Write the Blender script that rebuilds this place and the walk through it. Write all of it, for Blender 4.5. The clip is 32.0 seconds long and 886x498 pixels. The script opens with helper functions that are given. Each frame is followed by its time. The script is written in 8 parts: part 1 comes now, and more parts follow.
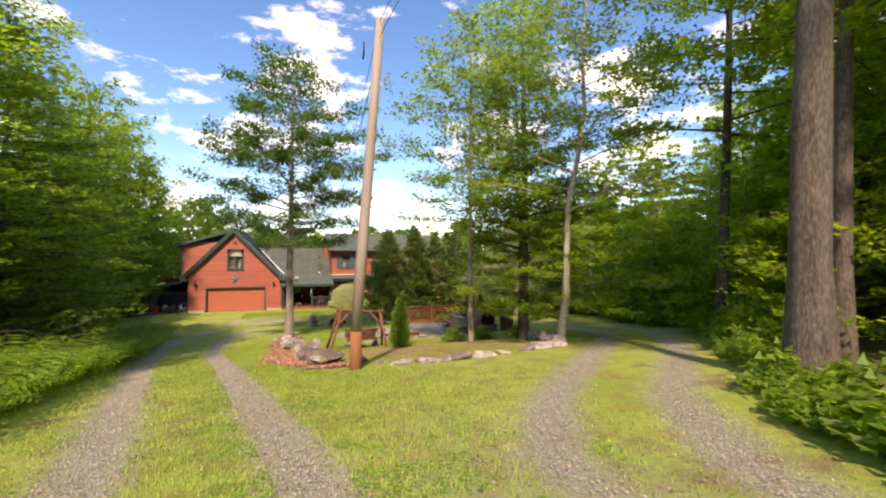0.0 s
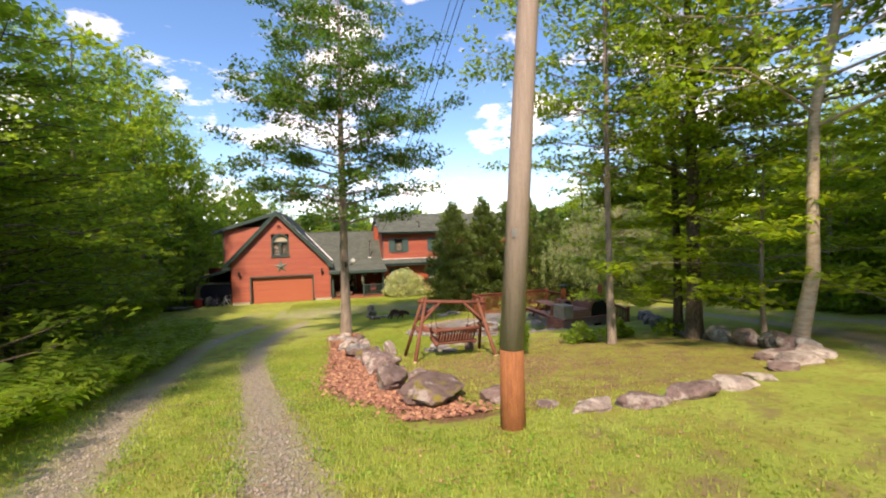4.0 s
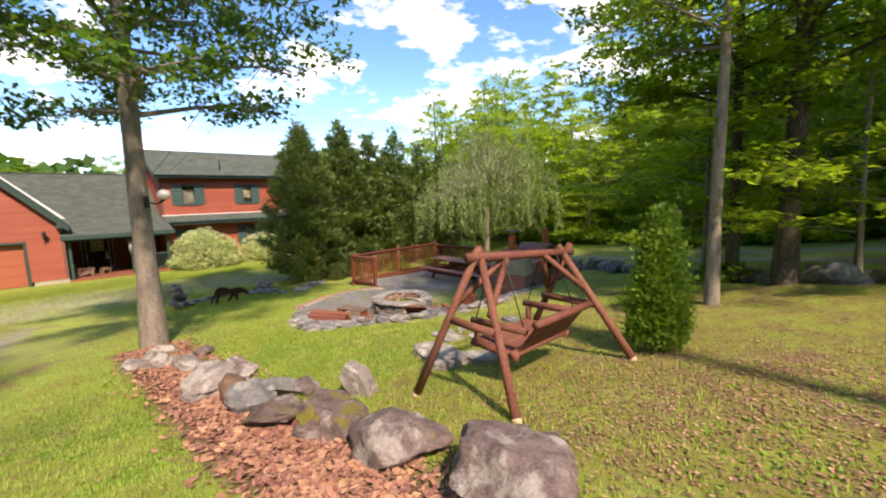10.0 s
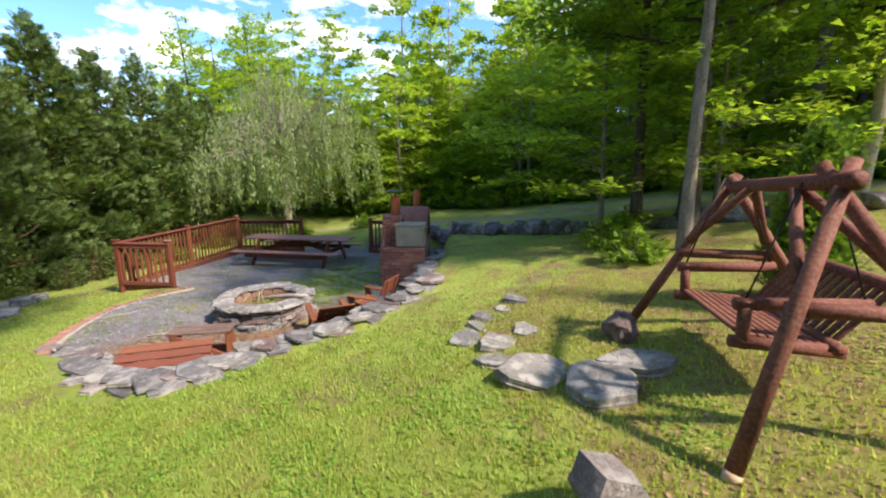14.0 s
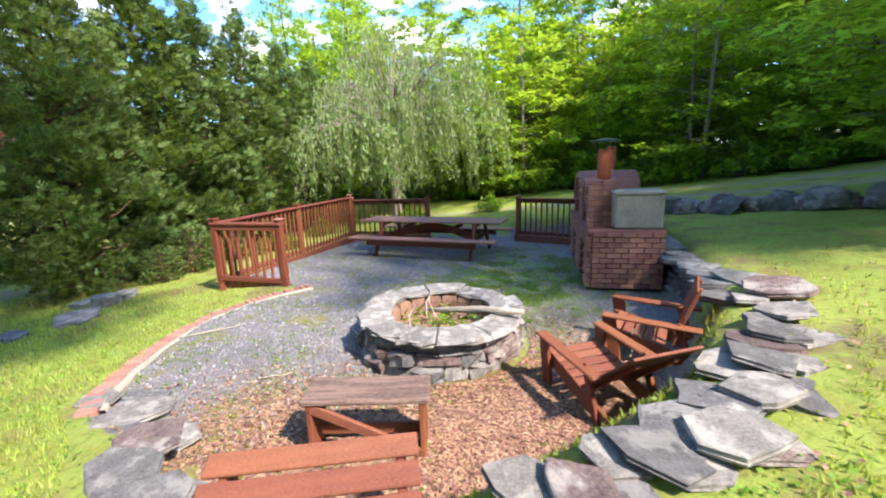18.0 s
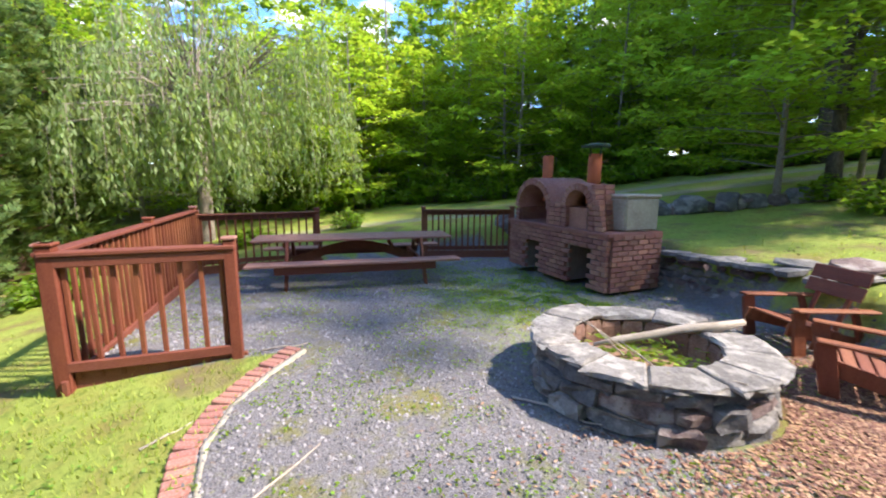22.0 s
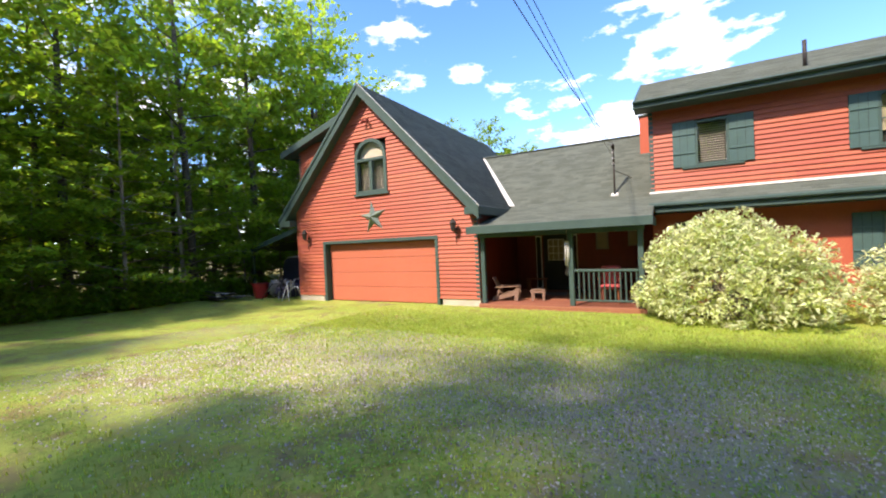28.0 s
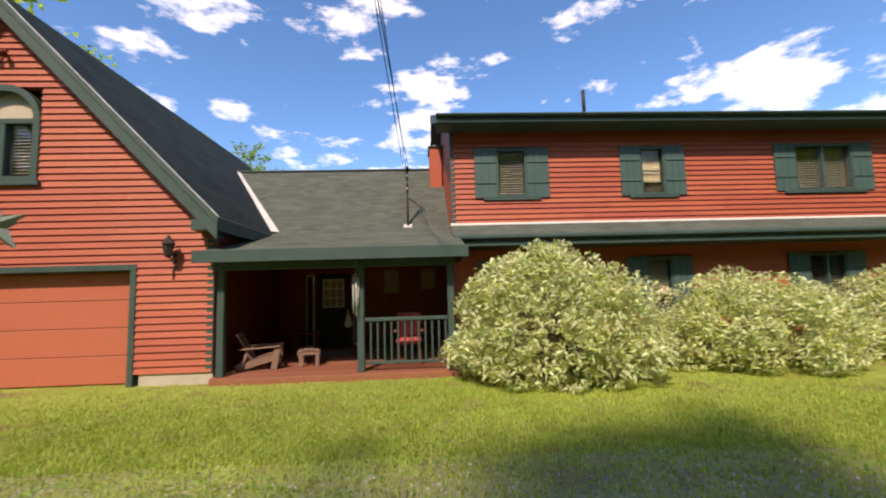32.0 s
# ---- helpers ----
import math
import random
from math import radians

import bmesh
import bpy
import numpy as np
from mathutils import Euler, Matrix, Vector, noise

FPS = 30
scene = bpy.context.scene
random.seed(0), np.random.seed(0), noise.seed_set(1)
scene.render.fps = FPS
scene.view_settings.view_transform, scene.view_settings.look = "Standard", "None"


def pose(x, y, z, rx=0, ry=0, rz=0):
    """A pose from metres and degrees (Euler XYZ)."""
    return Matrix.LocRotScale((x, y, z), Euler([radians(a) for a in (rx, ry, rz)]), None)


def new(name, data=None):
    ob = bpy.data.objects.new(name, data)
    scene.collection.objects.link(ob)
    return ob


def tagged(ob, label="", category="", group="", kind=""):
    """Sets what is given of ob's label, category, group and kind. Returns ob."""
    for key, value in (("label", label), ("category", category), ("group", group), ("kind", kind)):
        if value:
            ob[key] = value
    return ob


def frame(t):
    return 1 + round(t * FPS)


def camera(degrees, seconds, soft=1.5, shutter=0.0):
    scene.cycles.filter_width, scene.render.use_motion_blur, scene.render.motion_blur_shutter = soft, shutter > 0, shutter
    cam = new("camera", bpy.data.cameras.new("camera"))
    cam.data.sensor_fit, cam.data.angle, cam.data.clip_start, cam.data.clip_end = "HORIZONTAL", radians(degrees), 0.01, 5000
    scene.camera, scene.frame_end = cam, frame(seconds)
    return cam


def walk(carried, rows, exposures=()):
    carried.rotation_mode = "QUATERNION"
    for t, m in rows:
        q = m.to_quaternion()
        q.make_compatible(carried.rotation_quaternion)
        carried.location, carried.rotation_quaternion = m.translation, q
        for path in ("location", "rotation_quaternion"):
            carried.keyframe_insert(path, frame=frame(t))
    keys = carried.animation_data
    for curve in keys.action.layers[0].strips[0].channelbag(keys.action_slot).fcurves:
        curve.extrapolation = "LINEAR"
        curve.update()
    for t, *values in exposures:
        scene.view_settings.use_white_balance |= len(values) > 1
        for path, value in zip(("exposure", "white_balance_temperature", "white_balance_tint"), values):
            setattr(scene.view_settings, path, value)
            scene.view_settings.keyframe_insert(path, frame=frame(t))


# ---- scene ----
cam = camera(93.9, 32.0, soft=2.0, shutter=0.2)
METRES, EYE, TILT, LEAN, TURN = 36.0, 1.6, 0.0, 0.0, -19.8
ROWS = [
    (0.0, 0.0, 0.0, 0.0, 0.0, -0.0, -0.43),
    (0.5, -0.0079, 0.0183, -0.0019, 2.9, 0.33, 0.18),
    (1.0, -0.0168, 0.0357, -0.0039, 4.96, 0.33, 0.55),
    (1.5, -0.0241, 0.0534, -0.0061, 6.25, 0.44, 0.52),
    (2.0, -0.032, 0.0706, -0.008, 6.46, 0.28, 0.75),
    (2.5, -0.0384, 0.0883, -0.0107, 6.83, -0.5, 1.33),
    (3.0, -0.0473, 0.1045, -0.0127, 6.43, -1.01, 2.01),
    (3.5, -0.0554, 0.1215, -0.0155, 4.49, -1.44, 2.48),
    (4.0, -0.0644, 0.1379, -0.0173, 5.33, -1.92, 1.59),
    (4.5, -0.0728, 0.1548, -0.0195, 4.7, -3.0, 1.91),
    (6.5, -0.1055, 0.2208, -0.0292, 1.02, -4.68, 0.05),
    (7.0, -0.114, 0.2374, -0.0321, 1.9, -4.98, -0.05),
    (7.5, -0.1241, 0.253, -0.0346, -0.77, -6.16, 1.11),
    (8.0, -0.1328, 0.269, -0.0369, -5.36, -5.97, 1.09),
    (8.5, -0.1425, 0.2845, -0.0397, -8.66, -6.25, 1.13),
    (9.0, -0.1505, 0.3005, -0.0425, -13.18, -6.45, 1.76),
    (9.5, -0.1593, 0.3159, -0.0446, -19.21, -6.41, 1.41),
    (10.0, -0.1664, 0.3319, -0.0469, -24.0, -7.63, 1.21),
    (10.5, -0.1742, 0.3479, -0.049, -29.98, -9.39, 0.22),
    (11.0, -0.1811, 0.3633, -0.0508, -34.98, -10.01, 1.15),
    (11.5, -0.1862, 0.3789, -0.0524, -41.28, -10.69, 0.08),
    (12.0, -0.1927, 0.3943, -0.0548, -45.73, -11.91, -1.45),
    (12.5, -0.1968, 0.4106, -0.0566, -49.6, -12.32, 0.03),
    (13.0, -0.1998, 0.4268, -0.0584, -54.59, -12.65, 0.67),
    (13.5, -0.1992, 0.4433, -0.0609, -56.6, -11.79, 0.75),
    (15.5, -0.1683, 0.4926, -0.0718, -67.05, -11.36, -1.55),
    (16.0, -0.1617, 0.5051, -0.0753, -59.75, -9.36, -0.21),
    (16.5, -0.1576, 0.52, -0.0782, -51.9, -10.82, 0.63),
    (17.0, -0.1533, 0.5339, -0.0811, -45.79, -12.11, 0.01),
    (17.5, -0.1526, 0.5474, -0.0835, -45.6, -12.28, 0.18),
    (18.0, -0.1529, 0.562, -0.0854, -49.26, -12.0, 1.98),
    (18.5, -0.1544, 0.5768, -0.0868, -52.47, -10.26, 3.02),
    (19.0, -0.157, 0.5914, -0.0885, -60.24, -9.98, 4.07),
    (19.5, -0.158, 0.6067, -0.0911, -64.93, -10.43, 1.89),
    (20.0, -0.1604, 0.6211, -0.0928, -68.5, -8.98, 2.58),
    (20.5, -0.1613, 0.6354, -0.0941, -75.41, -11.13, 1.72),
    (21.0, -0.1618, 0.6495, -0.0948, -81.99, -10.96, -1.2),
    (21.5, -0.1613, 0.6619, -0.0944, -87.38, -10.04, -0.3),
    (22.0, -0.157, 0.673, -0.0938, -83.97, -9.53, -0.25),
    (22.5, -0.1552, 0.6835, -0.0939, -74.86, -8.39, -1.08),
    (23.0, -0.1545, 0.6948, -0.0949, -57.04, -6.65, -0.85),
    (23.5, -0.154, 0.7059, -0.1003, -31.04, -5.19, -2.03),
    (24.0, -0.1534, 0.7187, -0.1016, -13.95, -5.7, -2.08),
    (24.5, -0.1512, 0.7324, -0.1021, -0.0, -6.87, -1.56),
    (25.0, -0.1525, 0.7451, -0.1018, 10.0, -6.98, -1.45),
    (25.5, -0.1571, 0.759, -0.1025, 16.88, -5.83, -0.99),
    (26.0, -0.1604, 0.7721, -0.1035, 24.24, -4.58, -0.23),
    (26.5, -0.1643, 0.7861, -0.1051, 31.32, -3.5, 0.75),
    (28.5, -0.1817, 0.834, -0.1075, 52.6, 0.35, 2.65),
    (29.0, -0.1879, 0.842, -0.1106, 54.83, 1.96, 2.55),
    (29.5, -0.1963, 0.8506, -0.113, 55.58, 3.51, 2.63),
    (30.0, -0.2067, 0.8602, -0.1146, 54.76, 4.54, 2.83),
    (30.5, -0.2187, 0.872, -0.1147, 48.73, 4.72, 2.84),
    (31.0, -0.2267, 0.8844, -0.115, 39.0, 4.58, 2.43),
    (31.5, -0.2341, 0.8944, -0.1154, 28.37, 4.68, 2.01),
    (32.0, -0.2421, 0.9024, -0.1147, 17.02, 5.2, 1.62),
]
EXPOSURE = [(0, 2.1, 9000, 25), (7, 2.15, 8800, 24), (11, 2.2, 8000, 20), (15, 2.5, 7000, 17), (18, 2.9, 6800, 16), (22, 2.9, 6900, 18), (24.5, 2.8, 7600, 22), (26.5, 2.85, 7500, 20), (28.5, 2.55, 7600, 20), (32, 1.9, 8200, 22)]
walk(cam, [(t, pose(0, 0, EYE, TILT, LEAN, TURN) @ pose(METRES * x, METRES * y, METRES * z, 90 + pitch, roll, yaw)) for t, x, y, z, yaw, pitch, roll in ROWS], EXPOSURE)

GROUND_Y = [-60, -8, 0, 5, 10, 13, 15, 17, 20, 23, 26, 30, 36, 41, 60, 400]
GROUND_Z = [1.4, 0.45, 0, -0.6, -1.25, -1.72, -2.08, -2.4, -2.8, -3.08, -3.42, -3.83, -4.12, -4.16, -4.2, -3.0]
SUN = Vector((-0.25, -0.64, 0.75)).normalized()

# ---- world, sun ----
world = bpy.data.worlds.new("sky")
scene.world = world
world.use_nodes = True
nt = world.node_tree
nt.nodes.clear()
w_out = nt.nodes.new("ShaderNodeOutputWorld")
w_bg = nt.nodes.new("ShaderNodeBackground")
sky = nt.nodes.new("ShaderNodeTexSky")
sky.sky_type, sky.sun_disc = "NISHITA", False
sky.sun_elevation = math.asin(SUN.z)
sky.sun_rotation = math.atan2(SUN.x, SUN.y)
sky.altitude, sky.air_density, sky.dust_density, sky.ozone_density = 1200, 0.9, 1.1, 4.0
co = nt.nodes.new("ShaderNodeTexCoord")
mp = nt.nodes.new("ShaderNodeMapping")
mp.inputs["Scale"].default_value = (1.0, 1.0, 2.3)
mp.inputs["Location"].default_value = (1.75, 0.9, 0.35)
n1 = nt.nodes.new("ShaderNodeTexNoise")
n1.inputs["Scale"].default_value, n1.inputs["Detail"].default_value, n1.inputs["Roughness"].default_value = 5.2, 11, 0.6
ramp = nt.nodes.new("ShaderNodeValToRGB")
ramp.color_ramp.elements[0].position, ramp.color_ramp.elements[1].position = 0.54, 0.72
sep = nt.nodes.new("ShaderNodeSeparateXYZ")
low = nt.nodes.new("ShaderNodeMapRange")
low.inputs["From Min"].default_value, low.inputs["From Max"].default_value = 0.0, 0.75
low.inputs["To Min"].default_value, low.inputs["To Max"].default_value = 0.06, -0.02
addn = nt.nodes.new("ShaderNodeMath")
mixc = nt.nodes.new("ShaderNodeMix")
mixc.data_type = "RGBA"
mixc.inputs["B"].default_value = (4.5, 4.55, 4.65, 1)
nt.links.new(co.outputs["Generated"], mp.inputs["Vector"])
nt.links.new(co.outputs["Generated"], sep.inputs[0])
nt.links.new(sep.outputs["Z"], low.inputs["Value"])
nt.links.new(mp.outputs[0], n1.inputs["Vector"])
nt.links.new(n1.outputs["Fac"], addn.inputs[0])
nt.links.new(low.outputs[0], addn.inputs[1])
nt.links.new(addn.outputs[0], ramp.inputs[0])
blue = nt.nodes.new("ShaderNodeHueSaturation")
blue.inputs["Saturation"].default_value, blue.inputs["Value"].default_value = 1.2, 0.55
nt.links.new(sky.outputs[0], blue.inputs["Color"])
nt.links.new(blue.outputs[0], mixc.inputs["A"])
nt.links.new(ramp.outputs[0], mixc.inputs["Factor"])
nt.links.new(mixc.outputs["Result"], w_bg.inputs["Color"])
w_bg.inputs["Strength"].default_value = 0.15
nt.links.new(w_bg.outputs[0], w_out.inputs[0])
sun = new("sun", bpy.data.lights.new("sun", "SUN"))
sun.data.energy, sun.data.angle, sun.data.color = 1.55, radians(2.6), (1.0, 0.92, 0.80)
sun.rotation_euler = SUN.to_track_quat("Z", "Y").to_euler()
sun.location = (0, 0, 60)


# ---- materials ----
def mat(name, a, b, c=None, scale=6.0, fine=60.0, rough=0.8, bump=0.25, metal=0.0, lumps=0.0, vary=0.0, island=0.0, through_light=0.0, streak=None, spec=0.3, mottle=0.5):
    """Two or three colours mixed by coarse and fine noise, with relief; vary: brightness per object; island: per loose piece."""
    m = bpy.data.materials.new(name)
    m.use_nodes = True
    t = m.node_tree
    bs = t.nodes["Principled BSDF"]
    out = t.nodes["Material Output"]
    tc = t.nodes.new("ShaderNodeTexCoord")
    vec = tc.outputs["Object"]
    if streak:
        mpn = t.nodes.new("ShaderNodeMapping")
        mpn.inputs["Scale"].default_value = streak
        t.links.new(vec, mpn.inputs["Vector"])
        vec = mpn.outputs[0]
    co1 = t.nodes.new("ShaderNodeTexNoise")
    co1.inputs["Scale"].default_value, co1.inputs["Detail"].default_value = scale, 5
    co2 = t.nodes.new("ShaderNodeTexNoise")
    co2.inputs["Scale"].default_value, co2.inputs["Detail"].default_value = fine, 4
    t.links.new(vec, co1.inputs["Vector"])
    t.links.new(vec, co2.inputs["Vector"])
    r1 = t.nodes.new("ShaderNodeMapRange")
    r1.inputs["From Min"].default_value, r1.inputs["From Max"].default_value = 0.5 - mottle * 0.36, 0.5 + mottle * 0.36
    t.links.new(co1.outputs["Fac"], r1.inputs["Value"])
    mx = t.nodes.new("ShaderNodeMix")
    mx.data_type = "RGBA"
    mx.inputs["A"].default_value, mx.inputs["B"].default_value = (*a, 1), (*b, 1)
    t.links.new(r1.outputs[0], mx.inputs["Factor"])
    col = mx.outputs["Result"]
    r2 = t.nodes.new("ShaderNodeMapRange")
    r2.inputs["From Min"].default_value, r2.inputs["From Max"].default_value = 0.42, 0.68
    t.links.new(co2.outputs["Fac"], r2.inputs["Value"])
    m2 = t.nodes.new("ShaderNodeMix")
    m2.data_type = "RGBA"
    m2.inputs["B"].default_value = (*(c or b), 1)
    t.links.new(col, m2.inputs["A"])
    half = t.nodes.new("ShaderNodeMath")
    half.operation = "MULTIPLY"
    half.inputs[1].default_value = 0.55
    t.links.new(r2.outputs[0], half.inputs[0])
    t.links.new(half.outputs[0], m2.inputs["Factor"])
    col = m2.outputs["Result"]
    for amount, node, sock in ((vary, "ShaderNodeObjectInfo", "Random"), (island, "ShaderNodeNewGeometry", "Random Per Island")):
        if amount:
            src = t.nodes.new(node)
            rg = t.nodes.new("ShaderNodeMapRange")
            rg.inputs["To Min"].default_value, rg.inputs["To Max"].default_value = 1 - amount, 1 + amount
            t.links.new(src.outputs[sock], rg.inputs["Value"])
            hs = t.nodes.new("ShaderNodeHueSaturation")
            t.links.new(rg.outputs[0], hs.inputs["Value"])
            hr = t.nodes.new("ShaderNodeMapRange")
            hr.inputs["To Min"].default_value, hr.inputs["To Max"].default_value = 0.5 - amount * 0.05, 0.5 + amount * 0.05
            t.links.new(src.outputs[sock], hr.inputs["Value"])
            t.links.new(hr.outputs[0], hs.inputs["Hue"])
            t.links.new(col, hs.inputs["Color"])
            col = hs.outputs[0]
    t.links.new(col, bs.inputs["Base Color"])
    bs.inputs["Roughness"].default_value, bs.inputs["Metallic"].default_value = rough, metal
    bs.inputs["Specular IOR Level"].default_value = spec
    if bump:
        bp = t.nodes.new("ShaderNodeBump")
        bp.inputs["Strength"].default_value, bp.inputs["Distance"].default_value = bump, 0.02
        tall = t.nodes.new("ShaderNodeMath")
        tall.operation = "MULTIPLY_ADD"
        tall.inputs[1].default_value = lumps
        t.links.new(co1.outputs["Fac"], tall.inputs[0])
        t.links.new(co2.outputs["Fac"], tall.inputs[2])
        t.links.new(tall.outputs[0], bp.inputs["Height"])
        t.links.new(bp.outputs[0], bs.inputs["Normal"])
    if through_light:
        tr = t.nodes.new("ShaderNodeBsdfTranslucent")
        gain = t.nodes.new("ShaderNodeVectorMath")
        gain.operation = "MULTIPLY"
        gain.inputs[1].default_value = (2.25, 2.15, 1.0)
        t.links.new(col, gain.inputs[0])
        t.links.new(gain.outputs[0], tr.inputs["Color"])
        ms = t.nodes.new("ShaderNodeMixShader")
        ms.inputs[0].default_value = through_light
        t.links.new(bs.outputs[0], ms.inputs[1])
        t.links.new(tr.outputs[0], ms.inputs[2])
        t.links.new(ms.outputs[0], out.inputs["Surface"])
    return m


M_siding = mat("red_clapboard", (0.36, 0.086, 0.050), (0.305, 0.070, 0.042), (0.41, 0.12, 0.075), 0.9, 40, 0.55, 0.06, vary=0.07, streak=(1, 1, 6))
M_redwall = mat("red_painted_panel", (0.37, 0.086, 0.048), (0.32, 0.072, 0.041), (0.41, 0.105, 0.062), 0.7, 30, 0.6, 0.05)
# Porch and lean-to shade put into this red; the flood lamp shares it.
M_darkred = mat("dark_and_shaded_red", (0.16, 0.022, 0.014), (0.12, 0.017, 0.012), None, 1.5, 40, 0.6, 0.08, streak=(6, 6, 1))
M_door = mat("garage_door_paint", (0.40, 0.120, 0.075), (0.375, 0.108, 0.067), (0.44, 0.14, 0.09), 0.6, 30, 0.5, 0.03)
M_trim = mat("green_trim", (0.040, 0.075, 0.070), (0.030, 0.060, 0.056), (0.06, 0.10, 0.094), 2, 50, 0.5, 0.08)
M_shutter = mat("green_shutter", (0.050, 0.100, 0.098), (0.040, 0.084, 0.084), (0.065, 0.12, 0.118), 3, 50, 0.5, 0.08, vary=0.06)
M_roof = mat("asphalt_shingle", (0.078, 0.096, 0.084), (0.058, 0.074, 0.065), (0.125, 0.145, 0.13), 1.2, 120, 0.9, 0.5, island=0.16)
M_flash = mat("pale_flashing", (0.55, 0.56, 0.54), (0.42, 0.44, 0.43), None, 4, 60, 0.5, 0.1)
M_white = mat("white_paint", (0.72, 0.72, 0.70), (0.62, 0.62, 0.60), None, 4, 60, 0.6, 0.05)
M_concrete = mat("concrete", (0.42, 0.39, 0.33), (0.34, 0.31, 0.26), (0.5, 0.47, 0.4), 4, 60, 0.9, 0.3)
# Darkness of rooms and niches put into the colour; also joints and entry door.
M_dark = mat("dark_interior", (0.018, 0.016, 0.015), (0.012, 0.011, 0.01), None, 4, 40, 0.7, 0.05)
M_blind = mat("window_blind", (0.20, 0.18, 0.16), (0.15, 0.14, 0.13), None, 3, 40, 0.7, 0.05)
M_shade = mat("cream_window_shade", (0.46, 0.42, 0.33), (0.38, 0.345, 0.27), None, 5, 40, 0.8, 0.1)
M_curtain = mat("tan_curtain", (0.26, 0.22, 0.155), (0.20, 0.17, 0.12), None, 5, 40, 0.8, 0.1)
M_deck = mat("red_deck_boards", (0.22, 0.075, 0.045), (0.17, 0.055, 0.035), (0.30, 0.14, 0.09), 4, 50, 0.7, 0.15, vary=0.15, streak=(1, 8, 8))
M_stain = mat("red_stained_wood", (0.205, 0.062, 0.030), (0.150, 0.042, 0.022), (0.29, 0.115, 0.065), 3, 45, 0.65, 0.22, vary=0.16, streak=(7, 7, 1.2))
M_stainx = mat("red_stained_plank", (0.200, 0.062, 0.036), (0.145, 0.044, 0.028), (0.30, 0.13, 0.085), 3, 45, 0.65, 0.22, vary=0.16, streak=(1.2, 7, 7))
M_bench = mat("dark_weathered_board", (0.20, 0.125, 0.105), (0.085, 0.05, 0.042), (0.36, 0.275, 0.235), 3.5, 30, 0.7, 0.4, streak=(0.8, 9, 9), mottle=0.25)
M_grey_wood = mat("weathered_red_plank", (0.34, 0.165, 0.125), (0.235, 0.105, 0.08), (0.46, 0.30, 0.25), 4, 40, 0.75, 0.35, vary=0.1, streak=(1.2, 9, 9))
M_log = mat("red_log", (0.180, 0.062, 0.042), (0.115, 0.04, 0.028), (0.28, 0.135, 0.10), 5, 45, 0.75, 0.25, vary=0.12)
M_cutlog = mat("pale_cut_wood", (0.55, 0.40, 0.27), (0.45, 0.32, 0.21), None, 8, 60, 0.8, 0.2)
M_pole = mat("grey_utility_pole", (0.33, 0.28, 0.245), (0.245, 0.20, 0.175), (0.42, 0.375, 0.34), 5, 40, 0.85, 0.35, streak=(9, 9, 0.6))
M_polebase = mat("stained_pole_foot", (0.30, 0.115, 0.045), (0.18, 0.06, 0.028), (0.38, 0.2, 0.1), 5, 40, 0.85, 0.35, streak=(9, 9, 1))
M_bark = mat("grey_brown_bark", (0.30, 0.26, 0.225), (0.17, 0.14, 0.118), (0.44, 0.40, 0.355), 7, 45, 0.95, 0.9, streak=(1.6, 1.6, 0.45), vary=0.12)
M_bark_dark = mat("dark_bark", (0.100, 0.080, 0.064), (0.050, 0.040, 0.032), (0.20, 0.175, 0.15), 4, 22, 0.95, 0.9, streak=(1.6, 1.6, 0.4), vary=0.15)
M_bark_cedar = mat("red_brown_cedar_bark", (0.20, 0.12, 0.08), (0.12, 0.07, 0.05), (0.28, 0.19, 0.14), 7, 45, 0.95, 0.8, streak=(2, 2, 0.4))
M_bark_pale = mat("pale_birch_bark", (0.42, 0.37, 0.30), (0.28, 0.21, 0.15), (0.55, 0.50, 0.43), 6, 40, 0.9, 0.5, streak=(1, 1, 3))
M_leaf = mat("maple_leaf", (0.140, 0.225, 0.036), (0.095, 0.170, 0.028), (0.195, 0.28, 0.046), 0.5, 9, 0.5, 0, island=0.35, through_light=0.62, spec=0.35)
# Paler M_leaf: sunlight on and through the crowns is put into the colour.
M_leaf_sun = mat("sunlit_leaf", (0.19, 0.285, 0.04), (0.135, 0.22, 0.034), (0.25, 0.335, 0.055), 0.5, 9, 0.5, 0, island=0.32, through_light=0.66, spec=0.35)
M_leaf_dark = mat("dark_leaf", (0.062, 0.135, 0.03), (0.042, 0.1, 0.024), (0.092, 0.175, 0.036), 0.5, 9, 0.5, 0, island=0.35, through_light=0.5, spec=0.35)
M_cedar = mat("cedar_spray", (0.115, 0.185, 0.058), (0.05, 0.092, 0.035), (0.23, 0.30, 0.10), 0.9, 12, 0.6, 0, island=0.45, through_light=0.3, spec=0.2)
M_conebush = mat("bright_cedar_spray", (0.135, 0.245, 0.038), (0.085, 0.18, 0.028), (0.2, 0.31, 0.052), 2, 14, 0.6, 0, island=0.3, through_light=0.3, spec=0.2)
M_willow = mat("willow_leaf", (0.22, 0.3, 0.13), (0.16, 0.24, 0.1), (0.29, 0.36, 0.18), 0.6, 9, 0.5, 0, island=0.3, through_light=0.42)
M_varieg = mat("variegated_leaf", (0.44, 0.48, 0.29), (0.27, 0.35, 0.18), (0.66, 0.67, 0.52), 2.5, 16, 0.5, 0, island=0.45, through_light=0.35)
M_fern = mat("fern_leaf", (0.165, 0.27, 0.04), (0.115, 0.20, 0.03), (0.21, 0.32, 0.05), 1, 12, 0.5, 0, island=0.35, through_light=0.6)
M_blade = mat("grass_blade", (0.30, 0.375, 0.085), (0.21, 0.29, 0.06), (0.39, 0.43, 0.14), 0.35, 5, 0.6, 0, island=0.3, through_light=0.4, spec=0.2)
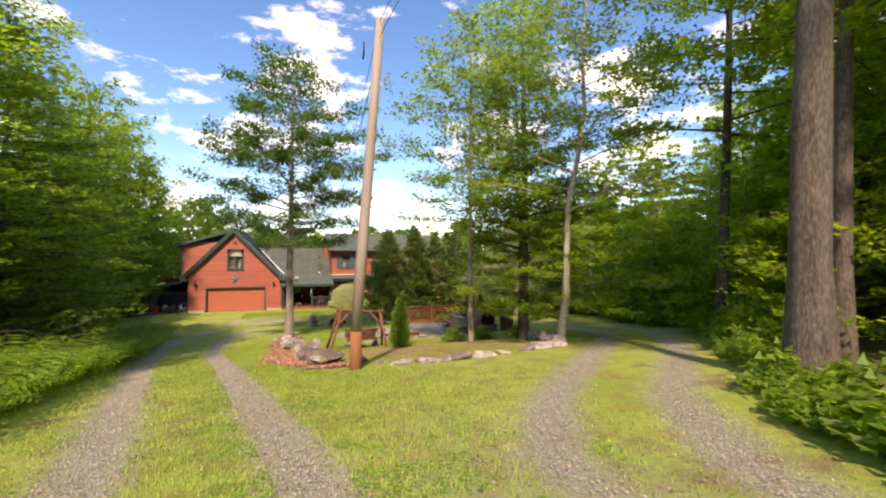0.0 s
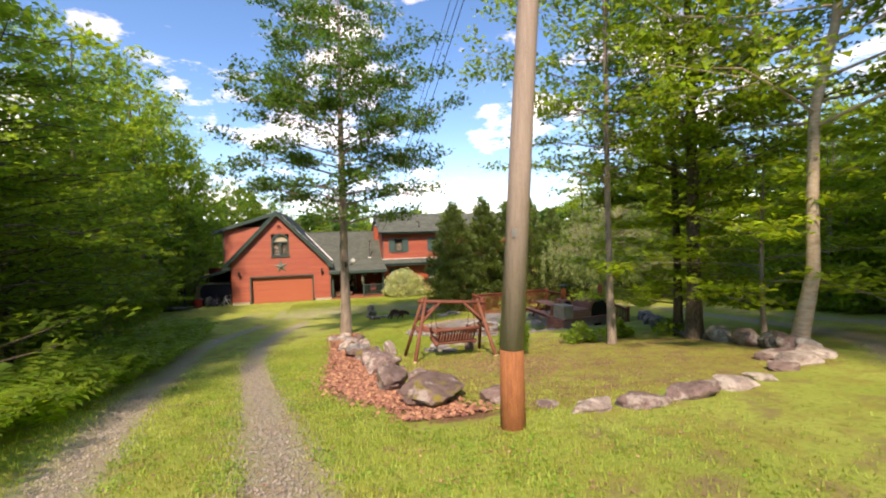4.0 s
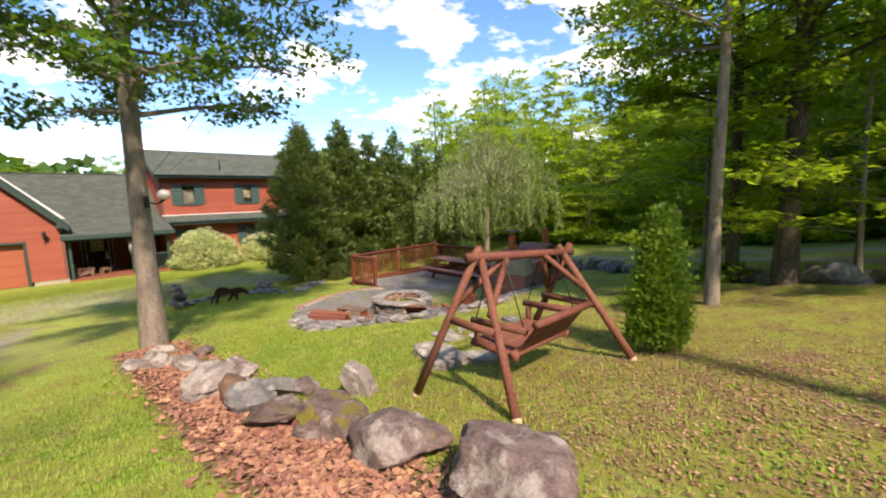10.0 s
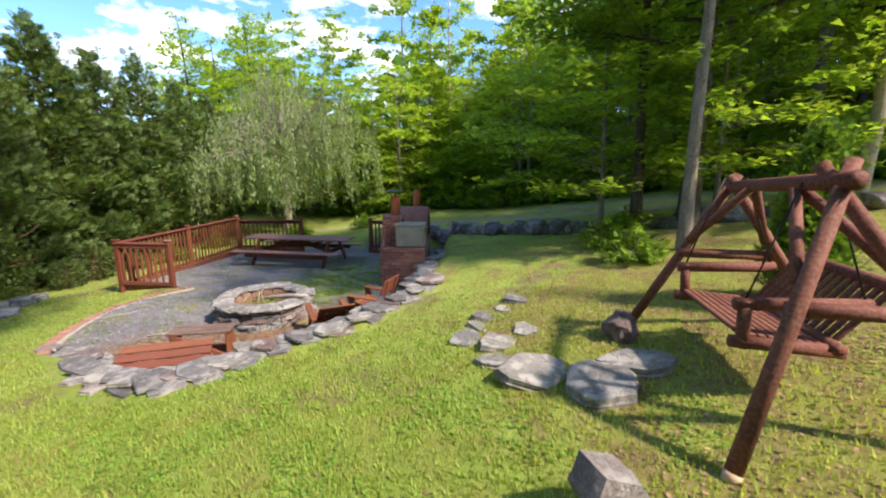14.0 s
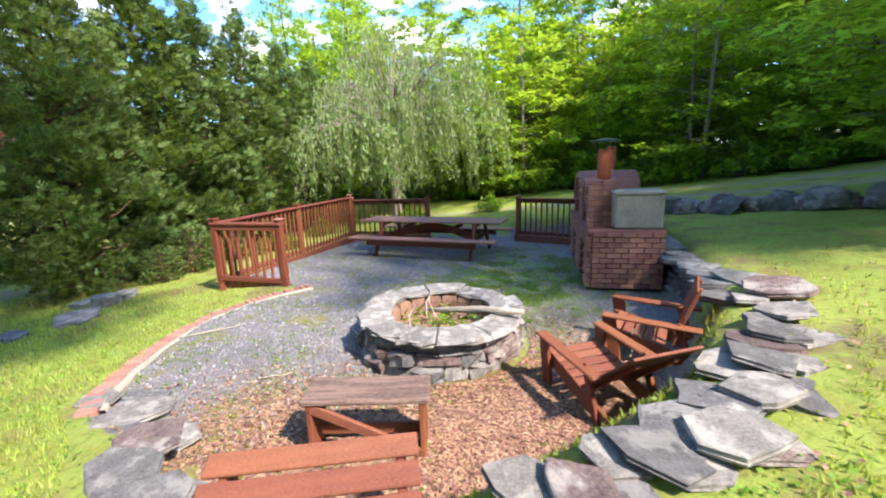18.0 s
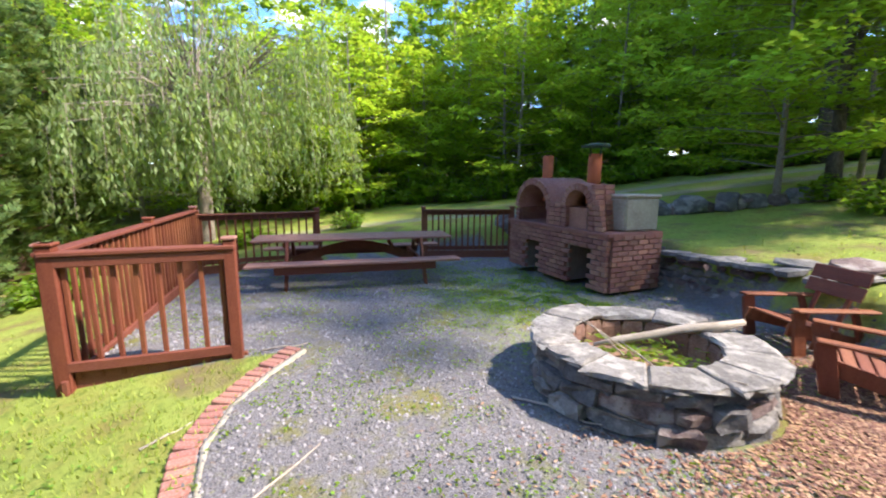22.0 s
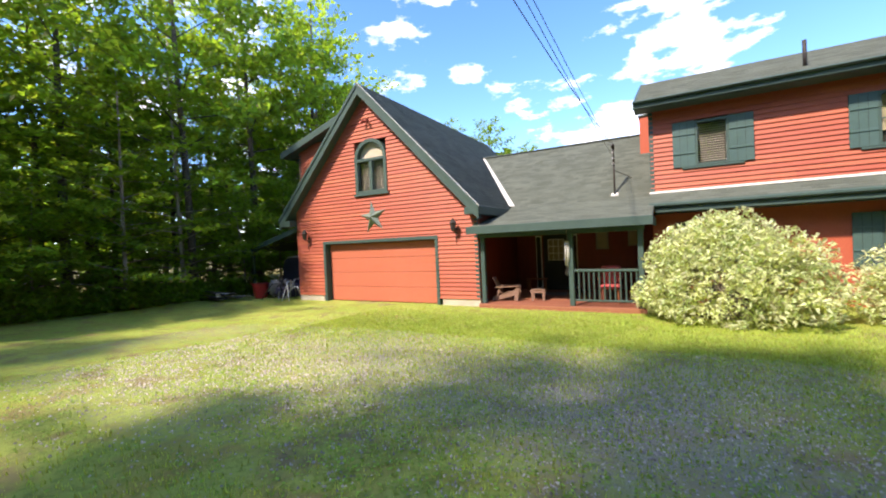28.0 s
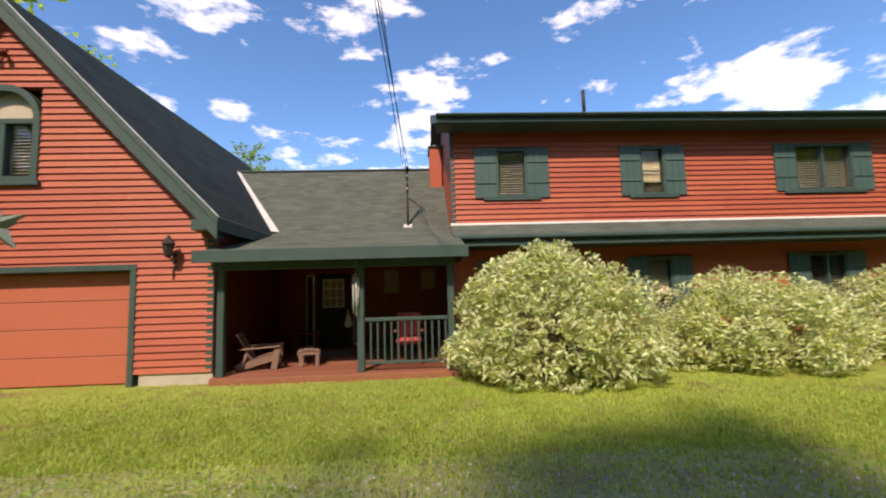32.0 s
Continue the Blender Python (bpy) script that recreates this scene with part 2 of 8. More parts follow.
def stone_mat(name, base, dark, lichen, moss=0.0, scale=3.0, much=0.5, bump=0.9, vary=0.14):
    """Field stone: mottled base with dark weathering, ragged pale lichen and, where moss is set, yellow-green cushions."""
    m = bpy.data.materials.new(name)
    m.use_nodes = True
    t = m.node_tree
    b = t.nodes["Principled BSDF"]
    tc = t.nodes.new("ShaderNodeTexCoord")
    info = t.nodes.new("ShaderNodeObjectInfo")
    shift = t.nodes.new("ShaderNodeVectorMath")
    shift.operation = "MULTIPLY_ADD"
    shift.inputs[1].default_value = (1, 1, 1)
    t.links.new(tc.outputs["Object"], shift.inputs[0])
    far = t.nodes.new("ShaderNodeMath")
    far.operation = "MULTIPLY"
    far.inputs[1].default_value = 40
    t.links.new(info.outputs["Random"], far.inputs[0])
    t.links.new(far.outputs[0], shift.inputs[2])

    def noisy(s, d, r):
        n = t.nodes.new("ShaderNodeTexNoise")
        n.inputs["Scale"].default_value, n.inputs["Detail"].default_value, n.inputs["Roughness"].default_value = s, d, r
        t.links.new(shift.outputs[0], n.inputs["Vector"])
        return n.outputs["Fac"]

    def ranged(v, lo, hi, to=1.0):
        n = t.nodes.new("ShaderNodeMapRange")
        n.inputs["From Min"].default_value, n.inputs["From Max"].default_value, n.inputs["To Max"].default_value = lo, hi, to
        t.links.new(v, n.inputs["Value"])
        return n.outputs[0]

    def over(f, x, y):
        n = t.nodes.new("ShaderNodeMix")
        n.data_type = "RGBA"
        t.links.new(f, n.inputs["Factor"])
        if isinstance(x, tuple):
            n.inputs["A"].default_value = (*x, 1)
        else:
            t.links.new(x, n.inputs["A"])
        n.inputs["B"].default_value = (*y, 1)
        return n.outputs["Result"]

    big, mid, fine, grit = noisy(scale, 6, 0.6), noisy(scale * 2.3, 9, 0.72), noisy(scale * 9, 6, 0.7), noisy(70, 4, 0.7)
    col = over(ranged(mid, 0.38, 0.62), base, dark)
    col = over(ranged(grit, 0.4, 0.75, 0.5), col, tuple(min(1, v * 1.7) for v in base))
    col = over(ranged(big, 0.62 - 0.2 * much, 0.68 - 0.16 * much, 0.8), col, lichen)
    col = over(ranged(fine, 0.55, 0.66, 0.6), col, dark)
    if moss:
        col = over(ranged(noisy(scale * 1.6, 7, 0.65), 0.68 - 0.25 * moss, 0.76 - 0.25 * moss), col, (0.21, 0.19, 0.045))
    rg = ranged(info.outputs["Random"], 0.0, 1.0)
    rg.node.inputs["To Min"].default_value, rg.node.inputs["To Max"].default_value = 1 - vary, 1 + vary
    hs = t.nodes.new("ShaderNodeHueSaturation")
    t.links.new(rg, hs.inputs["Value"])
    t.links.new(col, hs.inputs["Color"])
    t.links.new(hs.outputs[0], b.inputs["Base Color"])
    b.inputs["Roughness"].default_value, b.inputs["Specular IOR Level"].default_value = 0.9, 0.2
    bp = t.nodes.new("ShaderNodeBump")
    bp.inputs["Strength"].default_value, bp.inputs["Distance"].default_value = bump, 0.03
    sm = t.nodes.new("ShaderNodeMath")
    sm.operation = "MULTIPLY_ADD"
    sm.inputs[1].default_value = 2.0
    t.links.new(mid, sm.inputs[0])
    t.links.new(fine, sm.inputs[2])
    t.links.new(sm.outputs[0], bp.inputs["Height"])
    t.links.new(bp.outputs[0], b.inputs["Normal"])
    return m


M_rock = stone_mat("purple_grey_fieldstone", (0.23, 0.175, 0.17), (0.10, 0.075, 0.075), (0.44, 0.41, 0.39), 0.15)
M_rockpale = stone_mat("pale_lichened_boulder", (0.31, 0.275, 0.265), (0.16, 0.135, 0.13), (0.52, 0.49, 0.465), 0.1, much=0.7)
M_rockmoss = stone_mat("mossy_boulder", (0.21, 0.155, 0.15), (0.085, 0.062, 0.06), (0.40, 0.37, 0.35), 0.6, much=0.3)
M_slate = stone_mat("blue_grey_slate", (0.185, 0.185, 0.19), (0.095, 0.093, 0.098), (0.33, 0.325, 0.32), 0.1, 5.0, 0.5, 0.7, 0.2)
M_slab = stone_mat("grey_flagstone", (0.26, 0.252, 0.242), (0.145, 0.138, 0.134), (0.44, 0.425, 0.40), 0.1, 5.0, 0.6, 0.6, 0.16)
M_brick = mat("red_brick", (0.36, 0.155, 0.118), (0.27, 0.11, 0.088), (0.46, 0.28, 0.23), 9, 60, 0.9, 0.4, vary=0.22)
M_edgebrick = mat("pink_edge_brick", (0.38, 0.175, 0.14), (0.29, 0.125, 0.10), (0.47, 0.31, 0.26), 9, 60, 0.9, 0.4, vary=0.16)
M_mortar = mat("mortar", (0.30, 0.23, 0.20), (0.22, 0.165, 0.145), None, 8, 60, 0.95, 0.4)
M_terracotta = mat("terracotta_flue", (0.50, 0.135, 0.055), (0.42, 0.105, 0.045), None, 6, 60, 0.8, 0.15)
M_cement = mat("grey_render", (0.40, 0.37, 0.30), (0.28, 0.255, 0.205), (0.46, 0.43, 0.36), 4, 30, 0.9, 0.3)
M_iron = mat("dark_iron", (0.030, 0.028, 0.027), (0.020, 0.018, 0.018), (0.06, 0.045, 0.035), 8, 60, 0.6, 0.15)
M_oldwood = mat("weathered_pale_wood", (0.22, 0.13, 0.095), (0.15, 0.088, 0.066), (0.34, 0.25, 0.20), 5, 45, 0.8, 0.25, streak=(1.5, 7, 7))
M_plywood = mat("pale_plywood", (0.50, 0.42, 0.31), (0.42, 0.35, 0.26), (0.56, 0.48, 0.37), 3, 40, 0.8, 0.15)
M_rust = mat("dark_rusted_steel", (0.042, 0.019, 0.014), (0.026, 0.013, 0.010), (0.075, 0.034, 0.022), 6, 60, 0.7, 0.15)
M_greenmetal = mat("green_painted_cap", (0.030, 0.060, 0.040), (0.022, 0.046, 0.032), None, 6, 60, 0.5, 0.08)
M_mulch = mat("red_bark_mulch", (0.33, 0.160, 0.11), (0.25, 0.11, 0.075), (0.46, 0.28, 0.21), 6, 40, 0.9, 0.3, island=0.4)
M_litter = mat("dead_leaf", (0.32, 0.165, 0.115), (0.18, 0.09, 0.062), (0.42, 0.285, 0.21), 9, 40, 0.8, 0.2, island=0.6)
M_firebrick = mat("brown_fire_brick", (0.27, 0.155, 0.115), (0.15, 0.085, 0.065), (0.36, 0.25, 0.19), 9, 50, 0.9, 0.4, vary=0.2)
M_pebble = mat("blue_grey_gravel", (0.225, 0.225, 0.245), (0.14, 0.14, 0.155), (0.37, 0.365, 0.38), 8, 60, 0.8, 0.2, island=0.5)
M_stick = mat("pale_driftwood", (0.50, 0.44, 0.37), (0.33, 0.285, 0.235), (0.60, 0.54, 0.46), 6, 40, 0.85, 0.5, streak=(1, 7, 7))
M_cable = mat("black_cable", (0.012, 0.012, 0.013), (0.010, 0.010, 0.011), None, 6, 40, 0.5, 0)
M_tarp = mat("dark_blue_tarp", (0.022, 0.026, 0.050), (0.015, 0.018, 0.036), None, 3, 30, 0.5, 0.2)
M_red = mat("red_paint", (0.42, 0.030, 0.030), (0.34, 0.024, 0.024), None, 5, 40, 0.4, 0.05)
M_pinkcloth = mat("red_patterned_cushion", (0.42, 0.050, 0.060), (0.24, 0.030, 0.036), (0.55, 0.2, 0.2), 9, 40, 0.9, 0.15)
M_lampglass = mat("lamp_globe", (0.75, 0.75, 0.74), (0.68, 0.68, 0.67), None, 6, 40, 0.25, 0)
M_galv = mat("galvanised_steel", (0.42, 0.43, 0.44), (0.34, 0.35, 0.36), None, 8, 60, 0.4, 0.1, metal=0.7)


def glass_mat():
    m = bpy.data.materials.new("window_glass")
    m.use_nodes = True
    b = m.node_tree.nodes["Principled BSDF"]
    b.inputs["Base Color"].default_value = (0.9, 0.95, 0.95, 1)
    b.inputs["Roughness"].default_value = 0.03
    b.inputs["Transmission Weight"].default_value = 1.0
    b.inputs["IOR"].default_value = 1.45
    return m


M_glass = glass_mat()


def ground_mat():
    """Grass, gravel and bare earth, laid out by the mesh's own masks and broken up by noise."""
    m = bpy.data.materials.new("yard_ground")
    m.use_nodes = True
    t = m.node_tree
    b = t.nodes["Principled BSDF"]
    tc = t.nodes.new("ShaderNodeTexCoord")

    def noise_node(s, d=5, r=0.55):
        n = t.nodes.new("ShaderNodeTexNoise")
        n.inputs["Scale"].default_value, n.inputs["Detail"].default_value, n.inputs["Roughness"].default_value = s, d, r
        t.links.new(tc.outputs["Object"], n.inputs["Vector"])
        return n.outputs["Fac"]

    def mix(f, x, y):
        n = t.nodes.new("ShaderNodeMix")
        n.data_type = "RGBA"
        for key, v in (("Factor", f), ("A", x), ("B", y)):
            if isinstance(v, tuple):
                n.inputs[key].default_value = (*v, 1)
            elif isinstance(v, float):
                n.inputs[key].default_value = v
            else:
                t.links.new(v, n.inputs[key])
        return n.outputs["Result"]

    def rng(v, lo, hi):
        n = t.nodes.new("ShaderNodeMapRange")
        n.inputs["From Min"].default_value, n.inputs["From Max"].default_value = lo, hi
        t.links.new(v, n.inputs["Value"])
        return n.outputs[0]

    def masked(name, soft_n, lo, hi):
        a = t.nodes.new("ShaderNodeAttribute")
        a.attribute_name = name
        s = t.nodes.new("ShaderNodeMath")
        s.operation = "MULTIPLY_ADD"
        t.links.new(soft_n, s.inputs[0])
        s.inputs[1].default_value = 0.9
        t.links.new(a.outputs["Fac"], s.inputs[2])
        return rng(s.outputs[0], lo, hi)

    coarse, mid, fine, grit = noise_node(0.45), noise_node(2.2), noise_node(14, 6, 0.65), noise_node(85, 4, 0.7)
    grass = mix(rng(coarse, 0.35, 0.65), (0.235, 0.325, 0.06), (0.325, 0.395, 0.095))
    grass = mix(rng(mid, 0.45, 0.7), grass, (0.27, 0.25, 0.068))
    grass = mix(rng(fine, 0.5, 0.72), grass, (0.14, 0.21, 0.038))
    grass = mix(rng(noise_node(1.1, 7, 0.65), 0.54, 0.68), grass, (0.215, 0.175, 0.10))
    moss = mix(rng(mid, 0.4, 0.62), (0.275, 0.30, 0.065), (0.255, 0.225, 0.075))
    moss = mix(rng(noise_node(1.7, 8, 0.7), 0.52, 0.62), moss, (0.235, 0.155, 0.095))
    moss = mix(rng(fine, 0.5, 0.7), moss, (0.13, 0.12, 0.03))
    earth = mix(rng(fine, 0.4, 0.65), (0.155, 0.095, 0.055), (0.235, 0.140, 0.085))
    gravel = mix(rng(grit, 0.36, 0.64), (0.17, 0.155, 0.14), (0.42, 0.39, 0.35))
    gravel = mix(rng(mid, 0.45, 0.75), gravel, (0.31, 0.275, 0.20))
    slate = mix(rng(grit, 0.36, 0.64), (0.10, 0.098, 0.105), (0.30, 0.295, 0.315))
    slate = mix(rng(noise_node(1.5, 6, 0.7), 0.53, 0.66), slate, (0.20, 0.20, 0.07))
    slate = mix(rng(fine, 0.58, 0.72), slate, (0.27, 0.185, 0.12))
    forest = mix(rng(fine, 0.4, 0.65), (0.15, 0.11, 0.065), (0.11, 0.15, 0.045))
    col = mix(masked("moss", mid, 0.62, 1.1), grass, moss)
    col = mix(masked("forest", mid, 0.7, 1.1), col, forest)
    col = mix(masked("gravel", fine, 0.62, 1.15), col, gravel)
    col = mix(masked("slate", fine, 0.70, 1.0), col, slate)
    col = mix(masked("earth", fine, 0.72, 1.05), col, earth)
    t.links.new(col, b.inputs["Base Color"])
    b.inputs["Roughness"].default_value = 0.95
    b.inputs["Specular IOR Level"].default_value = 0.15
    bp = t.nodes.new("ShaderNodeBump")
    bp.inputs["Strength"].default_value, bp.inputs["Distance"].default_value = 0.7, 0.03
    sm = t.nodes.new("ShaderNodeMath")
    t.links.new(fine, sm.inputs[0])
    t.links.new(grit, sm.inputs[1])
    t.links.new(sm.outputs[0], bp.inputs["Height"])
    t.links.new(bp.outputs[0], b.inputs["Normal"])
    return m


M_ground = ground_mat()


# ---- mesh helpers ----
def thing(name, label, category, at=(0, 0, 0), rz=0, group="", kind=""):
    ob = new(name)
    ob.empty_display_size = 0.1
    ob.matrix_basis = pose(*at, 0, 0, rz)
    return tagged(ob, label, category, group, kind)


def finish(me, material, smooth=False):
    if smooth:
        me.polygons.foreach_set("use_smooth", [True] * len(me.polygons))
    if material:
        me.materials.append(material)
    return me


def part(name, bm, material, parent=None, label="", smooth=False):
    me = bpy.data.meshes.new(name)
    bm.normal_update()
    bm.to_mesh(me)
    bm.free()
    finish(me, material, smooth)
    ob = new(name, me)
    if parent:
        ob.parent = parent
    if label:
        tagged(ob, label)
    return ob


def np_mesh(name, verts, faces, material, smooth=False):
    """A mesh from arrays: verts n x 3, faces m x k."""
    me = bpy.data.meshes.new(name)
    nv, nf, k = len(verts), len(faces), faces.shape[1]
    me.vertices.add(nv)
    me.vertices.foreach_set("co", np.asarray(verts, np.float32).ravel())
    me.loops.add(nf * k)
    me.loops.foreach_set("vertex_index", np.asarray(faces, np.int32).ravel())
    me.polygons.add(nf)
    me.polygons.foreach_set("loop_start", np.arange(nf, dtype=np.int32) * k)
    me.update(calc_edges=True)
    return finish(me, material, smooth)


def box(bm, size, at=(0, 0, 0), rot=(0, 0, 0), bevel=0.0, jit=0.0):
    """A block of the given size centred at a place, with worn edges."""
    made = bmesh.ops.create_cube(bm, size=1.0)["verts"]
    m = pose(*at, *rot) @ Matrix.Diagonal((*size, 1))
    bmesh.ops.transform(bm, matrix=m, verts=made)
    if bevel:
        edges = list({e for v in made for e in v.link_edges})
        bmesh.ops.bevel(bm, geom=edges, offset=bevel, segments=1, affect="EDGES")
    if jit:
        for v in made:
            if v.is_valid:
                v.co += Vector((random.uniform(-jit, jit), random.uniform(-jit, jit), random.uniform(-jit, jit)))
    return bm


def block(name, size, at, material, parent=None, rot=(0, 0, 0), bevel=0.006, label="", jit=0.0):
    bm = bmesh.new()
    box(bm, size, (0, 0, 0), (0, 0, 0), bevel, jit)
    ob = part(name, bm, material, parent, label)
    ob.matrix_basis = pose(*at, *rot)
    return ob


def tube_into(vs, fs, pts, radii, n=8, wob=0.0, rnd=random):
    """Append a tube along points to lists of vertices and quads."""
    base = len(vs)
    count = len(pts)
    for i, p in enumerate(pts):
        p = Vector(p)
        d = (Vector(pts[min(i + 1, count - 1)]) - Vector(pts[max(i - 1, 0)])).normalized()
        side = d.cross(Vector((0.13, 0.31, 0.94)))
        if side.length < 0.05:
            side = d.cross(Vector((1, 0, 0)))
        side.normalize()
        up = side.cross(d)
        for k in range(n):
            a = 2 * math.pi * k / n
            r = radii[i] * (1 + (rnd.uniform(-wob, wob) if wob else 0))
            vs.append(p + side * (math.cos(a) * r) + up * (math.sin(a) * r))
    for i in range(count - 1):
        for k in range(n):
            fs.append((base + i * n + k, base + i * n + (k + 1) % n, base + (i + 1) * n + (k + 1) % n, base + (i + 1) * n + k))


def tube(name, pts, radii, material, parent=None, n=10, wob=0.0, label="", caps=True, smooth=True):
    vs, fs = [], []
    tube_into(vs, fs, pts, radii, n, wob)
    bm = bmesh.new()
    bv = [bm.verts.new(v) for v in vs]
    for f in fs:
        bm.faces.new([bv[i] for i in f])
    if caps:
        bm.faces.new(bv[:n][::-1])
        bm.faces.new(bv[-n:])
    return part(name, bm, material, parent, label, smooth)


def prism(bm, outline, y0, y1):
    """An outline in x, z pushed from y0 to y1."""
    a = [bm.verts.new((x, y0, z)) for x, z in outline]
    b = [bm.verts.new((x, y1, z)) for x, z in outline]
    bm.faces.new(a)
    bm.faces.new(b[::-1])
    k = len(outline)
    for i in range(k):
        bm.faces.new((a[i], b[i], b[(i + 1) % k], a[(i + 1) % k]))
    bmesh.ops.recalc_face_normals(bm, faces=bm.faces)
    return bm


def rock_mesh(name, sx, sy, sz, seed, material, flat=0.0, cuts=3):
    """A fieldstone: a rough lump cut by a few planes; flat makes slabs."""
    rnd = random.Random(seed)
    bm = bmesh.new()
    bmesh.ops.create_icosphere(bm, subdivisions=cuts, radius=1.0)
    planes = [(Vector((rnd.uniform(-1, 1), rnd.uniform(-1, 1), rnd.uniform(-0.6, 1))).normalized(), rnd.uniform(0.5, 0.85)) for _ in range(14)]
    off = Vector((rnd.uniform(0, 50), rnd.uniform(0, 50), seed * 3.7))
    for v in bm.verts:
        p = v.co.copy()
        for nrm, d in planes:
            k = p.dot(nrm)
            if k > d:
                p -= nrm * (k - d) * 0.9
        p *= 1 + 0.19 * noise.noise(p * 1.9 + off) + 0.11 * noise.noise(p * 4.5 + off) + 0.05 * noise.noise(p * 11 + off)
        if flat:
            p.z = max(-0.8, min(0.8, p.z * (1 + flat)))
        v.co = Vector((p.x * sx, p.y * sy, p.z * sz))
    me = bpy.data.meshes.new(name)
    bm.normal_update()
    bm.to_mesh(me)
    bm.free()
    finish(me, material, cuts > 2)
    if cuts > 2:
        me.set_sharp_from_angle(angle=radians(42))
    return me


def flag_mesh(name, r, thick, seed, material, sides=7, stretch=1.3, square=0.0):
    """An irregular flat flagstone with a chipped, layered edge; square pulls it towards a block."""
    rnd = random.Random(seed)
    bm = bmesh.new()
    rings = []
    angs = sorted((k + rnd.uniform(-0.42, 0.42)) * 2 * math.pi / sides for k in range(sides))
    rad = [r * rnd.uniform(0.78, 1.14) / max(abs(math.cos(a)), abs(math.sin(a))) ** square for a in angs]
    for z, s in ((0, 0.94), (thick * 0.45, 1.02), (thick * 0.55, 0.97), (thick, 0.985), (thick * 1.06, 0.9)):
        ring = []
        for a, q in zip(angs, rad):
            w = q * s * rnd.uniform(0.975, 1.025)
            ring.append(bm.verts.new((math.cos(a) * w * stretch, math.sin(a) * w, z + rnd.uniform(-0.06, 0.06) * thick)))
        rings.append(ring)
    for lo, hi in zip(rings, rings[1:]):
        for i in range(sides):
            bm.faces.new((lo[i], lo[(i + 1) % sides], hi[(i + 1) % sides], hi[i]))
    bm.faces.new(rings[-1])
    bm.faces.new(rings[0][::-1])
    me = bpy.data.meshes.new(name)
    bm.normal_update()
    bm.to_mesh(me)
    bm.free()
    return finish(me, material)


def put(name, me, at, rot=(0, 0, 0), parent=None, label="", category="", group="", kind=""):
    ob = new(name, me)
    ob.matrix_basis = pose(*at, *rot)
    if parent:
        ob.parent = parent
    return tagged(ob, label, category, group, kind)


# ---- ground ----
def smooth01(v):
    v = np.clip(v, 0, 1)
    return v * v * (3 - 2 * v)


def seg_dist(x, y, pts):
    """Distance from points to a polyline."""
    best = np.full(np.shape(x), 1e9)
    for (x0, y0), (x1, y1) in zip(pts, pts[1:]):
        dx, dy = x1 - x0, y1 - y0
        u = np.clip(((x - x0) * dx + (y - y0) * dy) / (dx * dx + dy * dy), 0, 1)
        best = np.minimum(best, np.hypot(x - x0 - u * dx, y - y0 - u * dy))
    return best


def inside(x, y, poly):
    res = np.zeros(np.shape(x), bool)
    k = len(poly)
    for i in range(k):
        (x0, y0), (x1, y1) = poly[i], poly[(i + 1) % k]
        hit = ((y0 > y) != (y1 > y)) & (x < (x1 - x0) * (y - y0) / ((y1 - y0) or 1e-9) + x0)
        res ^= hit
    return res


PATIO = [(3.3, 24.5), (3.15, 23.5), (2.6, 22.6), (2.75, 21.9), (3.7, 21.05), (4.65, 20.3), (5.9, 19.95), (7.2, 19.75), (9.0, 19.9), (12.2, 20.3), (12.3, 23.0), (11.7, 25.3), (11.3, 27.3), (6.8, 27.0), (6.75, 25.2), (6.1, 25.5), (5.4, 25.67), (4.63, 25.47), (3.74, 24.95)]
RUT_A = [(-0.3, -6), (-1.0, 0), (-1.9, 5), (-3.2, 10.4), (-4.4, 15), (-5.5, 21.3), (-5.6, 26), (-4.6, 31)]
RUT_B = [(1.2, -4), (0.5, 1), (0.15, 3.9), (-0.75, 8), (-1.9, 13.3), (-2.9, 18), (-3.3, 21.5), (-3.2, 26), (-2.4, 31)]
RUT_C = [(1.6, -5), (1.9, 0), (2.4, 3.5), (3.9, 5.6), (7.2, 8.7), (10.2, 11.4), (12.8, 14.6), (14.6, 18.6), (15.6, 23), (16, 27)]
RUT_D = [(2.6, -5), (3.2, 0), (3.8, 2.5), (5.3, 4.6), (9.0, 7.7), (11.7, 10.2), (14.4, 13.6), (16.3, 18), (17.3, 23), (17.7, 27)]



def height(x, y):
    x, y = np.asarray(x, float), np.asarray(y, float)
    z = (np.interp(y - 0.7, GROUND_Y, GROUND_Z) + np.interp(y, GROUND_Y, GROUND_Z) * 2 + np.interp(y + 0.7, GROUND_Y, GROUND_Z)) / 4
    edge = seg_dist(x, y, PATIO + PATIO[:1])
    inn = inside(x, y, PATIO)
    level = -3.35 - 0.04 * np.clip(x - 6, 0, 5)
    w = np.where(inn, smooth01(0.35 + edge / 0.3), smooth01(0.35 - edge / 0.5))
    z = z * (1 - w) + level * w
    right = smooth01((x - 13) / 20)
    z = z * (1 - 0.25 * right) + right * 0.15
    left = smooth01((-7.0 - x + 0.10 * (14 - y)) / 6) * smooth01((34 - y) / 6)
    z = z - 0.3 * left
    return z


def hz(x, y):
    return float(height(x, y))


def axis(lo, hi, step, far):
    mid = np.arange(lo, hi + 1e-6, step)
    steps = np.geomspace(step, far, 26)
    return np.concatenate([(lo - np.cumsum(steps))[::-1], mid, hi + np.cumsum(steps)])


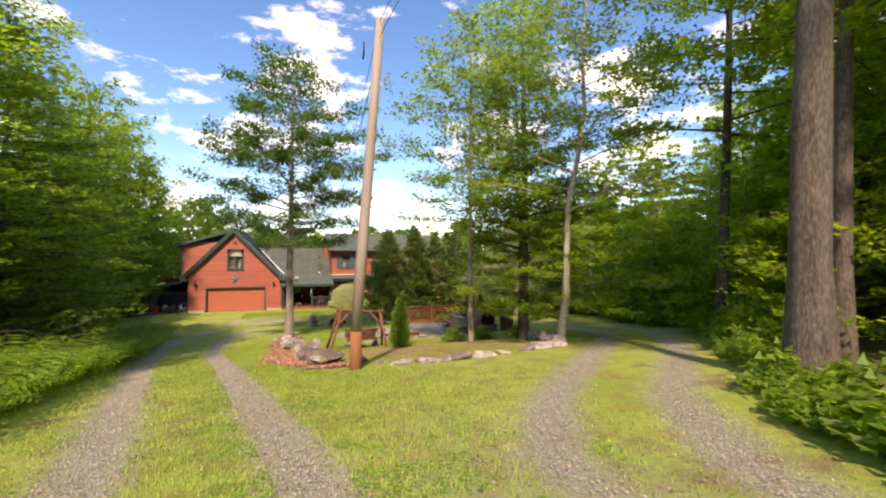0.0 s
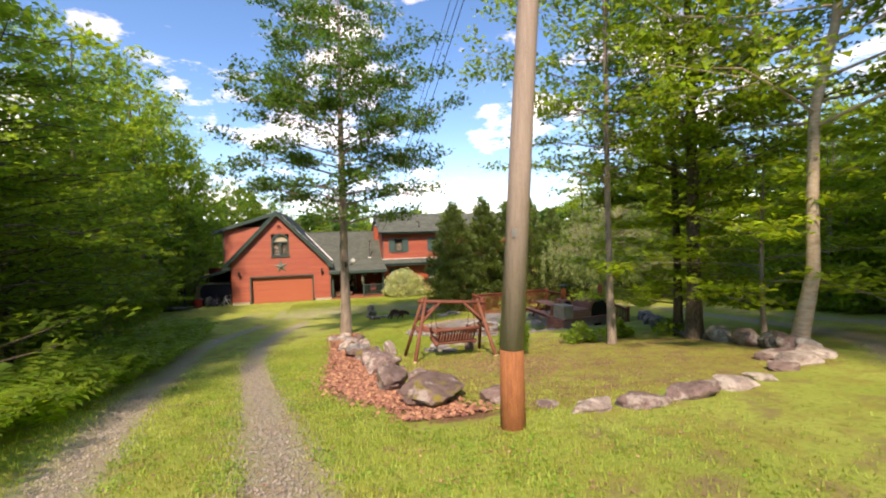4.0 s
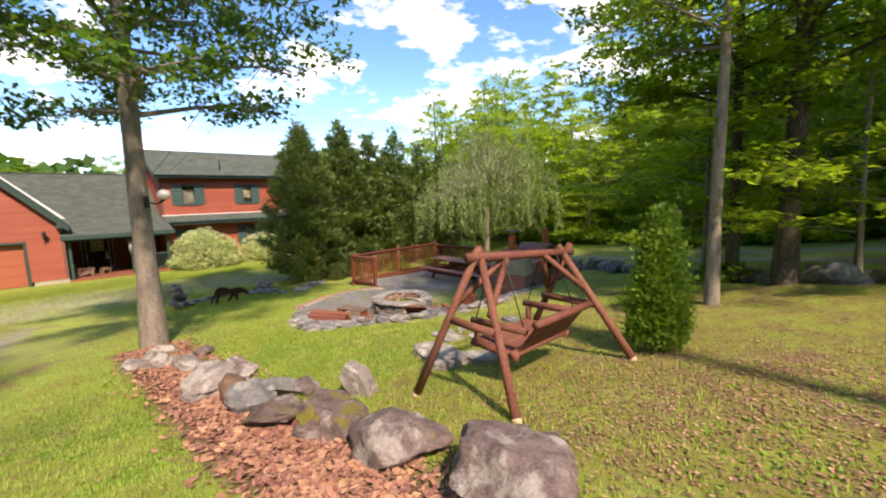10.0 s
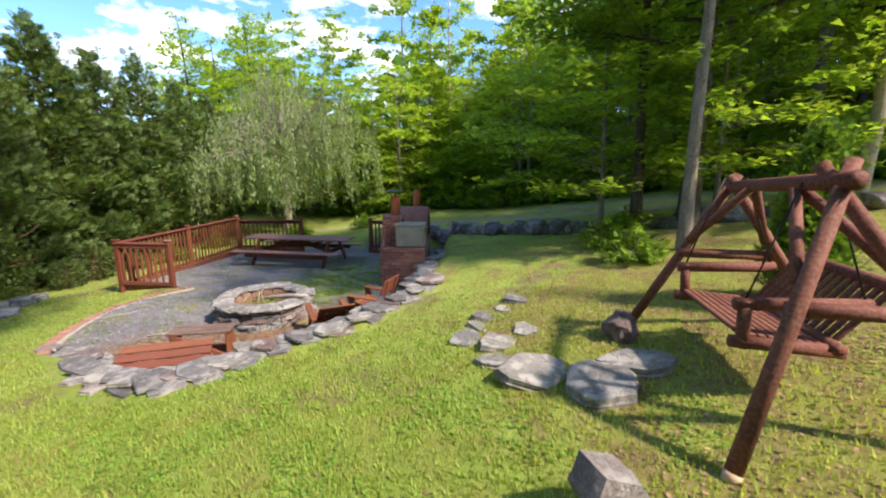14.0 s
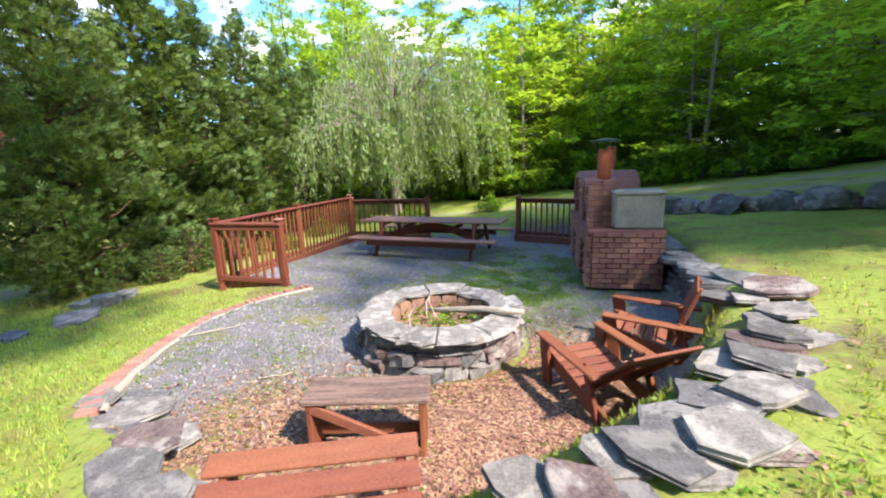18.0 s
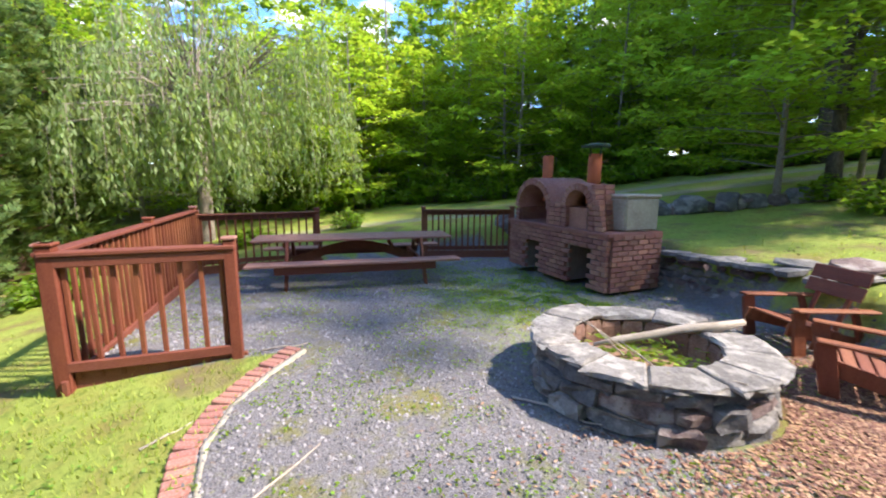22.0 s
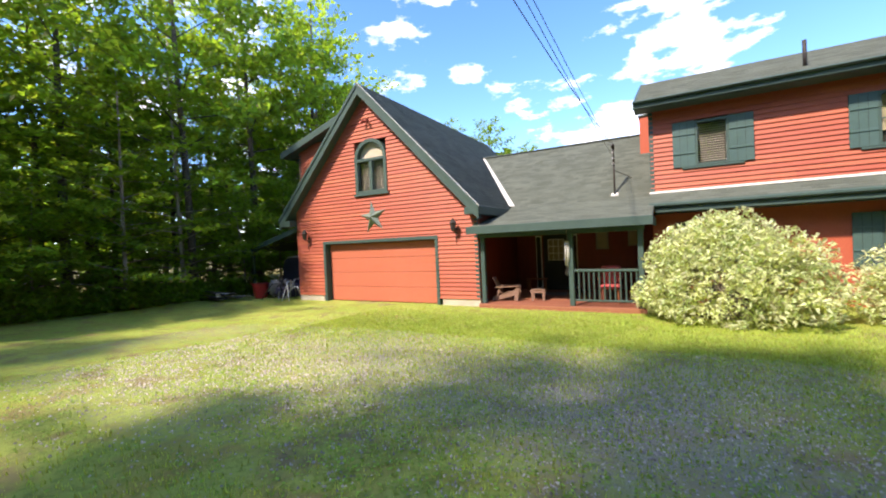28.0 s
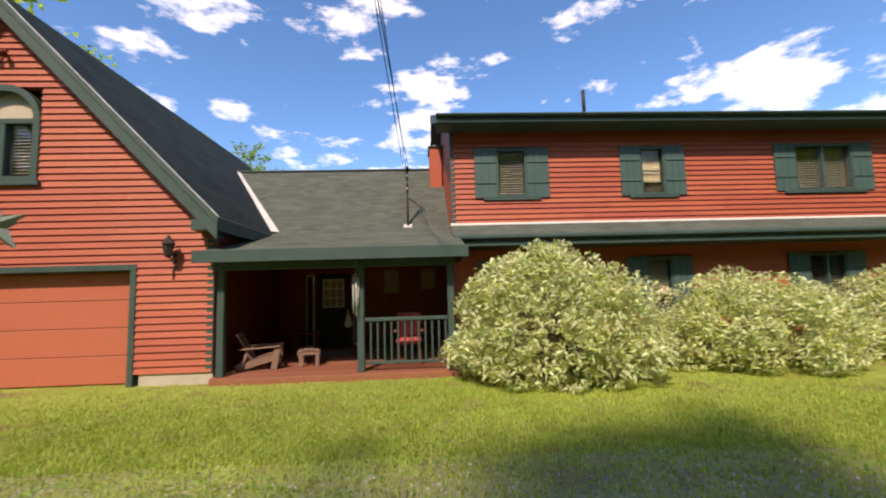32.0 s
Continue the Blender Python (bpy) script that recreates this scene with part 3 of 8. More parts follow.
def build_ground():
    xs, ys = axis(-10, 15, 0.16, 140), axis(-3, 42, 0.16, 140)
    gx, gy = np.meshgrid(xs, ys)
    x, y = gx.ravel(), gy.ravel()
    z = height(x, y)
    rnd = np.random.RandomState(3)
    z = z + rnd.uniform(-0.008, 0.008, len(z))
    rut = np.minimum.reduce([seg_dist(x, y, r) for r in (RUT_A, RUT_B, RUT_C, RUT_D)])
    z = z - 0.035 * np.exp(-(rut / 0.35) ** 2)
    nx, ny = len(xs), len(ys)
    i = np.arange((ny - 1) * nx).reshape(ny - 1, nx)[:, :-1].ravel()
    faces = np.stack([i, i + 1, i + nx + 1, i + nx], 1)
    me = np_mesh("ground", np.stack([x, y, z], 1), faces, M_ground, True)
    wob = np.array([noise.noise(Vector((a * 0.35, b * 0.35, 1.3))) for a, b in zip(x, y)]) if len(x) < 120000 else 0
    gravel = np.exp(-(rut / 0.50) ** 2) * 0.63 * (1 - smooth01((x - 15) / 4)) * (1 - smooth01((y - 29) / 4))
    fork = np.exp(-((x - 1.9) / 1.7) ** 2 - ((y - 1.0) / 5.0) ** 2) * 0.46
    court = np.exp(-(((x - 1.2) / 7.2) ** 4 + ((y - 34.8 + 0.02 * x) / 2.6) ** 4)) * 0.42
    patch = np.exp(-(((x + 2.4) / 2.2) ** 2 + ((y - 26.5) / 3.5) ** 2)) * 0.26
    gravel = np.maximum.reduce([gravel, fork, court + wob * 0.42 * (court > 0.1), patch])
    inn, edge = inside(x, y, PATIO), seg_dist(x, y, PATIO + PATIO[:1])
    greener = np.exp(-(((x - 8.2) / 2.2) ** 2 + ((y - 22.2) / 1.2) ** 2)) * 0.46
    slate = np.where(inn, 0.62 - greener, 0)
    litter = np.maximum(np.exp(-(((x - 4.3) / 1.3) ** 2 + ((y - 21.3) / 1.0) ** 2)), 0.8 * np.exp(-(((x - 3.5) / 0.8) ** 2 + ((y - 22.8) / 0.9) ** 2)))
    slate = slate - 0.5 * litter * inn
    bed = np.exp(-((x + 0.25 - 0.035 * (15 - y) - 1.2 * np.clip((13 - y) / 3, 0, 1)) / 0.52) ** 4) * (y > 10.2) * (y < 23.6)
    beds = np.maximum.reduce([bed * 0.75, litter * 0.85 * inn, 0.33 * np.exp(-(((x - 2.2) / 1.5) ** 2 + ((y - 15.8) / 1.0) ** 2)), 0.3 * np.exp(-((seg_dist(x, y, [(6.6, 15), (8.4, 14.6), (8.4, 11.7)])) / 0.8) ** 2), 0.3 * np.exp(-((x - 5.6) ** 2 + (y - 28.4) ** 2) / 0.9), 0.55 * np.exp(-(seg_dist(x, y, [(6.2, 30.9), (16, 31.6)]) / 0.9) ** 2)])
    isl = inside(x, y, [(1.2, 10.2), (7.6, 10.4), (8.6, 12.5), (8.6, 15), (4, 18.6), (0.6, 17.6)])
    mossy = np.where(isl, 0.62, 0) + 0.5 * np.exp(-(((x - 6.6) / 1.4) ** 2 + ((y - 28) / 0.8) ** 2))
    woods = np.maximum(smooth01((-6.2 - x + 0.16 * (16 - y)) / 1.5) * (y < 33), smooth01((x - 9.0 - 0.95 * np.minimum(y - 6.0, 10) - 0.12 * (y - 16) * (y > 16)) / 2) * (y < 60))
    woods = np.maximum(woods, smooth01((y - 60) / 5))
    woods = np.maximum(woods, smooth01((-13.5 - x) / 1.5))
    woods = np.where(rut < 1.6, 0, woods)
    for key, val in (("gravel", gravel), ("slate", slate), ("earth", beds), ("moss", mossy), ("forest", woods * 0.8)):
        at = me.attributes.new(key, "FLOAT", "POINT")
        at.data.foreach_set("value", np.asarray(val, np.float32))
    return tagged(new("ground", me), "mown yard of yellow-green grass with gravel wheel tracks", "ground", kind="structure")


build_ground()



def world_of(ob):
    m = Matrix.Identity(4)
    while ob:
        m = ob.matrix_parent_inverse @ ob.matrix_basis @ m if ob.parent else ob.matrix_basis @ m
        ob = ob.parent
    return m


def keep(ob, parent):
    """Parent ob without moving it."""
    ob.parent = parent
    ob.matrix_parent_inverse = world_of(parent).inverted()
    return ob


def wpart(name, bm, material, parent, label="", smooth=False):
    return keep(part(name, bm, material, None, label, smooth), parent)


def wblock(name, lo, hi, material, parent, bevel=0.006, label=""):
    """A block between two corners, in the place's own metres."""
    lo, hi = Vector(lo), Vector(hi)
    size = hi - lo
    return keep(block(name, [abs(s) for s in size], (lo + hi) / 2, material, None, (0, 0, 0), bevel, label), parent)


# ---- house ----
house = thing("house", "red clapboard house with attached garage, porch and green roofs", "house", (-3.0, 41.4, -4.16))


def spans(xl, xr, z, holes):
    out, cuts = [], sorted((a, b) for a, b, c, d in holes if c < z < d)
    at = xl
    for a, b in cuts:
        if a > at:
            out.append((at, min(a, xr)))
        at = max(at, b)
    if at < xr:
        out.append((at, xr))
    return [(a, b) for a, b in out if b - a > 0.02]


def lap_wall(name, z0, z1, yf, ends, holes, material, step=0.128, label=""):
    """A wall facing -y: a thick core with openings through it, and lapped boards each of its own."""
    core = bmesh.new()
    n = int(math.ceil((z1 - z0) / step))
    todo = []
    for k in range(n):
        za, zb = z0 + k * step, min(z0 + (k + 1) * step, z1)
        xl, xr = ends((za + zb) / 2)
        if xr - xl < 0.05:
            continue
        for a, b in spans(xl, xr, (za + zb) / 2, holes):
            box(core, (b - a, 0.14, zb - za), ((a + b) / 2, yf + 0.09, (za + zb) / 2))
            todo.append((a, b, za, zb))
    wall = wpart(name, core, M_redwall, house, label)
    for a, b, za, zb in todo:
        while b - a > 0.01:
            e = min(b, a + random.uniform(2.4, 4.2))
            if b - e < 0.5:
                e = b
            bm = bmesh.new()
            pts = [(yf + 0.018, za - 0.012), (yf - 0.042, za - 0.014), (yf - 0.002, zb + 0.004), (yf + 0.018, zb + 0.004)]
            v = [bm.verts.new((x, y, z)) for x in (a, e - 0.003) for y, z in pts]
            for q in ((0, 1, 2, 3), (7, 6, 5, 4), (0, 4, 5, 1), (1, 5, 6, 2), (2, 6, 7, 3), (3, 7, 4, 0)):
                bm.faces.new([v[i] for i in q])
            wpart("board", bm, material, wall)
            a = e
    return wall


GX, GA = -5.1, 3.12          # garage ridge line: x and wall height


def gable_ends(z):
    half = (3.28 - 0.10 - z) / 1.06
    return max(-8.65, GX - half), min(-1.05, GX + half)


ARCH = (-5.62, -4.26, -0.40, 1.40)
lap_wall("garage_front_wall", -3.93, GA, 41.4, gable_ends, [(-7.30, -2.44, -5, -1.98), ARCH], M_siding, label="red clapboard gable wall of the garage")
lap_wall("dormer_wall", -1.4, 2.05, 42.3, lambda z: (-9.35, GX - 0.2 - max(0, (z - 1.75) * 2.4) if z > 1.75 else GX), [], M_siding, label="red clapboard cheek of the dormer")
# plain sides
for nm, lo, hi, mt in (
    # Red with porch shade in it, unlike the other garage walls.
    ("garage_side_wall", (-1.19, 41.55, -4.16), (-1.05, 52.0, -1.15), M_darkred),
    ("garage_left_wall", (-8.65, 41.55, -4.16), (-8.51, 52.0, -0.6), M_redwall),
    ("dormer_side_wall", (-9.35, 42.45, -1.3), (-9.21, 51.5, 1.9), M_redwall),
    ("garage_back_wall", (-8.6, 51.9, -4.16), (-1.1, 52.0, 0.0), M_redwall),
    ("foundation", (-8.66, 41.392, -4.3), (-7.40, 41.56, -3.935), M_concrete),
    ("foundation", (-2.34, 41.392, -4.3), (-1.04, 41.56, -3.935), M_concrete),
):
    wblock(nm, lo, hi, mt, house)


def slab(name, quad, thick, material, label=""):
    """A thin panel on four corners, thickened downwards."""
    bm = bmesh.new()
    q = [Vector(p) for p in quad]
    nrm = (q[1] - q[0]).cross(q[3] - q[0]).normalized()
    if nrm.z < 0:
        nrm = -nrm
    top = [bm.verts.new(p) for p in q]
    bot = [bm.verts.new(p - nrm * thick) for p in q]
    bm.faces.new(top)
    bm.faces.new(bot[::-1])
    for i in range(4):
        bm.faces.new((top[i], bot[i], bot[(i + 1) % 4], top[(i + 1) % 4]))
    bmesh.ops.recalc_face_normals(bm, faces=bm.faces)
    return wpart(name, bm, material, house, label)


def shingles(parent, e0, e1, r0, r1, rows, tab=0.32, seed=1):
    """Lapped shingle courses from the eave line e0-e1 to the ridge line r0-r1, one joined mesh of tabs."""
    e0, e1, r0, r1 = (Vector(p) for p in (e0, e1, r0, r1))
    nrm = (e1 - e0).cross(r0 - e0).normalized()
    if nrm.z < 0:
        nrm = -nrm
    rnd = random.Random(seed)
    vs, fs = [], []
    for k in range(rows):
        f0, f1 = k / rows, min(1, (k + 1.12) / rows)
        a, b = e0.lerp(r0, f0), e1.lerp(r1, f0)
        c, d = e0.lerp(r0, f1), e1.lerp(r1, f1)
        n = max(1, int((b - a).length / tab))
        cuts = [0] + [min(0.999, max(0.001, (i + 0.5 * (k % 2) + rnd.uniform(-0.1, 0.1)) / n)) for i in range(1, n)] + [1]
        for u, v in zip(cuts, cuts[1:]):
            if v - u < 1e-4:
                continue
            lift = 0.012 + rnd.uniform(-0.003, 0.003)
            i = len(vs)
            p, q, r, s = a.lerp(b, u), a.lerp(b, v), c.lerp(d, v), c.lerp(d, u)
            vs += [p + nrm * lift, q + nrm * lift, r + nrm * 0.003, s + nrm * 0.003, p, q]
            fs += [(i, i + 1, i + 2, i + 3), (i + 4, i + 5, i + 1, i)]
    me = np_mesh("shingles", np.array(vs), np.array(fs), M_roof)
    ob = tagged(new("shingles", me), "weathered grey-green asphalt shingle courses", kind="stuff")
    keep(ob, parent)


FRONT, BACK = 41.08, 52.3
g_right = slab("garage_roof_right", [(-0.85, FRONT, -1.20), (-0.85, BACK, -1.20), (GX, BACK, 3.30), (GX, FRONT, 3.30)], 0.12, M_roof, "steep green-grey shingle roof")
shingles(g_right, (-0.85, FRONT, -1.20), (-0.85, BACK, -1.20), (GX, FRONT, 3.30), (GX, BACK, 3.30), 44)
slab("garage_roof_left", [(-9.2, FRONT, -1.06), (-9.2, 42.25, -1.06), (GX, 42.25, 3.30), (GX, FRONT, 3.30)], 0.12, M_roof)
g_dorm = slab("dormer_roof", [(-10.0, 41.95, 1.78), (-10.0, BACK, 1.78), (GX, BACK, 3.31), (GX, 41.95, 3.31)], 0.12, M_roof, "low green-grey shingle roof of the dormer")
shingles(g_dorm, (-10.0, 41.95, 1.78), (-10.0, BACK, 1.78), (GX, 41.95, 3.31), (GX, BACK, 3.31), 34, seed=4)


def rake(name, p, q, depth, thick, material, y):
    """A sloping trim board in the plane of y from p to q (x, z)."""
    (x0, z0), (x1, z1) = p, q
    bm = bmesh.new()
    prism(bm, [(x0, z0), (x1, z1), (x1, z1 - depth), (x0, z0 - depth)], y, y + thick)
    return wpart(name, bm, material, house, "dark green rake board")


rake("rake_board", (GX, 3.29), (-0.84, -1.22), 0.36, 0.05, M_trim, FRONT - 0.055)
rake("rake_board", (GX, 3.29), (-9.22, -1.08), 0.36, 0.05, M_trim, FRONT - 0.055)
rake("rake_moulding", (GX, 3.32), (-0.82, -1.19), 0.12, 0.03, M_trim, FRONT - 0.09)
rake("rake_moulding", (GX, 3.32), (-9.24, -1.05), 0.12, 0.03, M_trim, FRONT - 0.09)
rake("drip_edge", (GX, 3.345), (-0.80, -1.165), 0.02, 0.04, M_flash, FRONT - 0.10)
rake("soffit", (GX, 3.0), (-0.9, -1.5), 0.03, 0.36, M_trim, FRONT)
rake("soffit", (GX, 3.0), (-9.2, -1.36), 0.03, 0.36, M_trim, FRONT)
rake("dormer_rake", (GX, 3.33), (-10.02, 1.79), 0.26, 0.05, M_trim, 41.90)
rake("dormer_soffit", (GX, 3.10), (-9.95, 1.58), 0.03, 0.4, M_trim, 41.95)
wblock("eave_fascia", (-0.87, FRONT, -1.42), (-0.82, 44.6, -1.18), M_trim, house)
wblock("eave_soffit", (-1.06, FRONT + 0.02, -1.42), (-0.86, 44.2, -1.39), M_trim, house)
wblock("rake_return", (-1.30, FRONT - 0.05, -1.40), (-0.83, FRONT + 0.3, -1.20), M_trim, house)
wblock("rake_return", (-9.22, FRONT - 0.05, -1.32), (-8.66, FRONT + 0.3, -1.10), M_trim, house)
wblock("dormer_fascia", (-10.03, 41.92, 1.58), (-9.98, 52.2, 1.80), M_trim, house)
for x in (-8.665, -1.165):
    wblock("corner_board", (x, 41.372, -3.93), (x + 0.13, 41.398, -1.45), M_trim if x > -2 else M_siding, house)
wblock("corner_board", (-9.37, 42.27, -1.2), (-9.25, 42.295, 1.7), M_trim, house)

# garage door in its deep opening
gdoor = wblock("garage_door", (-7.20, 41.62, -4.16), (-2.54, 41.66, -2.07), M_door, house, label="closed red overhead garage door")
for k in range(4):
    z = -4.14 + k * 0.51
    keep(block("door_panel", (4.64, 0.03, 0.502), (-4.87, 41.607, z + 0.255), M_door, None, (0, 0, 0), 0.008), gdoor)
for lo, hi in (((-7.32, 41.35, -4.16), (-7.21, 41.7, -1.96)), ((-2.53, 41.35, -4.16), (-2.42, 41.7, -1.96)), ((-7.21, 41.35, -2.07), (-2.53, 41.7, -1.96))):
    wblock("door_casing", lo, hi, M_trim, gdoor, label="dark green door casing")
# Added black sheet standing in for the unlit garage behind the door.
wblock("garage_dark_sheet", (-8.4, 41.7, -4.2), (-1.3, 41.74, -1.7), M_dark, house)

# arched window
R, XC, ZS = 0.62, -4.94, 0.80


def arch_outline(r, zb):
    return [(XC - r, zb), (XC + r, zb)] + [(XC + r * math.cos(a), ZS + r * math.sin(a)) for a in [math.pi * i / 16 for i in range(17)]]


outer, inner = arch_outline(0.68, -0.40), arch_outline(0.56, -0.28)
bm = bmesh.new()
k = len(outer)
vo = [[bm.verts.new((x, y, z)) for x, z in ring] for ring, y in ((outer, 41.34), (inner, 41.34), (outer, 41.5), (inner, 41.5))]
for i in range(k):
    j = (i + 1) % k
    for a, b in ((0, 1), (2, 0), (1, 3), (3, 2)):
        bm.faces.new((vo[a][i], vo[a][j], vo[b][j], vo[b][i]))
bmesh.ops.recalc_face_normals(bm, faces=bm.faces)
aw = wpart("arched_window", bm, M_trim, house, "green-framed arched window with a half-round top")
wblock("transom", (XC - 0.57, 41.35, 0.72), (XC + 0.57, 41.5, 0.82), M_trim, aw)
wblock("mullion", (XC - 0.06, 41.355, -0.29), (XC + 0.06, 41.5, 0.72), M_trim, aw)
wblock("window_sill", (XC - 0.75, 41.30, -0.46), (XC + 0.75, 41.42, -0.40), M_trim, aw)
for s in (-1, 1):
    wblock("pane", (XC + s * 0.31 - 0.25, 41.44, -0.28), (XC + s * 0.31 + 0.25, 41.448, 0.72), M_glass, aw, 0).visible_shadow = False
    for i in range(15):
        keep(block("blind_slat", (0.46, 0.03, 0.006), (XC + s * 0.31, 41.54, -0.24 + i * 0.064), M_blind, None, (35, 0, 0), 0), aw)
bm = bmesh.new()
prism(bm, [(x, z) for x, z in arch_outline(0.57, 0.80)], 41.52, 41.55)
wpart("curtain", bm, M_shade, aw, "pale fabric behind the half-round glass")
# Black sheet in place of the unlit room behind the arched glass.
wblock("window_dark_sheet", (XC - 0.7, 41.62, -0.5), (XC + 0.7, 41.64, 1.5), M_dark, aw)

# star, lanterns, flood lamp
star = thing("barn_star", "large green metal barn star hung on the garage gable", "wall star", (-4.93, 41.37, -1.22))
bm = bmesh.new()
ring = []
for i in range(10):
    a = math.pi / 2 + i * math.pi / 5 + 0.12
    r = 0.60 if i % 2 == 0 else 0.22
    ring.append(bm.verts.new((r * math.cos(a), 0, r * math.sin(a))))
tip, back = bm.verts.new((0, -0.16, 0)), bm.verts.new((0, 0.0, 0))
for i in range(10):
    bm.faces.new((ring[i], ring[(i + 1) % 10], tip))
    bm.faces.new((ring[(i + 1) % 10], ring[i], back))
bmesh.ops.recalc_face_normals(bm, faces=bm.faces)
part("star_plate", bm, mat("weathered_green_tin", (0.14, 0.19, 0.165), (0.09, 0.13, 0.115), (0.2, 0.25, 0.22), 6, 40, 0.5, 0.1, metal=0.2), star)


def lantern(x, z):
    ob = thing("wall_lantern", "black wall lantern with a hanging tail bracket", "lantern", (x, 41.385, z), group="lanterns on the garage")
    block("backplate", (0.07, 0.02, 0.26), (0, 0, -0.1), M_iron, ob)
    tube("arm", [(0, -0.01, -0.02), (0, -0.08, -0.08), (0, -0.16, -0.05)], [0.012, 0.012, 0.012], M_iron, ob, 6)
    tube("lantern_body", [(0, -0.16, -0.06), (0, -0.16, -0.03), (0, -0.16, 0.13)], [0.025, 0.05, 0.075], M_iron, ob, 6, smooth=False)
    tube("lantern_cap", [(0, -0.16, 0.13), (0, -0.16, 0.20), (0, -0.16, 0.25)], [0.09, 0.04, 0.012], M_iron, ob, 6, smooth=False)
    tube("tail", [(0, -0.03, -0.2), (0.0, -0.03, -0.36)], [0.012, 0.006], M_iron, ob, 6)
    return ob


for lx in (-8.06, -1.76):
    lantern(lx, -1.79).scale = (1.3, 1.3, 1.3)
fl = thing("flood_lamp", "small twin flood lamp under the gable peak", "lamp", (-5.0, 41.36, 2.12))
block("base", (0.12, 0.04, 0.12), (0, 0, 0), M_darkred, fl)
for s in (-1, 1):
    tube("lamp_head", [(s * 0.04, -0.03, -0.02), (s * 0.08, -0.10, -0.06), (s * 0.1, -0.17, -0.1)], [0.02, 0.045, 0.055], M_darkred, fl, 8)

# main house
lap_wall("upper_wall", -1.06, 1.42, 43.3, lambda z: (3.55, 15.6), [(4.64, 5.40, -0.42, 0.78), (8.22, 8.86, -0.42, 0.80), (12.2, 13.75, -0.38, 0.82)], M_siding, step=0.126, label="red clapboard upper wall of the house")
for a, b, c, d in ((3.55, 4.65, -4.2, -1.0), (5.40, 8.22, -4.2, -1.0), (8.86, 12.3, -4.2, -1.0), (13.3, 15.6, -4.2, -1.0), (4.65, 5.40, -4.2, -3.25), (8.22, 8.86, -4.2, -3.25), (12.3, 13.3, -4.2, -3.25), (4.65, 5.4, -1.92, -1.0), (8.22, 8.86, -1.92, -1.0), (12.3, 13.3, -1.92, -1.0)):
    wblock("lower_wall_panel", (a, 43.3, c), (b, 43.45, d), M_redwall, house, 0.003)
wblock("end_wall", (3.55, 43.46, -4.2), (3.69, 50.5, 1.5), M_redwall, house)
wblock("far_end_wall", (15.46, 43.46, -4.2), (15.6, 50.5, 1.5), M_redwall, house)
wblock("rear_wall", (3.7, 50.4, -4.2), (15.4, 50.5, 1.5), M_redwall, house)
m_roof = slab("main_roof", [(3.2, 42.72, 1.40), (15.9, 42.72, 1.40), (15.9, 47.0, 3.22), (3.2, 47.0, 3.22)], 0.12, M_roof, "long green-grey shingle roof")
shingles(m_roof, (3.2, 42.72, 1.40), (15.9, 42.72, 1.40), (3.2, 47.0, 3.22), (15.9, 47.0, 3.22), 32, seed=7)
slab("main_roof_rear", [(3.2, 47.0, 3.22), (15.9, 47.0, 3.22), (15.9, 51.0, 1.5), (3.2, 51.0, 1.5)], 0.12, M_roof)
wblock("main_fascia", (3.18, 42.68, 1.22), (15.9, 42.73, 1.41), M_trim, house)
wblock("main_gutter", (3.18, 42.57, 1.34), (15.9, 42.69, 1.41), M_trim, house, 0.03)
wblock("main_soffit", (3.2, 42.72, 1.20), (15.9, 43.3, 1.23), M_trim, house)
bm = bmesh.new()
v = [bm.verts.new(p) for p in ((3.18, 42.7, 1.20), (3.18, 42.7, 1.41), (3.18, 47.0, 3.23), (3.18, 47.0, 2.96), (3.24, 42.7, 1.20), (3.24, 42.7, 1.41), (3.24, 47.0, 3.23), (3.24, 47.0, 2.96))]
for q in ((0, 1, 2, 3), (7, 6, 5, 4), (0, 4, 5, 1), (1, 5, 6, 2), (2, 6, 7, 3), (3, 7, 4, 0)):
    bm.faces.new([v[i] for i in q])
wpart("main_rake", bm, M_trim, house)
bm = bmesh.new()
v = [bm.verts.new(p) for p in ((3.56, 43.4, -1.2), (3.56, 43.4, 1.4), (3.56, 47, 3.1), (3.56, 50.5, 1.5), (3.56, 50.5, -1.2), (3.64, 43.4, -1.2), (3.64, 43.4, 1.4), (3.64, 47, 3.1), (3.64, 50.5, 1.5), (3.64, 50.5, -1.2))]
for q in ((0, 1, 2, 3, 4), (9, 8, 7, 6, 5), (1, 6, 7, 2), (2, 7, 8, 3)):
    bm.faces.new([v[i] for i in q])
wpart("end_gable", bm, M_redwall, house)
p_roof = slab("pent_roof", [(3.5, 42.60, -1.40), (15.8, 42.60, -1.40), (15.8, 43.29, -1.08), (3.5, 43.29, -1.08)], 0.06, M_roof, "narrow shingled pent roof between the storeys")
shingles(p_roof, (3.5, 42.60, -1.40), (15.8, 42.60, -1.40), (3.5, 43.29, -1.08), (15.8, 43.29, -1.08), 5, seed=9)
wblock("pent_fascia", (3.5, 42.57, -1.66), (15.8, 42.61, -1.40), M_trim, house)
wblock("pent_gutter", (3.5, 42.47, -1.52), (15.8, 42.575, -1.41), M_trim, house, 0.03)
wblock("pent_soffit", (3.5, 42.6, -1.68), (15.8, 43.3, -1.65), M_trim, house)
wblock("wall_flashing", (3.5, 43.20, -1.10), (15.6, 43.285, -1.045), M_white, house, 0.002, "white flashing strip along the pent roof")
wblock("corner_board", (3.53, 43.265, -1.05), (3.64, 43.285, 1.22), M_trim, house)
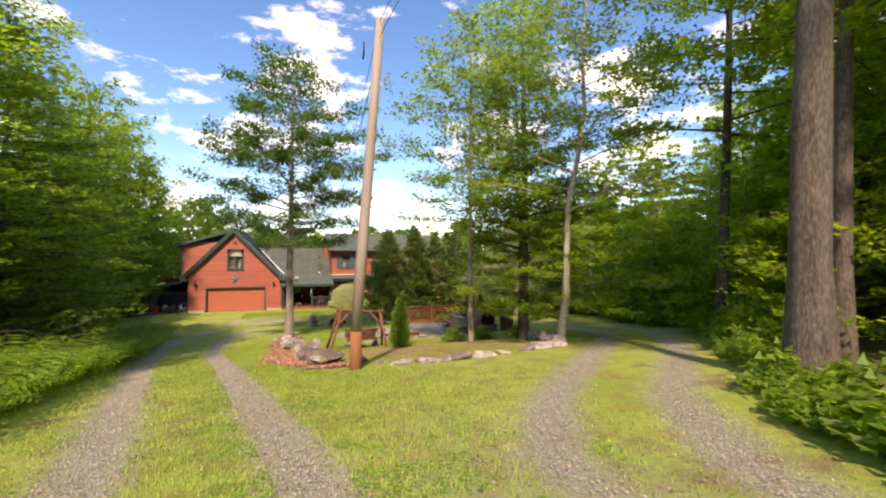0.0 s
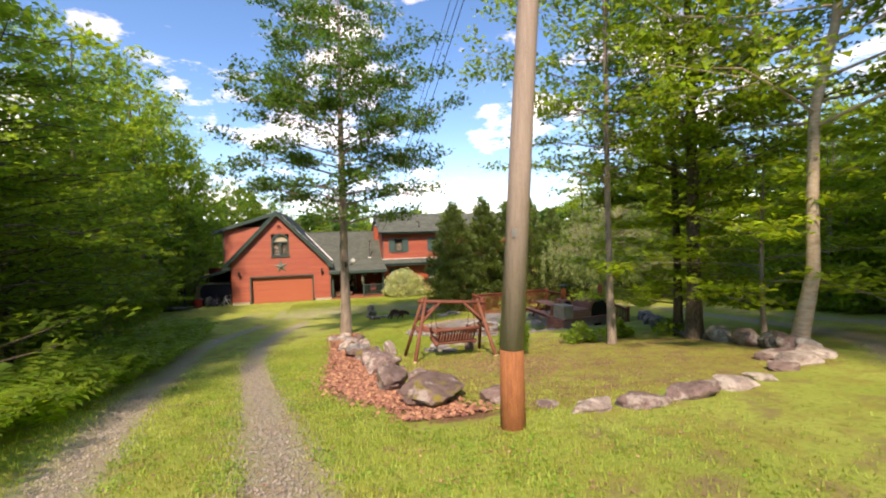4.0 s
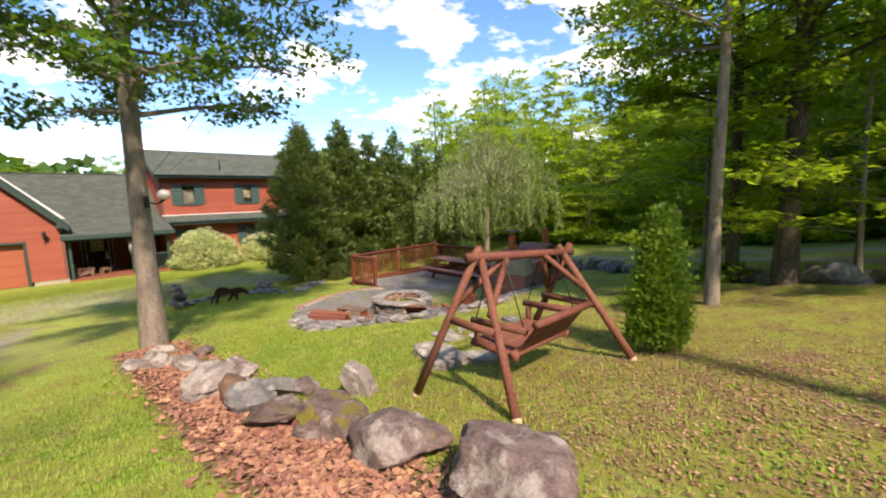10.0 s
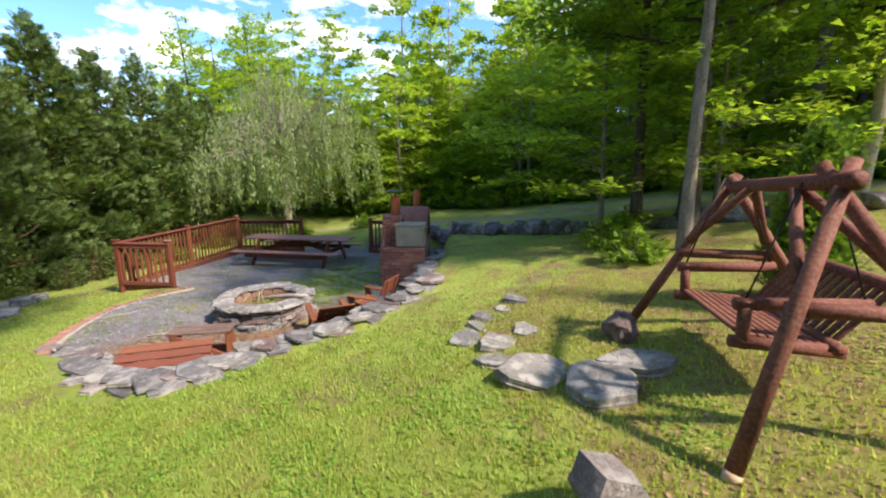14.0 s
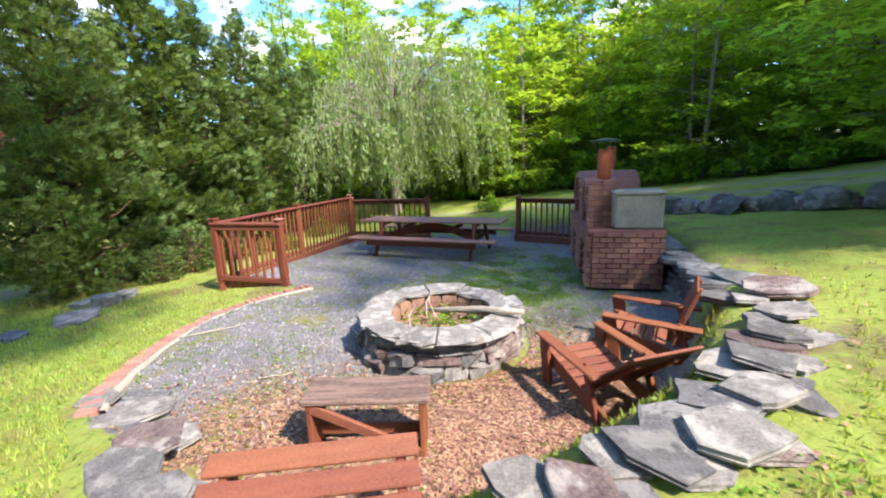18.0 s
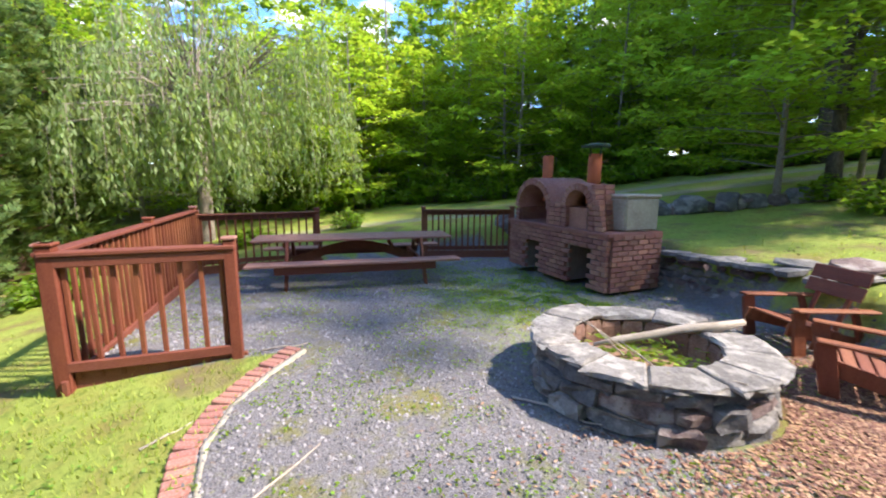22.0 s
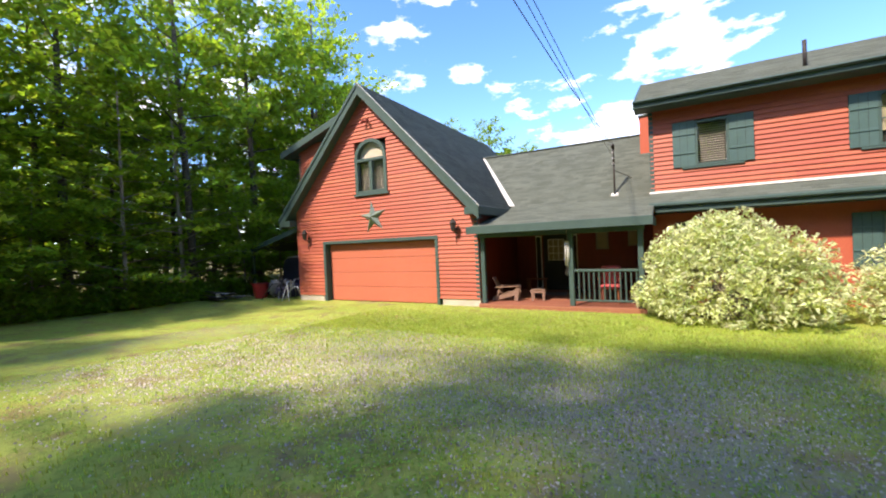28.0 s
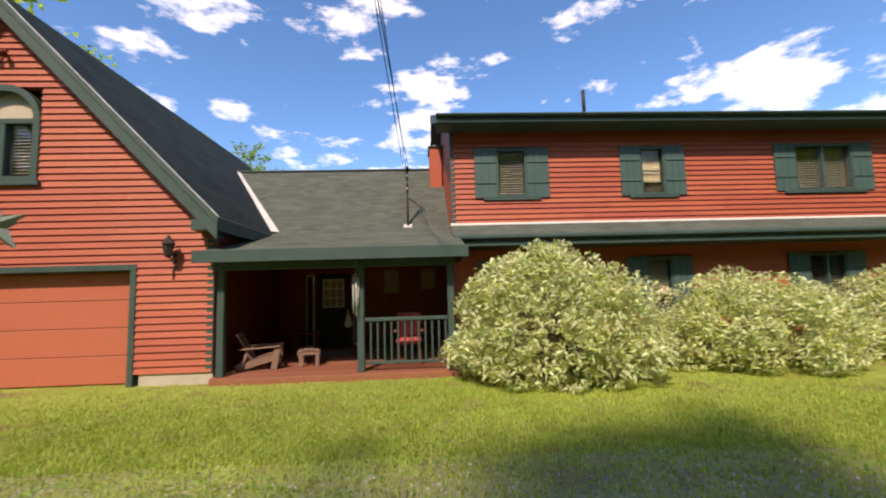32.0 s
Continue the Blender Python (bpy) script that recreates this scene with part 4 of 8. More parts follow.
chim = wblock("chimney", (3.12, 46.6, -1.0), (3.5, 47.6, 1.98), M_redwall, house, label="red boxed chimney")
wblock("chimney_cap", (3.08, 46.55, 1.98), (3.55, 47.65, 2.03), M_trim, chim)
tube_ob = tube("chimney_flue", [(3.3, 47.1, 2.03), (3.3, 47.1, 2.2)], [0.1, 0.1], M_galv, None)
keep(tube_ob, chim)
vent = tube("vent_pipe", [(7.05, 43.6, 1.75), (7.05, 43.6, 2.42)], [0.045, 0.045], M_iron, None)
keep(vent, house)


def window(xc, w, z0, z1, yf, double=False, sh=0.5, blind=True, label="green-framed window with louvred blind and plank shutters"):
    """A sash window with frame, sill, panes, blind and a shutter on each side."""
    a, b = xc - w / 2, xc + w / 2
    bm = bmesh.new()
    box(bm, (w, 0.12, 0.07), (xc, yf + 0.02, z1 - 0.035))
    box(bm, (w, 0.12, 0.06), (xc, yf + 0.02, z0 + 0.03))
    for x in (a + 0.03, b - 0.03) + ((xc,) if double else ()):
        box(bm, (0.06, 0.116, z1 - z0), (x, yf + 0.02, (z0 + z1) / 2))
    win = wpart("window", bm, M_trim, house, label)
    wblock("window_sill", (a - 0.6 * sh, yf - 0.06, z0 - 0.07), (b + 0.6 * sh, yf + 0.02, z0 - 0.012), M_trim, win)
    wblock("pane", (a + 0.06, yf + 0.05, z0 + 0.06), (b - 0.06, yf + 0.056, z1 - 0.07), M_glass, win, 0).visible_shadow = False
    if blind:
        n = int((z1 - z0) / 0.062)
        for i in range(n):
            keep(block("blind_slat", (w - 0.13, 0.03, 0.006), (xc, yf + 0.11, z0 + 0.06 + i * 0.062), M_blind, None, (35, 0, 0), 0), win)
    else:
        wblock("curtain", (a + 0.06, yf + 0.10, z0 + 0.35), (b - 0.06, yf + 0.12, z1 - 0.05), M_curtain, win)
        wblock("sash_rail", (a + 0.05, yf + 0.03, (z0 + z1) / 2 - 0.02), (b - 0.05, yf + 0.048, (z0 + z1) / 2 + 0.02), M_trim, win)
    # Added near-black sheet: the room's darkness is its colour.
    wblock("window_dark_sheet", (a - 0.05, yf + 0.2, z0 - 0.05), (b + 0.05, yf + 0.22, z1 + 0.05), M_dark, win)
    for s, x in ((-1, a - sh / 2), (1, b + sh / 2)):
        shut = keep(block("shutter", (sh, 0.03, z1 - z0 + 0.02), (x, yf - 0.035, (z0 + z1) / 2), M_shutter, None, (0, 0, 0), 0.006, "dark green plank shutter"), win)
        for k in (1, 2):
            keep(block("plank_joint", (0.006, 0.006, z1 - z0 - 0.02), (x - sh / 2 + k * sh / 3, yf - 0.050, (z0 + z1) / 2), M_dark, None, (0, 0, 0), 0), win)
        for f in (0.30, 0.72):
            keep(block("batten", (sh - 0.01, 0.022, 0.055), (x, yf - 0.061, z0 + (z1 - z0) * f), M_shutter, None, (0, 0, 0), 0.005), win)
    return win


window(5.02, 0.76, -0.43, 0.78, 43.28, sh=0.53)
window(8.54, 0.64, -0.43, 0.80, 43.28, sh=0.5, blind=False)
window(12.98, 1.55, -0.38, 0.82, 43.28, double=True, sh=0.52)
window(5.02, 0.75, -3.2, -1.95, 43.28, sh=0.53)
window(8.54, 0.64, -3.2, -1.95, 43.28, sh=0.5, blind=False)
window(12.8, 1.0, -3.2, -1.95, 43.28, double=True, sh=0.5)

# porch and the roof that joins garage and house
c_low = slab("porch_roof", [(-1.15, 40.92, -1.82), (3.62, 40.92, -1.82), (3.62, 44.2, -1.07), (-1.15, 44.2, -1.07)], 0.12, M_roof, "green-grey shingle roof over the porch")
shingles(c_low, (-1.15, 40.92, -1.82), (3.58, 40.92, -1.82), (-1.15, 44.2, -1.07), (3.58, 44.2, -1.07), 23, seed=12)
c_roof = slab("link_roof", [(-3.6, 44.2, -1.08), (3.62, 44.2, -1.08), (3.62, 47.9, 1.60), (-3.6, 47.9, 1.60)], 0.12, M_roof, "green-grey shingle roof joining garage and house")
shingles(c_roof, (-3.6, 44.2, -1.08), (3.58, 44.2, -1.08), (-3.6, 47.9, 1.60), (3.58, 47.9, 1.60), 32, seed=13)
slab("link_roof_rear", [(-4.5, 47.9, 1.60), (3.6, 47.9, 1.60), (3.6, 52, -0.6), (-4.5, 52, -0.6)], 0.12, M_roof)
slab("valley_flashing", [(-1.02, 44.18, -1.00), (-0.82, 44.18, -1.02), (-3.42, 47.85, 1.62), (-3.6, 47.85, 1.66)], 0.02, M_flash, "pale metal valley flashing")
wblock("ridge_cap", (-3.5, 47.8, 1.59), (3.55, 48.0, 1.645), M_roof, house, 0.02)
wblock("porch_fascia", (-1.2, 40.88, -2.00), (3.64, 40.93, -1.78), M_trim, house)
wblock("porch_fascia_end", (3.59, 40.93, -2.00), (3.64, 43.2, -1.78), M_trim, house)
wblock("porch_beam", (-1.04, 41.32, -2.12), (3.42, 41.46, -1.92), M_trim, house)
# Ceiling and back wall take the deeper red with porch shade in it.
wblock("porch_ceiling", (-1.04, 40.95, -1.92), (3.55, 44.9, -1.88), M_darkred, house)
porch_floor = wblock("porch_floor", (-1.0, 41.25, -4.22), (3.45, 45.0, -4.08), M_deck, house, label="red painted porch deck of boards")
for i in range(26):
    y = 41.23 + i * 0.142
    keep(block("deck_board", (4.5, 0.135, 0.03), (1.22, y + 0.07, -4.062), M_deck, None, (0, 0, 0), 0.005), porch_floor)
wblock("porch_step", (-1.0, 41.16, -4.2), (3.45, 41.22, -4.05), M_deck, house)
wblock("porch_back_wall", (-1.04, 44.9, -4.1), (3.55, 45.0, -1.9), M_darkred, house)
for x in (-0.9, 1.64, 3.33):
    post = wblock("porch_post", (x - 0.065, 41.33, -4.05), (x + 0.065, 41.46, -2.0), M_trim, house, 0.012, "square green porch post")
rail = wblock("porch_railing", (1.70, 41.36, -3.14), (3.27, 41.44, -3.07), M_trim, house, 0.01, "green baluster railing")
wblock("bottom_rail", (1.70, 41.37, -3.92), (3.27, 41.43, -3.87), M_trim, rail)
for i in range(12):
    x = 1.80 + i * 0.127
    wblock("baluster", (x, 41.385, -3.88), (x + 0.035, 41.42, -3.13), M_trim, rail, 0.004)
ent = wblock("entry_door", (-0.05, 44.86, -4.05), (0.85, 44.90, -2.10), M_dark, house, label="dark green entry door with a nine-light window")
wblock("door_window", (0.12, 44.845, -3.0), (0.68, 44.855, -2.25), M_curtain, ent, 0, "glazed upper half with curtain")
for i in range(4):
    wblock("glazing_bar", (0.12 + i * 0.18, 44.835, -3.0), (0.14 + i * 0.18, 44.845, -2.25), M_white, ent, 0)
    wblock("glazing_bar", (0.12, 44.835, -3.0 + i * 0.243), (0.68, 44.845, -2.98 + i * 0.243), M_white, ent, 0)
for x0, x1 in ((-0.32, -0.12), (0.93, 1.13)):
    sl = wblock("sidelight", (x0, 44.86, -4.0), (x1, 44.9, -2.12), M_white, ent, 0.005, "white-framed sidelight")
    # Opaque panel with the dark hall behind the glass put into its colour.
    wblock("sidelight_glass", (x0 + 0.022, 44.85, -3.97), (x1 - 0.022, 44.862, -2.15), M_dark, ent, 0)
knob = tube("door_knob", [(0.78, 44.86, -3.1), (0.78, 44.80, -3.1)], [0.03, 0.03], M_galv, None, 8)
keep(knob, ent)
for x, z, w, h in ((1.95, -2.35, 0.40, 0.62), (2.95, -2.30, 0.40, 0.55)):
    nb = thing("notice_board", "pale framed notice on the dark porch wall", "notice", (x, 44.88, z), group="notices on the porch wall")
    block("board", (w, 0.02, h), (0, 0, 0), M_blind, nb)
    block("paper", (w - 0.1, 0.006, h - 0.1), (0, -0.014, 0), M_curtain, nb, bevel=0)
mast = thing("service_mast", "grey steel service mast with insulators on the porch roof", "service mast", (2.45, 44.45, -0.92))
tube("pipe", [(0, 0, -0.3), (0, 0, 1.5)], [0.03, 0.03], M_iron, mast)
tube("weatherhead", [(0, 0, 1.48), (0, -0.05, 1.6), (0, -0.14, 1.57)], [0.04, 0.055, 0.03], M_iron, mast)
block("roof_boot", (0.22, 0.26, 0.04), (0, 0, 0.02), M_flash, mast, (28, 0, 0))
for k in range(3):
    tube("insulator", [(0, -0.03, 1.0 + k * 0.17), (0, -0.13, 1.0 + k * 0.17)], [0.03, 0.03], M_galv, mast, 8)
tube("guy_rod", [(0, 0, 0.8), (0.55, 0.9, 0.55)], [0.012, 0.012], M_iron, mast, 6)

# lean-to beside the garage
lean = thing("lean_to", "open shed-roofed lean-to with green trim and posts", "lean-to", (-10.4, 44, -4.16))
house_saved = house
house = lean
slab("lean_to_roof", [(-12.5, 41.75, -2.18), (-12.5, 48, -2.18), (-8.66, 48, -1.22), (-8.66, 41.75, -1.22)], 0.08, M_roof)
rake("lean_to_fascia", (-8.66, -1.20), (-12.52, -2.17), 0.2, 0.04, M_trim, 41.70)
for y in (42.0, 45, 47.8):
    wblock("post", (-12.26, y - 0.06, -4.2), (-12.12, y + 0.06, -2.25), M_trim, lean)
# Lean-to shade is put into the red of this screen.
wblock("back_screen", (-12.0, 47.85, -4.2), (-8.7, 47.95, -1.5), M_darkred, lean)
house = house_saved



# ---- utility pole and cables ----
pole = thing("utility_pole", "tall weathered grey wooden utility pole with red-stained foot", "utility pole", (1.37, 9.75, hz(1.37, 9.75)))
tube("shaft", [(0, 0, 0.9), (0.14, -0.03, 3), (0.32, -0.07, 5.6), (0.50, -0.1, 8.2)], [0.135, 0.125, 0.112, 0.10], M_pole, pole, 16, 0.02)
tube("foot", [(0, 0, -0.3), (0, 0, 0.3), (0, 0, 0.9)], [0.15, 0.14, 0.136], M_polebase, pole, 16, 0.02, "red-brown stained foot")
tube("bracket", [(0.1, -0.1, 7.2), (0.1, -0.22, 7.3), (0.1, -0.22, 7.55)], [0.02, 0.02, 0.015], M_iron, pole, 6)
block("tag", (0.06, 0.01, 0.1), (0.01, -0.13, 2.2), M_galv, pole)


def cable(name, p, q, sag, r=0.007):
    p, q = Vector(p), Vector(q)
    pts = [p.lerp(q, i / 24) - Vector((0, 0, sag * 4 * (i / 24) * (1 - i / 24))) for i in range(25)]
    ob = tube(name, pts, [r] * 25, M_cable, None, 5)
    return tagged(ob, "thin black overhead service cable", "cable", "overhead cables")


PT = (1.82, 9.68, 6.75)
cable("service_cable", PT, (2.4, 44.4, 0.40), 0.9)
cable("service_cable", (1.9, 9.66, 6.45), (2.45, 44.4, 0.50), 0.75)
cable("service_cable", (1.8, 9.7, 6.1), (2.5, 44.4, 0.62), 1.5, 0.008)
cable("road_cable", (1.84, 9.65, 6.9), (4.0, -40, 8.6), 0.8)
cable("road_cable", (1.82, 9.65, 6.5), (3.6, -40, 8.2), 0.9)


# ---- fence round the patio ----
def fence_panel(name, p, q, zt, label, n=None, base=True):
    """A baluster fence between two ground points with newels, rails and square balusters."""
    p, q = Vector((*p, 0)), Vector((*q, 0))
    p.z, q.z = hz(p.x, p.y), hz(q.x, q.y)
    d = q - p
    length = math.hypot(d.x, d.y)
    ang = math.degrees(math.atan2(d.y, d.x))
    z0 = min(p.z, q.z) - 0.05
    ob = thing(name, label, "fence", (p.x, p.y, z0), ang, group="red stained fence panels")
    top = zt - z0
    posts = max(1, round(length / 2.2))
    for i in range(posts + 1):
        x = length * i / posts
        block("post", (0.10, 0.10, top + 0.06), (x, 0, (top + 0.06) / 2), M_stain, ob, bevel=0.01)
        block("post_cap", (0.125, 0.125, 0.03), (x, 0, top + 0.075), M_stain if i % 2 else M_grey_wood, ob, bevel=0.01)
    block("handrail", (length + 0.1, 0.14, 0.038), (length / 2, 0, top), M_stainx, ob, bevel=0.008)
    block("top_rail", (length, 0.04, 0.085), (length / 2, 0.03, top - 0.065), M_stainx, ob)
    block("bottom_rail", (length, 0.04, 0.085), (length / 2, 0.03, 0.27), M_stainx, ob)
    if base:
        block("base_board", (length + 0.16, 0.045, 0.18), (length / 2, -0.03, 0.125), M_stainx, ob)
    n = n or int(length / 0.135)
    one = None
    for i in range(n):
        x = length * (i + 0.5) / n
        if one is None:
            one = block("baluster", (0.036, 0.036, top - 0.14), (x, -0.01, (top + 0.16) / 2), M_stain, ob, bevel=0.004)
        else:
            b = new("baluster", one.data)
            b.parent = ob
            b.matrix_basis = pose(x, -0.01, (top + 0.16) / 2, random.uniform(-0.6, 0.6), random.uniform(-0.8, 0.8), 0)
    return ob


fence_panel("fence_panel", (6.79, 25.67), (6.68, 26.93), -2.36, "short red-stained baluster fence end panel", n=8)
fence_panel("fence_panel", (6.68, 26.95), (11.26, 27.32), -2.36, "long red-stained baluster fence beside the hedge")
fence_panel("fence_panel", (11.30, 27.30), (11.68, 25.2), -2.44, "red-stained baluster fence behind the picnic table")
fence_panel("fence_panel", (12.1, 22.9), (11.75, 20.9), -2.46, "red-stained baluster fence behind the brick oven")

# ---- picnic table ----
pt = thing("picnic_table", "long red-stained wooden picnic table with attached benches", "picnic table", (10.27, 24.48, -3.52), 90)
for i in range(5):
    block("top_plank", (3.3, 0.145, 0.04), (random.uniform(-0.01, 0.01), -0.31 + i * 0.155, 0.75), M_grey_wood, pt, bevel=0.008)
for s in (-1, 1):
    for k in range(2):
        block("seat_plank", (3.3, 0.14, 0.04), (0, s * (0.74 + k * 0.15), 0.45), M_grey_wood, pt, bevel=0.008)
    for e in (-1.1, 1.1):
        block("leg", (0.05, 0.11, 0.92), (e, s * 0.56, 0.36), M_stain, pt, (s * 32, 0, 0))
    block("seat_apron", (2.5, 0.035, 0.13), (0, s * 0.86, 0.365), M_stainx, pt)
for e in (-1.1, 1.1):
    block("seat_bearer", (0.05, 1.8, 0.10), (e + 0.05, 0, 0.38), M_stain, pt)
    block("top_bearer", (0.05, 0.7, 0.09), (e + 0.05, 0, 0.68), M_stain, pt)
bm = bmesh.new()
arch = [(-1.08 + 2.16 * i / 16, 0.42 + 0.26 * math.sin(math.pi * i / 16) ** 1.2) for i in range(17)]
prism(bm, arch + [(x, z - 0.13 - 0.05 * abs(x)) for x, z in arch[::-1]], -0.02, 0.02)
part("arched_brace", bm, M_stain, pt, "curved lengthwise brace")
for k in (-0.3, 0.3):
    block("cross_tie", (0.04, 0.6, 0.08), (k * 2, 0, 0.62), M_stain, pt)

# ---- fire pit ----
pit = thing("fire_pit", "round dry-stacked grey stone fire pit with flagstone rim", "fire pit", (5.5, 22.45, -3.37))
pit.scale = (0.92, 0.92, 0.87)


def sector(name, r0, r1, a0, a1, z0, z1, material, parent, seed, rough=0.02):
    """One stone of a ring: a rough wedge between two angles."""
    rnd = random.Random(seed)
    bm = bmesh.new()
    n = 3
    grid = []
    for z in (z0, z0 + 0.25 * (z1 - z0), z0 + 0.8 * (z1 - z0), z1):
        ring = []
        inset = 0.016 if z in (z0, z1) else 0.0
        for k in range(n + 1):
            a = a0 + (a1 - a0) * k / n
            for r in (r0, r1):
                q = r + (inset if r == r0 else -inset) + rnd.uniform(-rough, rough) * (1.6 if r == r1 else 0.6)
                b = a + ((inset + 0.004) / r if k == 0 else -(inset + 0.004) / r if k == n else 0)
                ring.append(bm.verts.new((q * math.cos(b), q * math.sin(b), z + rnd.uniform(-rough, rough) * 0.35)))
        grid.append(ring)
    for lo, hi in zip(grid, grid[1:]):
        for k in range(n):
            bm.faces.new((lo[2 * k + 1], lo[2 * k + 3], hi[2 * k + 3], hi[2 * k + 1]))
            bm.faces.new((lo[2 * k + 2], lo[2 * k], hi[2 * k], hi[2 * k + 2]))
        bm.faces.new((lo[0], lo[1], hi[1], hi[0]))
        bm.faces.new((lo[2 * n + 1], lo[2 * n], hi[2 * n], hi[2 * n + 1]))
    for ring, flip in ((grid[-1], 1), (grid[0], -1)):
        for k in range(n):
            bm.faces.new((ring[2 * k], ring[2 * k + 1], ring[2 * k + 3], ring[2 * k + 2])[::flip])
    bmesh.ops.recalc_face_normals(bm, faces=bm.faces)
    return part(name, bm, material, parent)


pr = random.Random(5)
z = 0.0
for c in range(3):
    hh = (0.15, 0.13, 0.12)[c]
    a, k = c * 0.9, 0
    while a < c * 0.9 + 2 * math.pi - 0.05:
        w = pr.uniform(0.24, 0.56)
        if c * 0.9 + 2 * math.pi - a - w < 0.2:
            w = c * 0.9 + 2 * math.pi - a
        lean = pr.uniform(-0.035, 0.035)
        sector("stone", 0.66, 0.92 - 0.015 * c + lean, a, a + w, z + pr.uniform(-0.012, 0.012), z + hh + pr.uniform(-0.014, 0.008), (M_slab, M_slate, M_rock)[pr.choice((0, 0, 1, 2))], pit, 100 + c * 40 + k, 0.026)
        a, k = a + w, k + 1
    z += hh
a, k = 0.0, 0
while a < 2 * math.pi - 0.05:
    w = pr.uniform(0.30, 0.62)
    if 2 * math.pi - a - w < 0.25:
        w = 2 * math.pi - a
    tilt = pr.uniform(-0.006, 0.02)
    sector("rim_stone", 0.585 + pr.uniform(-0.025, 0.02), 0.925 + pr.uniform(-0.045, 0.04), a, a + w, z - 0.005 + tilt, z + 0.045 + tilt, M_slab, pit, 300 + k, 0.024)
    a, k = a + w, k + 1
for i in range(18):
    a = i * math.pi / 9
    sector("fire_brick", 0.575, 0.66, a, a + math.pi / 9, 0.08, z - 0.012 + pr.uniform(-0.012, 0.008), M_firebrick, pit, 340 + i, 0.006)
bm = bmesh.new()
bmesh.ops.create_grid(bm, x_segments=14, y_segments=14, size=0.62)
for v in bm.verts:
    r = v.co.xy.length
    if r > 0.62:
        v.co.xy *= 0.62 / r
    v.co.z = 0.16 + 0.06 * noise.noise(v.co * 4)
part("ash_bed", bm, M_firebrick, pit, "brown leaf litter inside", True)
drift = tube("driftwood_log", [(0, 0, 0), (0.22, 0.035, 0.04), (0.45, 0.01, 0.09), (0.7, 0.04, 0.13), (0.95, -0.01, 0.18), (1.2, 0.03, 0.21)], [0.012, 0.034, 0.04, 0.033, 0.036, 0.022], M_stick, None, 9, 0.3)
drift.matrix_basis = pose(5.75, 22.72, -3.12, 0, 0, -107)
tagged(drift, "bleached driftwood log laid across the pit", "log")
for i in range(4):
    a = random.uniform(0, 6)
    tw = tube("twig", [(0, 0, 0), (0.2, 0.06, 0.12), (0.42, 0.02, 0.16)], [0.008, 0.006, 0.004], M_stick, None, 5)
    tw.matrix_basis = pose(5.3 + 0.3 * math.cos(a), 22.4 + 0.3 * math.sin(a), -3.12, 0, 0, random.uniform(0, 360))
    tagged(tw, "thin dry twig in the fire pit", "twig", "twigs in the fire pit")


# ---- seats round the pit ----
def adirondack(at, face, wide=0.58, label="dark red-stained low Adirondack chair with slatted seat", back=50, boards=range(4), wood=M_stain, plank=M_stainx):
    """A low garden chair; face: the way it looks, degrees from +x."""
    ob = thing("adirondack_chair", label, "chair", at, face - 90, group="chairs round the fire pit")
    w = wide
    for s in (-1, 1):
        block("arm", (0.115, 0.90, 0.03), (s * (w / 2 + 0.03), -0.02, 0.50), wood, ob, (2, 0, 0), 0.01)
        block("front_leg", (0.04, 0.135, 0.50), (s * (w / 2 + 0.02), 0.33, 0.25), wood, ob, (-9, 0, 0))
        block("side_rail", (0.035, 0.98, 0.145), (s * (w / 2 - 0.03), -0.06, 0.185), wood, ob, (14, 0, 0))
        block("rear_post", (0.04, 0.07, 0.52), (s * (w / 2 - 0.0), -0.34, 0.27), wood, ob, (-20, 0, 0))
    for i in range(5):
        block("seat_slat", (w - 0.01, 0.092, 0.022), (0, 0.30 - i * 0.105, 0.345 - i * 0.024), plank, ob, (13, 0, 0), 0.006)
    ca, sa = math.cos(radians(back)), math.sin(radians(back))
    for i in boards:
        h = 0.09 + i * 0.165
        block("back_slat", (w + 0.02, 0.024, 0.155), (0, -0.20 - h * ca, 0.25 + h * sa), plank, ob, (90 - back, 0, 0), 0.006)
    for s in (-1, 1):
        block("back_stile", (0.05, 0.03, 0.68), (s * 0.17, -0.20 - 0.32 * ca - 0.028 * sa, 0.25 + 0.32 * sa - 0.028 * ca), wood, ob, (90 - back, 0, 0))
    return ob


adirondack((4.91, 20.90, hz(4.91, 20.90)), 37, back=44, boards=range(5)).scale = (0.88, 0.88, 0.82)
adirondack((5.78, 20.44, hz(5.78, 20.44)), 80, 0.6, "dark red-stained low Adirondack chair with two wide back boards", 72, (2, 3)).scale = (0.88, 0.88, 0.86)
lounge = thing("slatted_lounger", "low red-stained slatted lounger resting on the flagstones", "lounger", (2.86, 22.05, hz(2.86, 22.05) + 0.10), -62, group="chairs round the fire pit")
for i in range(-2, 5):
    block("slat", (1.02, 0.125, 0.026), (0, -0.30 + i * 0.142, 0.15 + i * 0.05), M_stainx, lounge, (19, 0, 0), 0.007)
for k in (-0.42, 0.42):
    block("stringer", (0.04, 1.08, 0.08), (k, -0.14, 0.14), M_stain, lounge, (19, 0, 0))
    block("leg", (0.05, 0.07, 0.34), (k, 0.3, 0.17), M_stain, lounge)
bench = thing("side_bench", "small weathered red bench with a diagonal brace", "bench", (3.80, 22.30, hz(3.8, 22.3)), -70)
block("top_board", (0.82, 0.31, 0.038), (0, 0, 0.41), M_bench, bench, bevel=0.01, jit=0.004)
for k in (-1, 1):
    block("end_board", (0.035, 0.29, 0.40), (k * 0.36, 0, 0.20), M_stain, bench)
block("diagonal_brace", (0.80, 0.03, 0.07), (0, -0.13, 0.2), M_stainx, bench, (0, 26, 0))
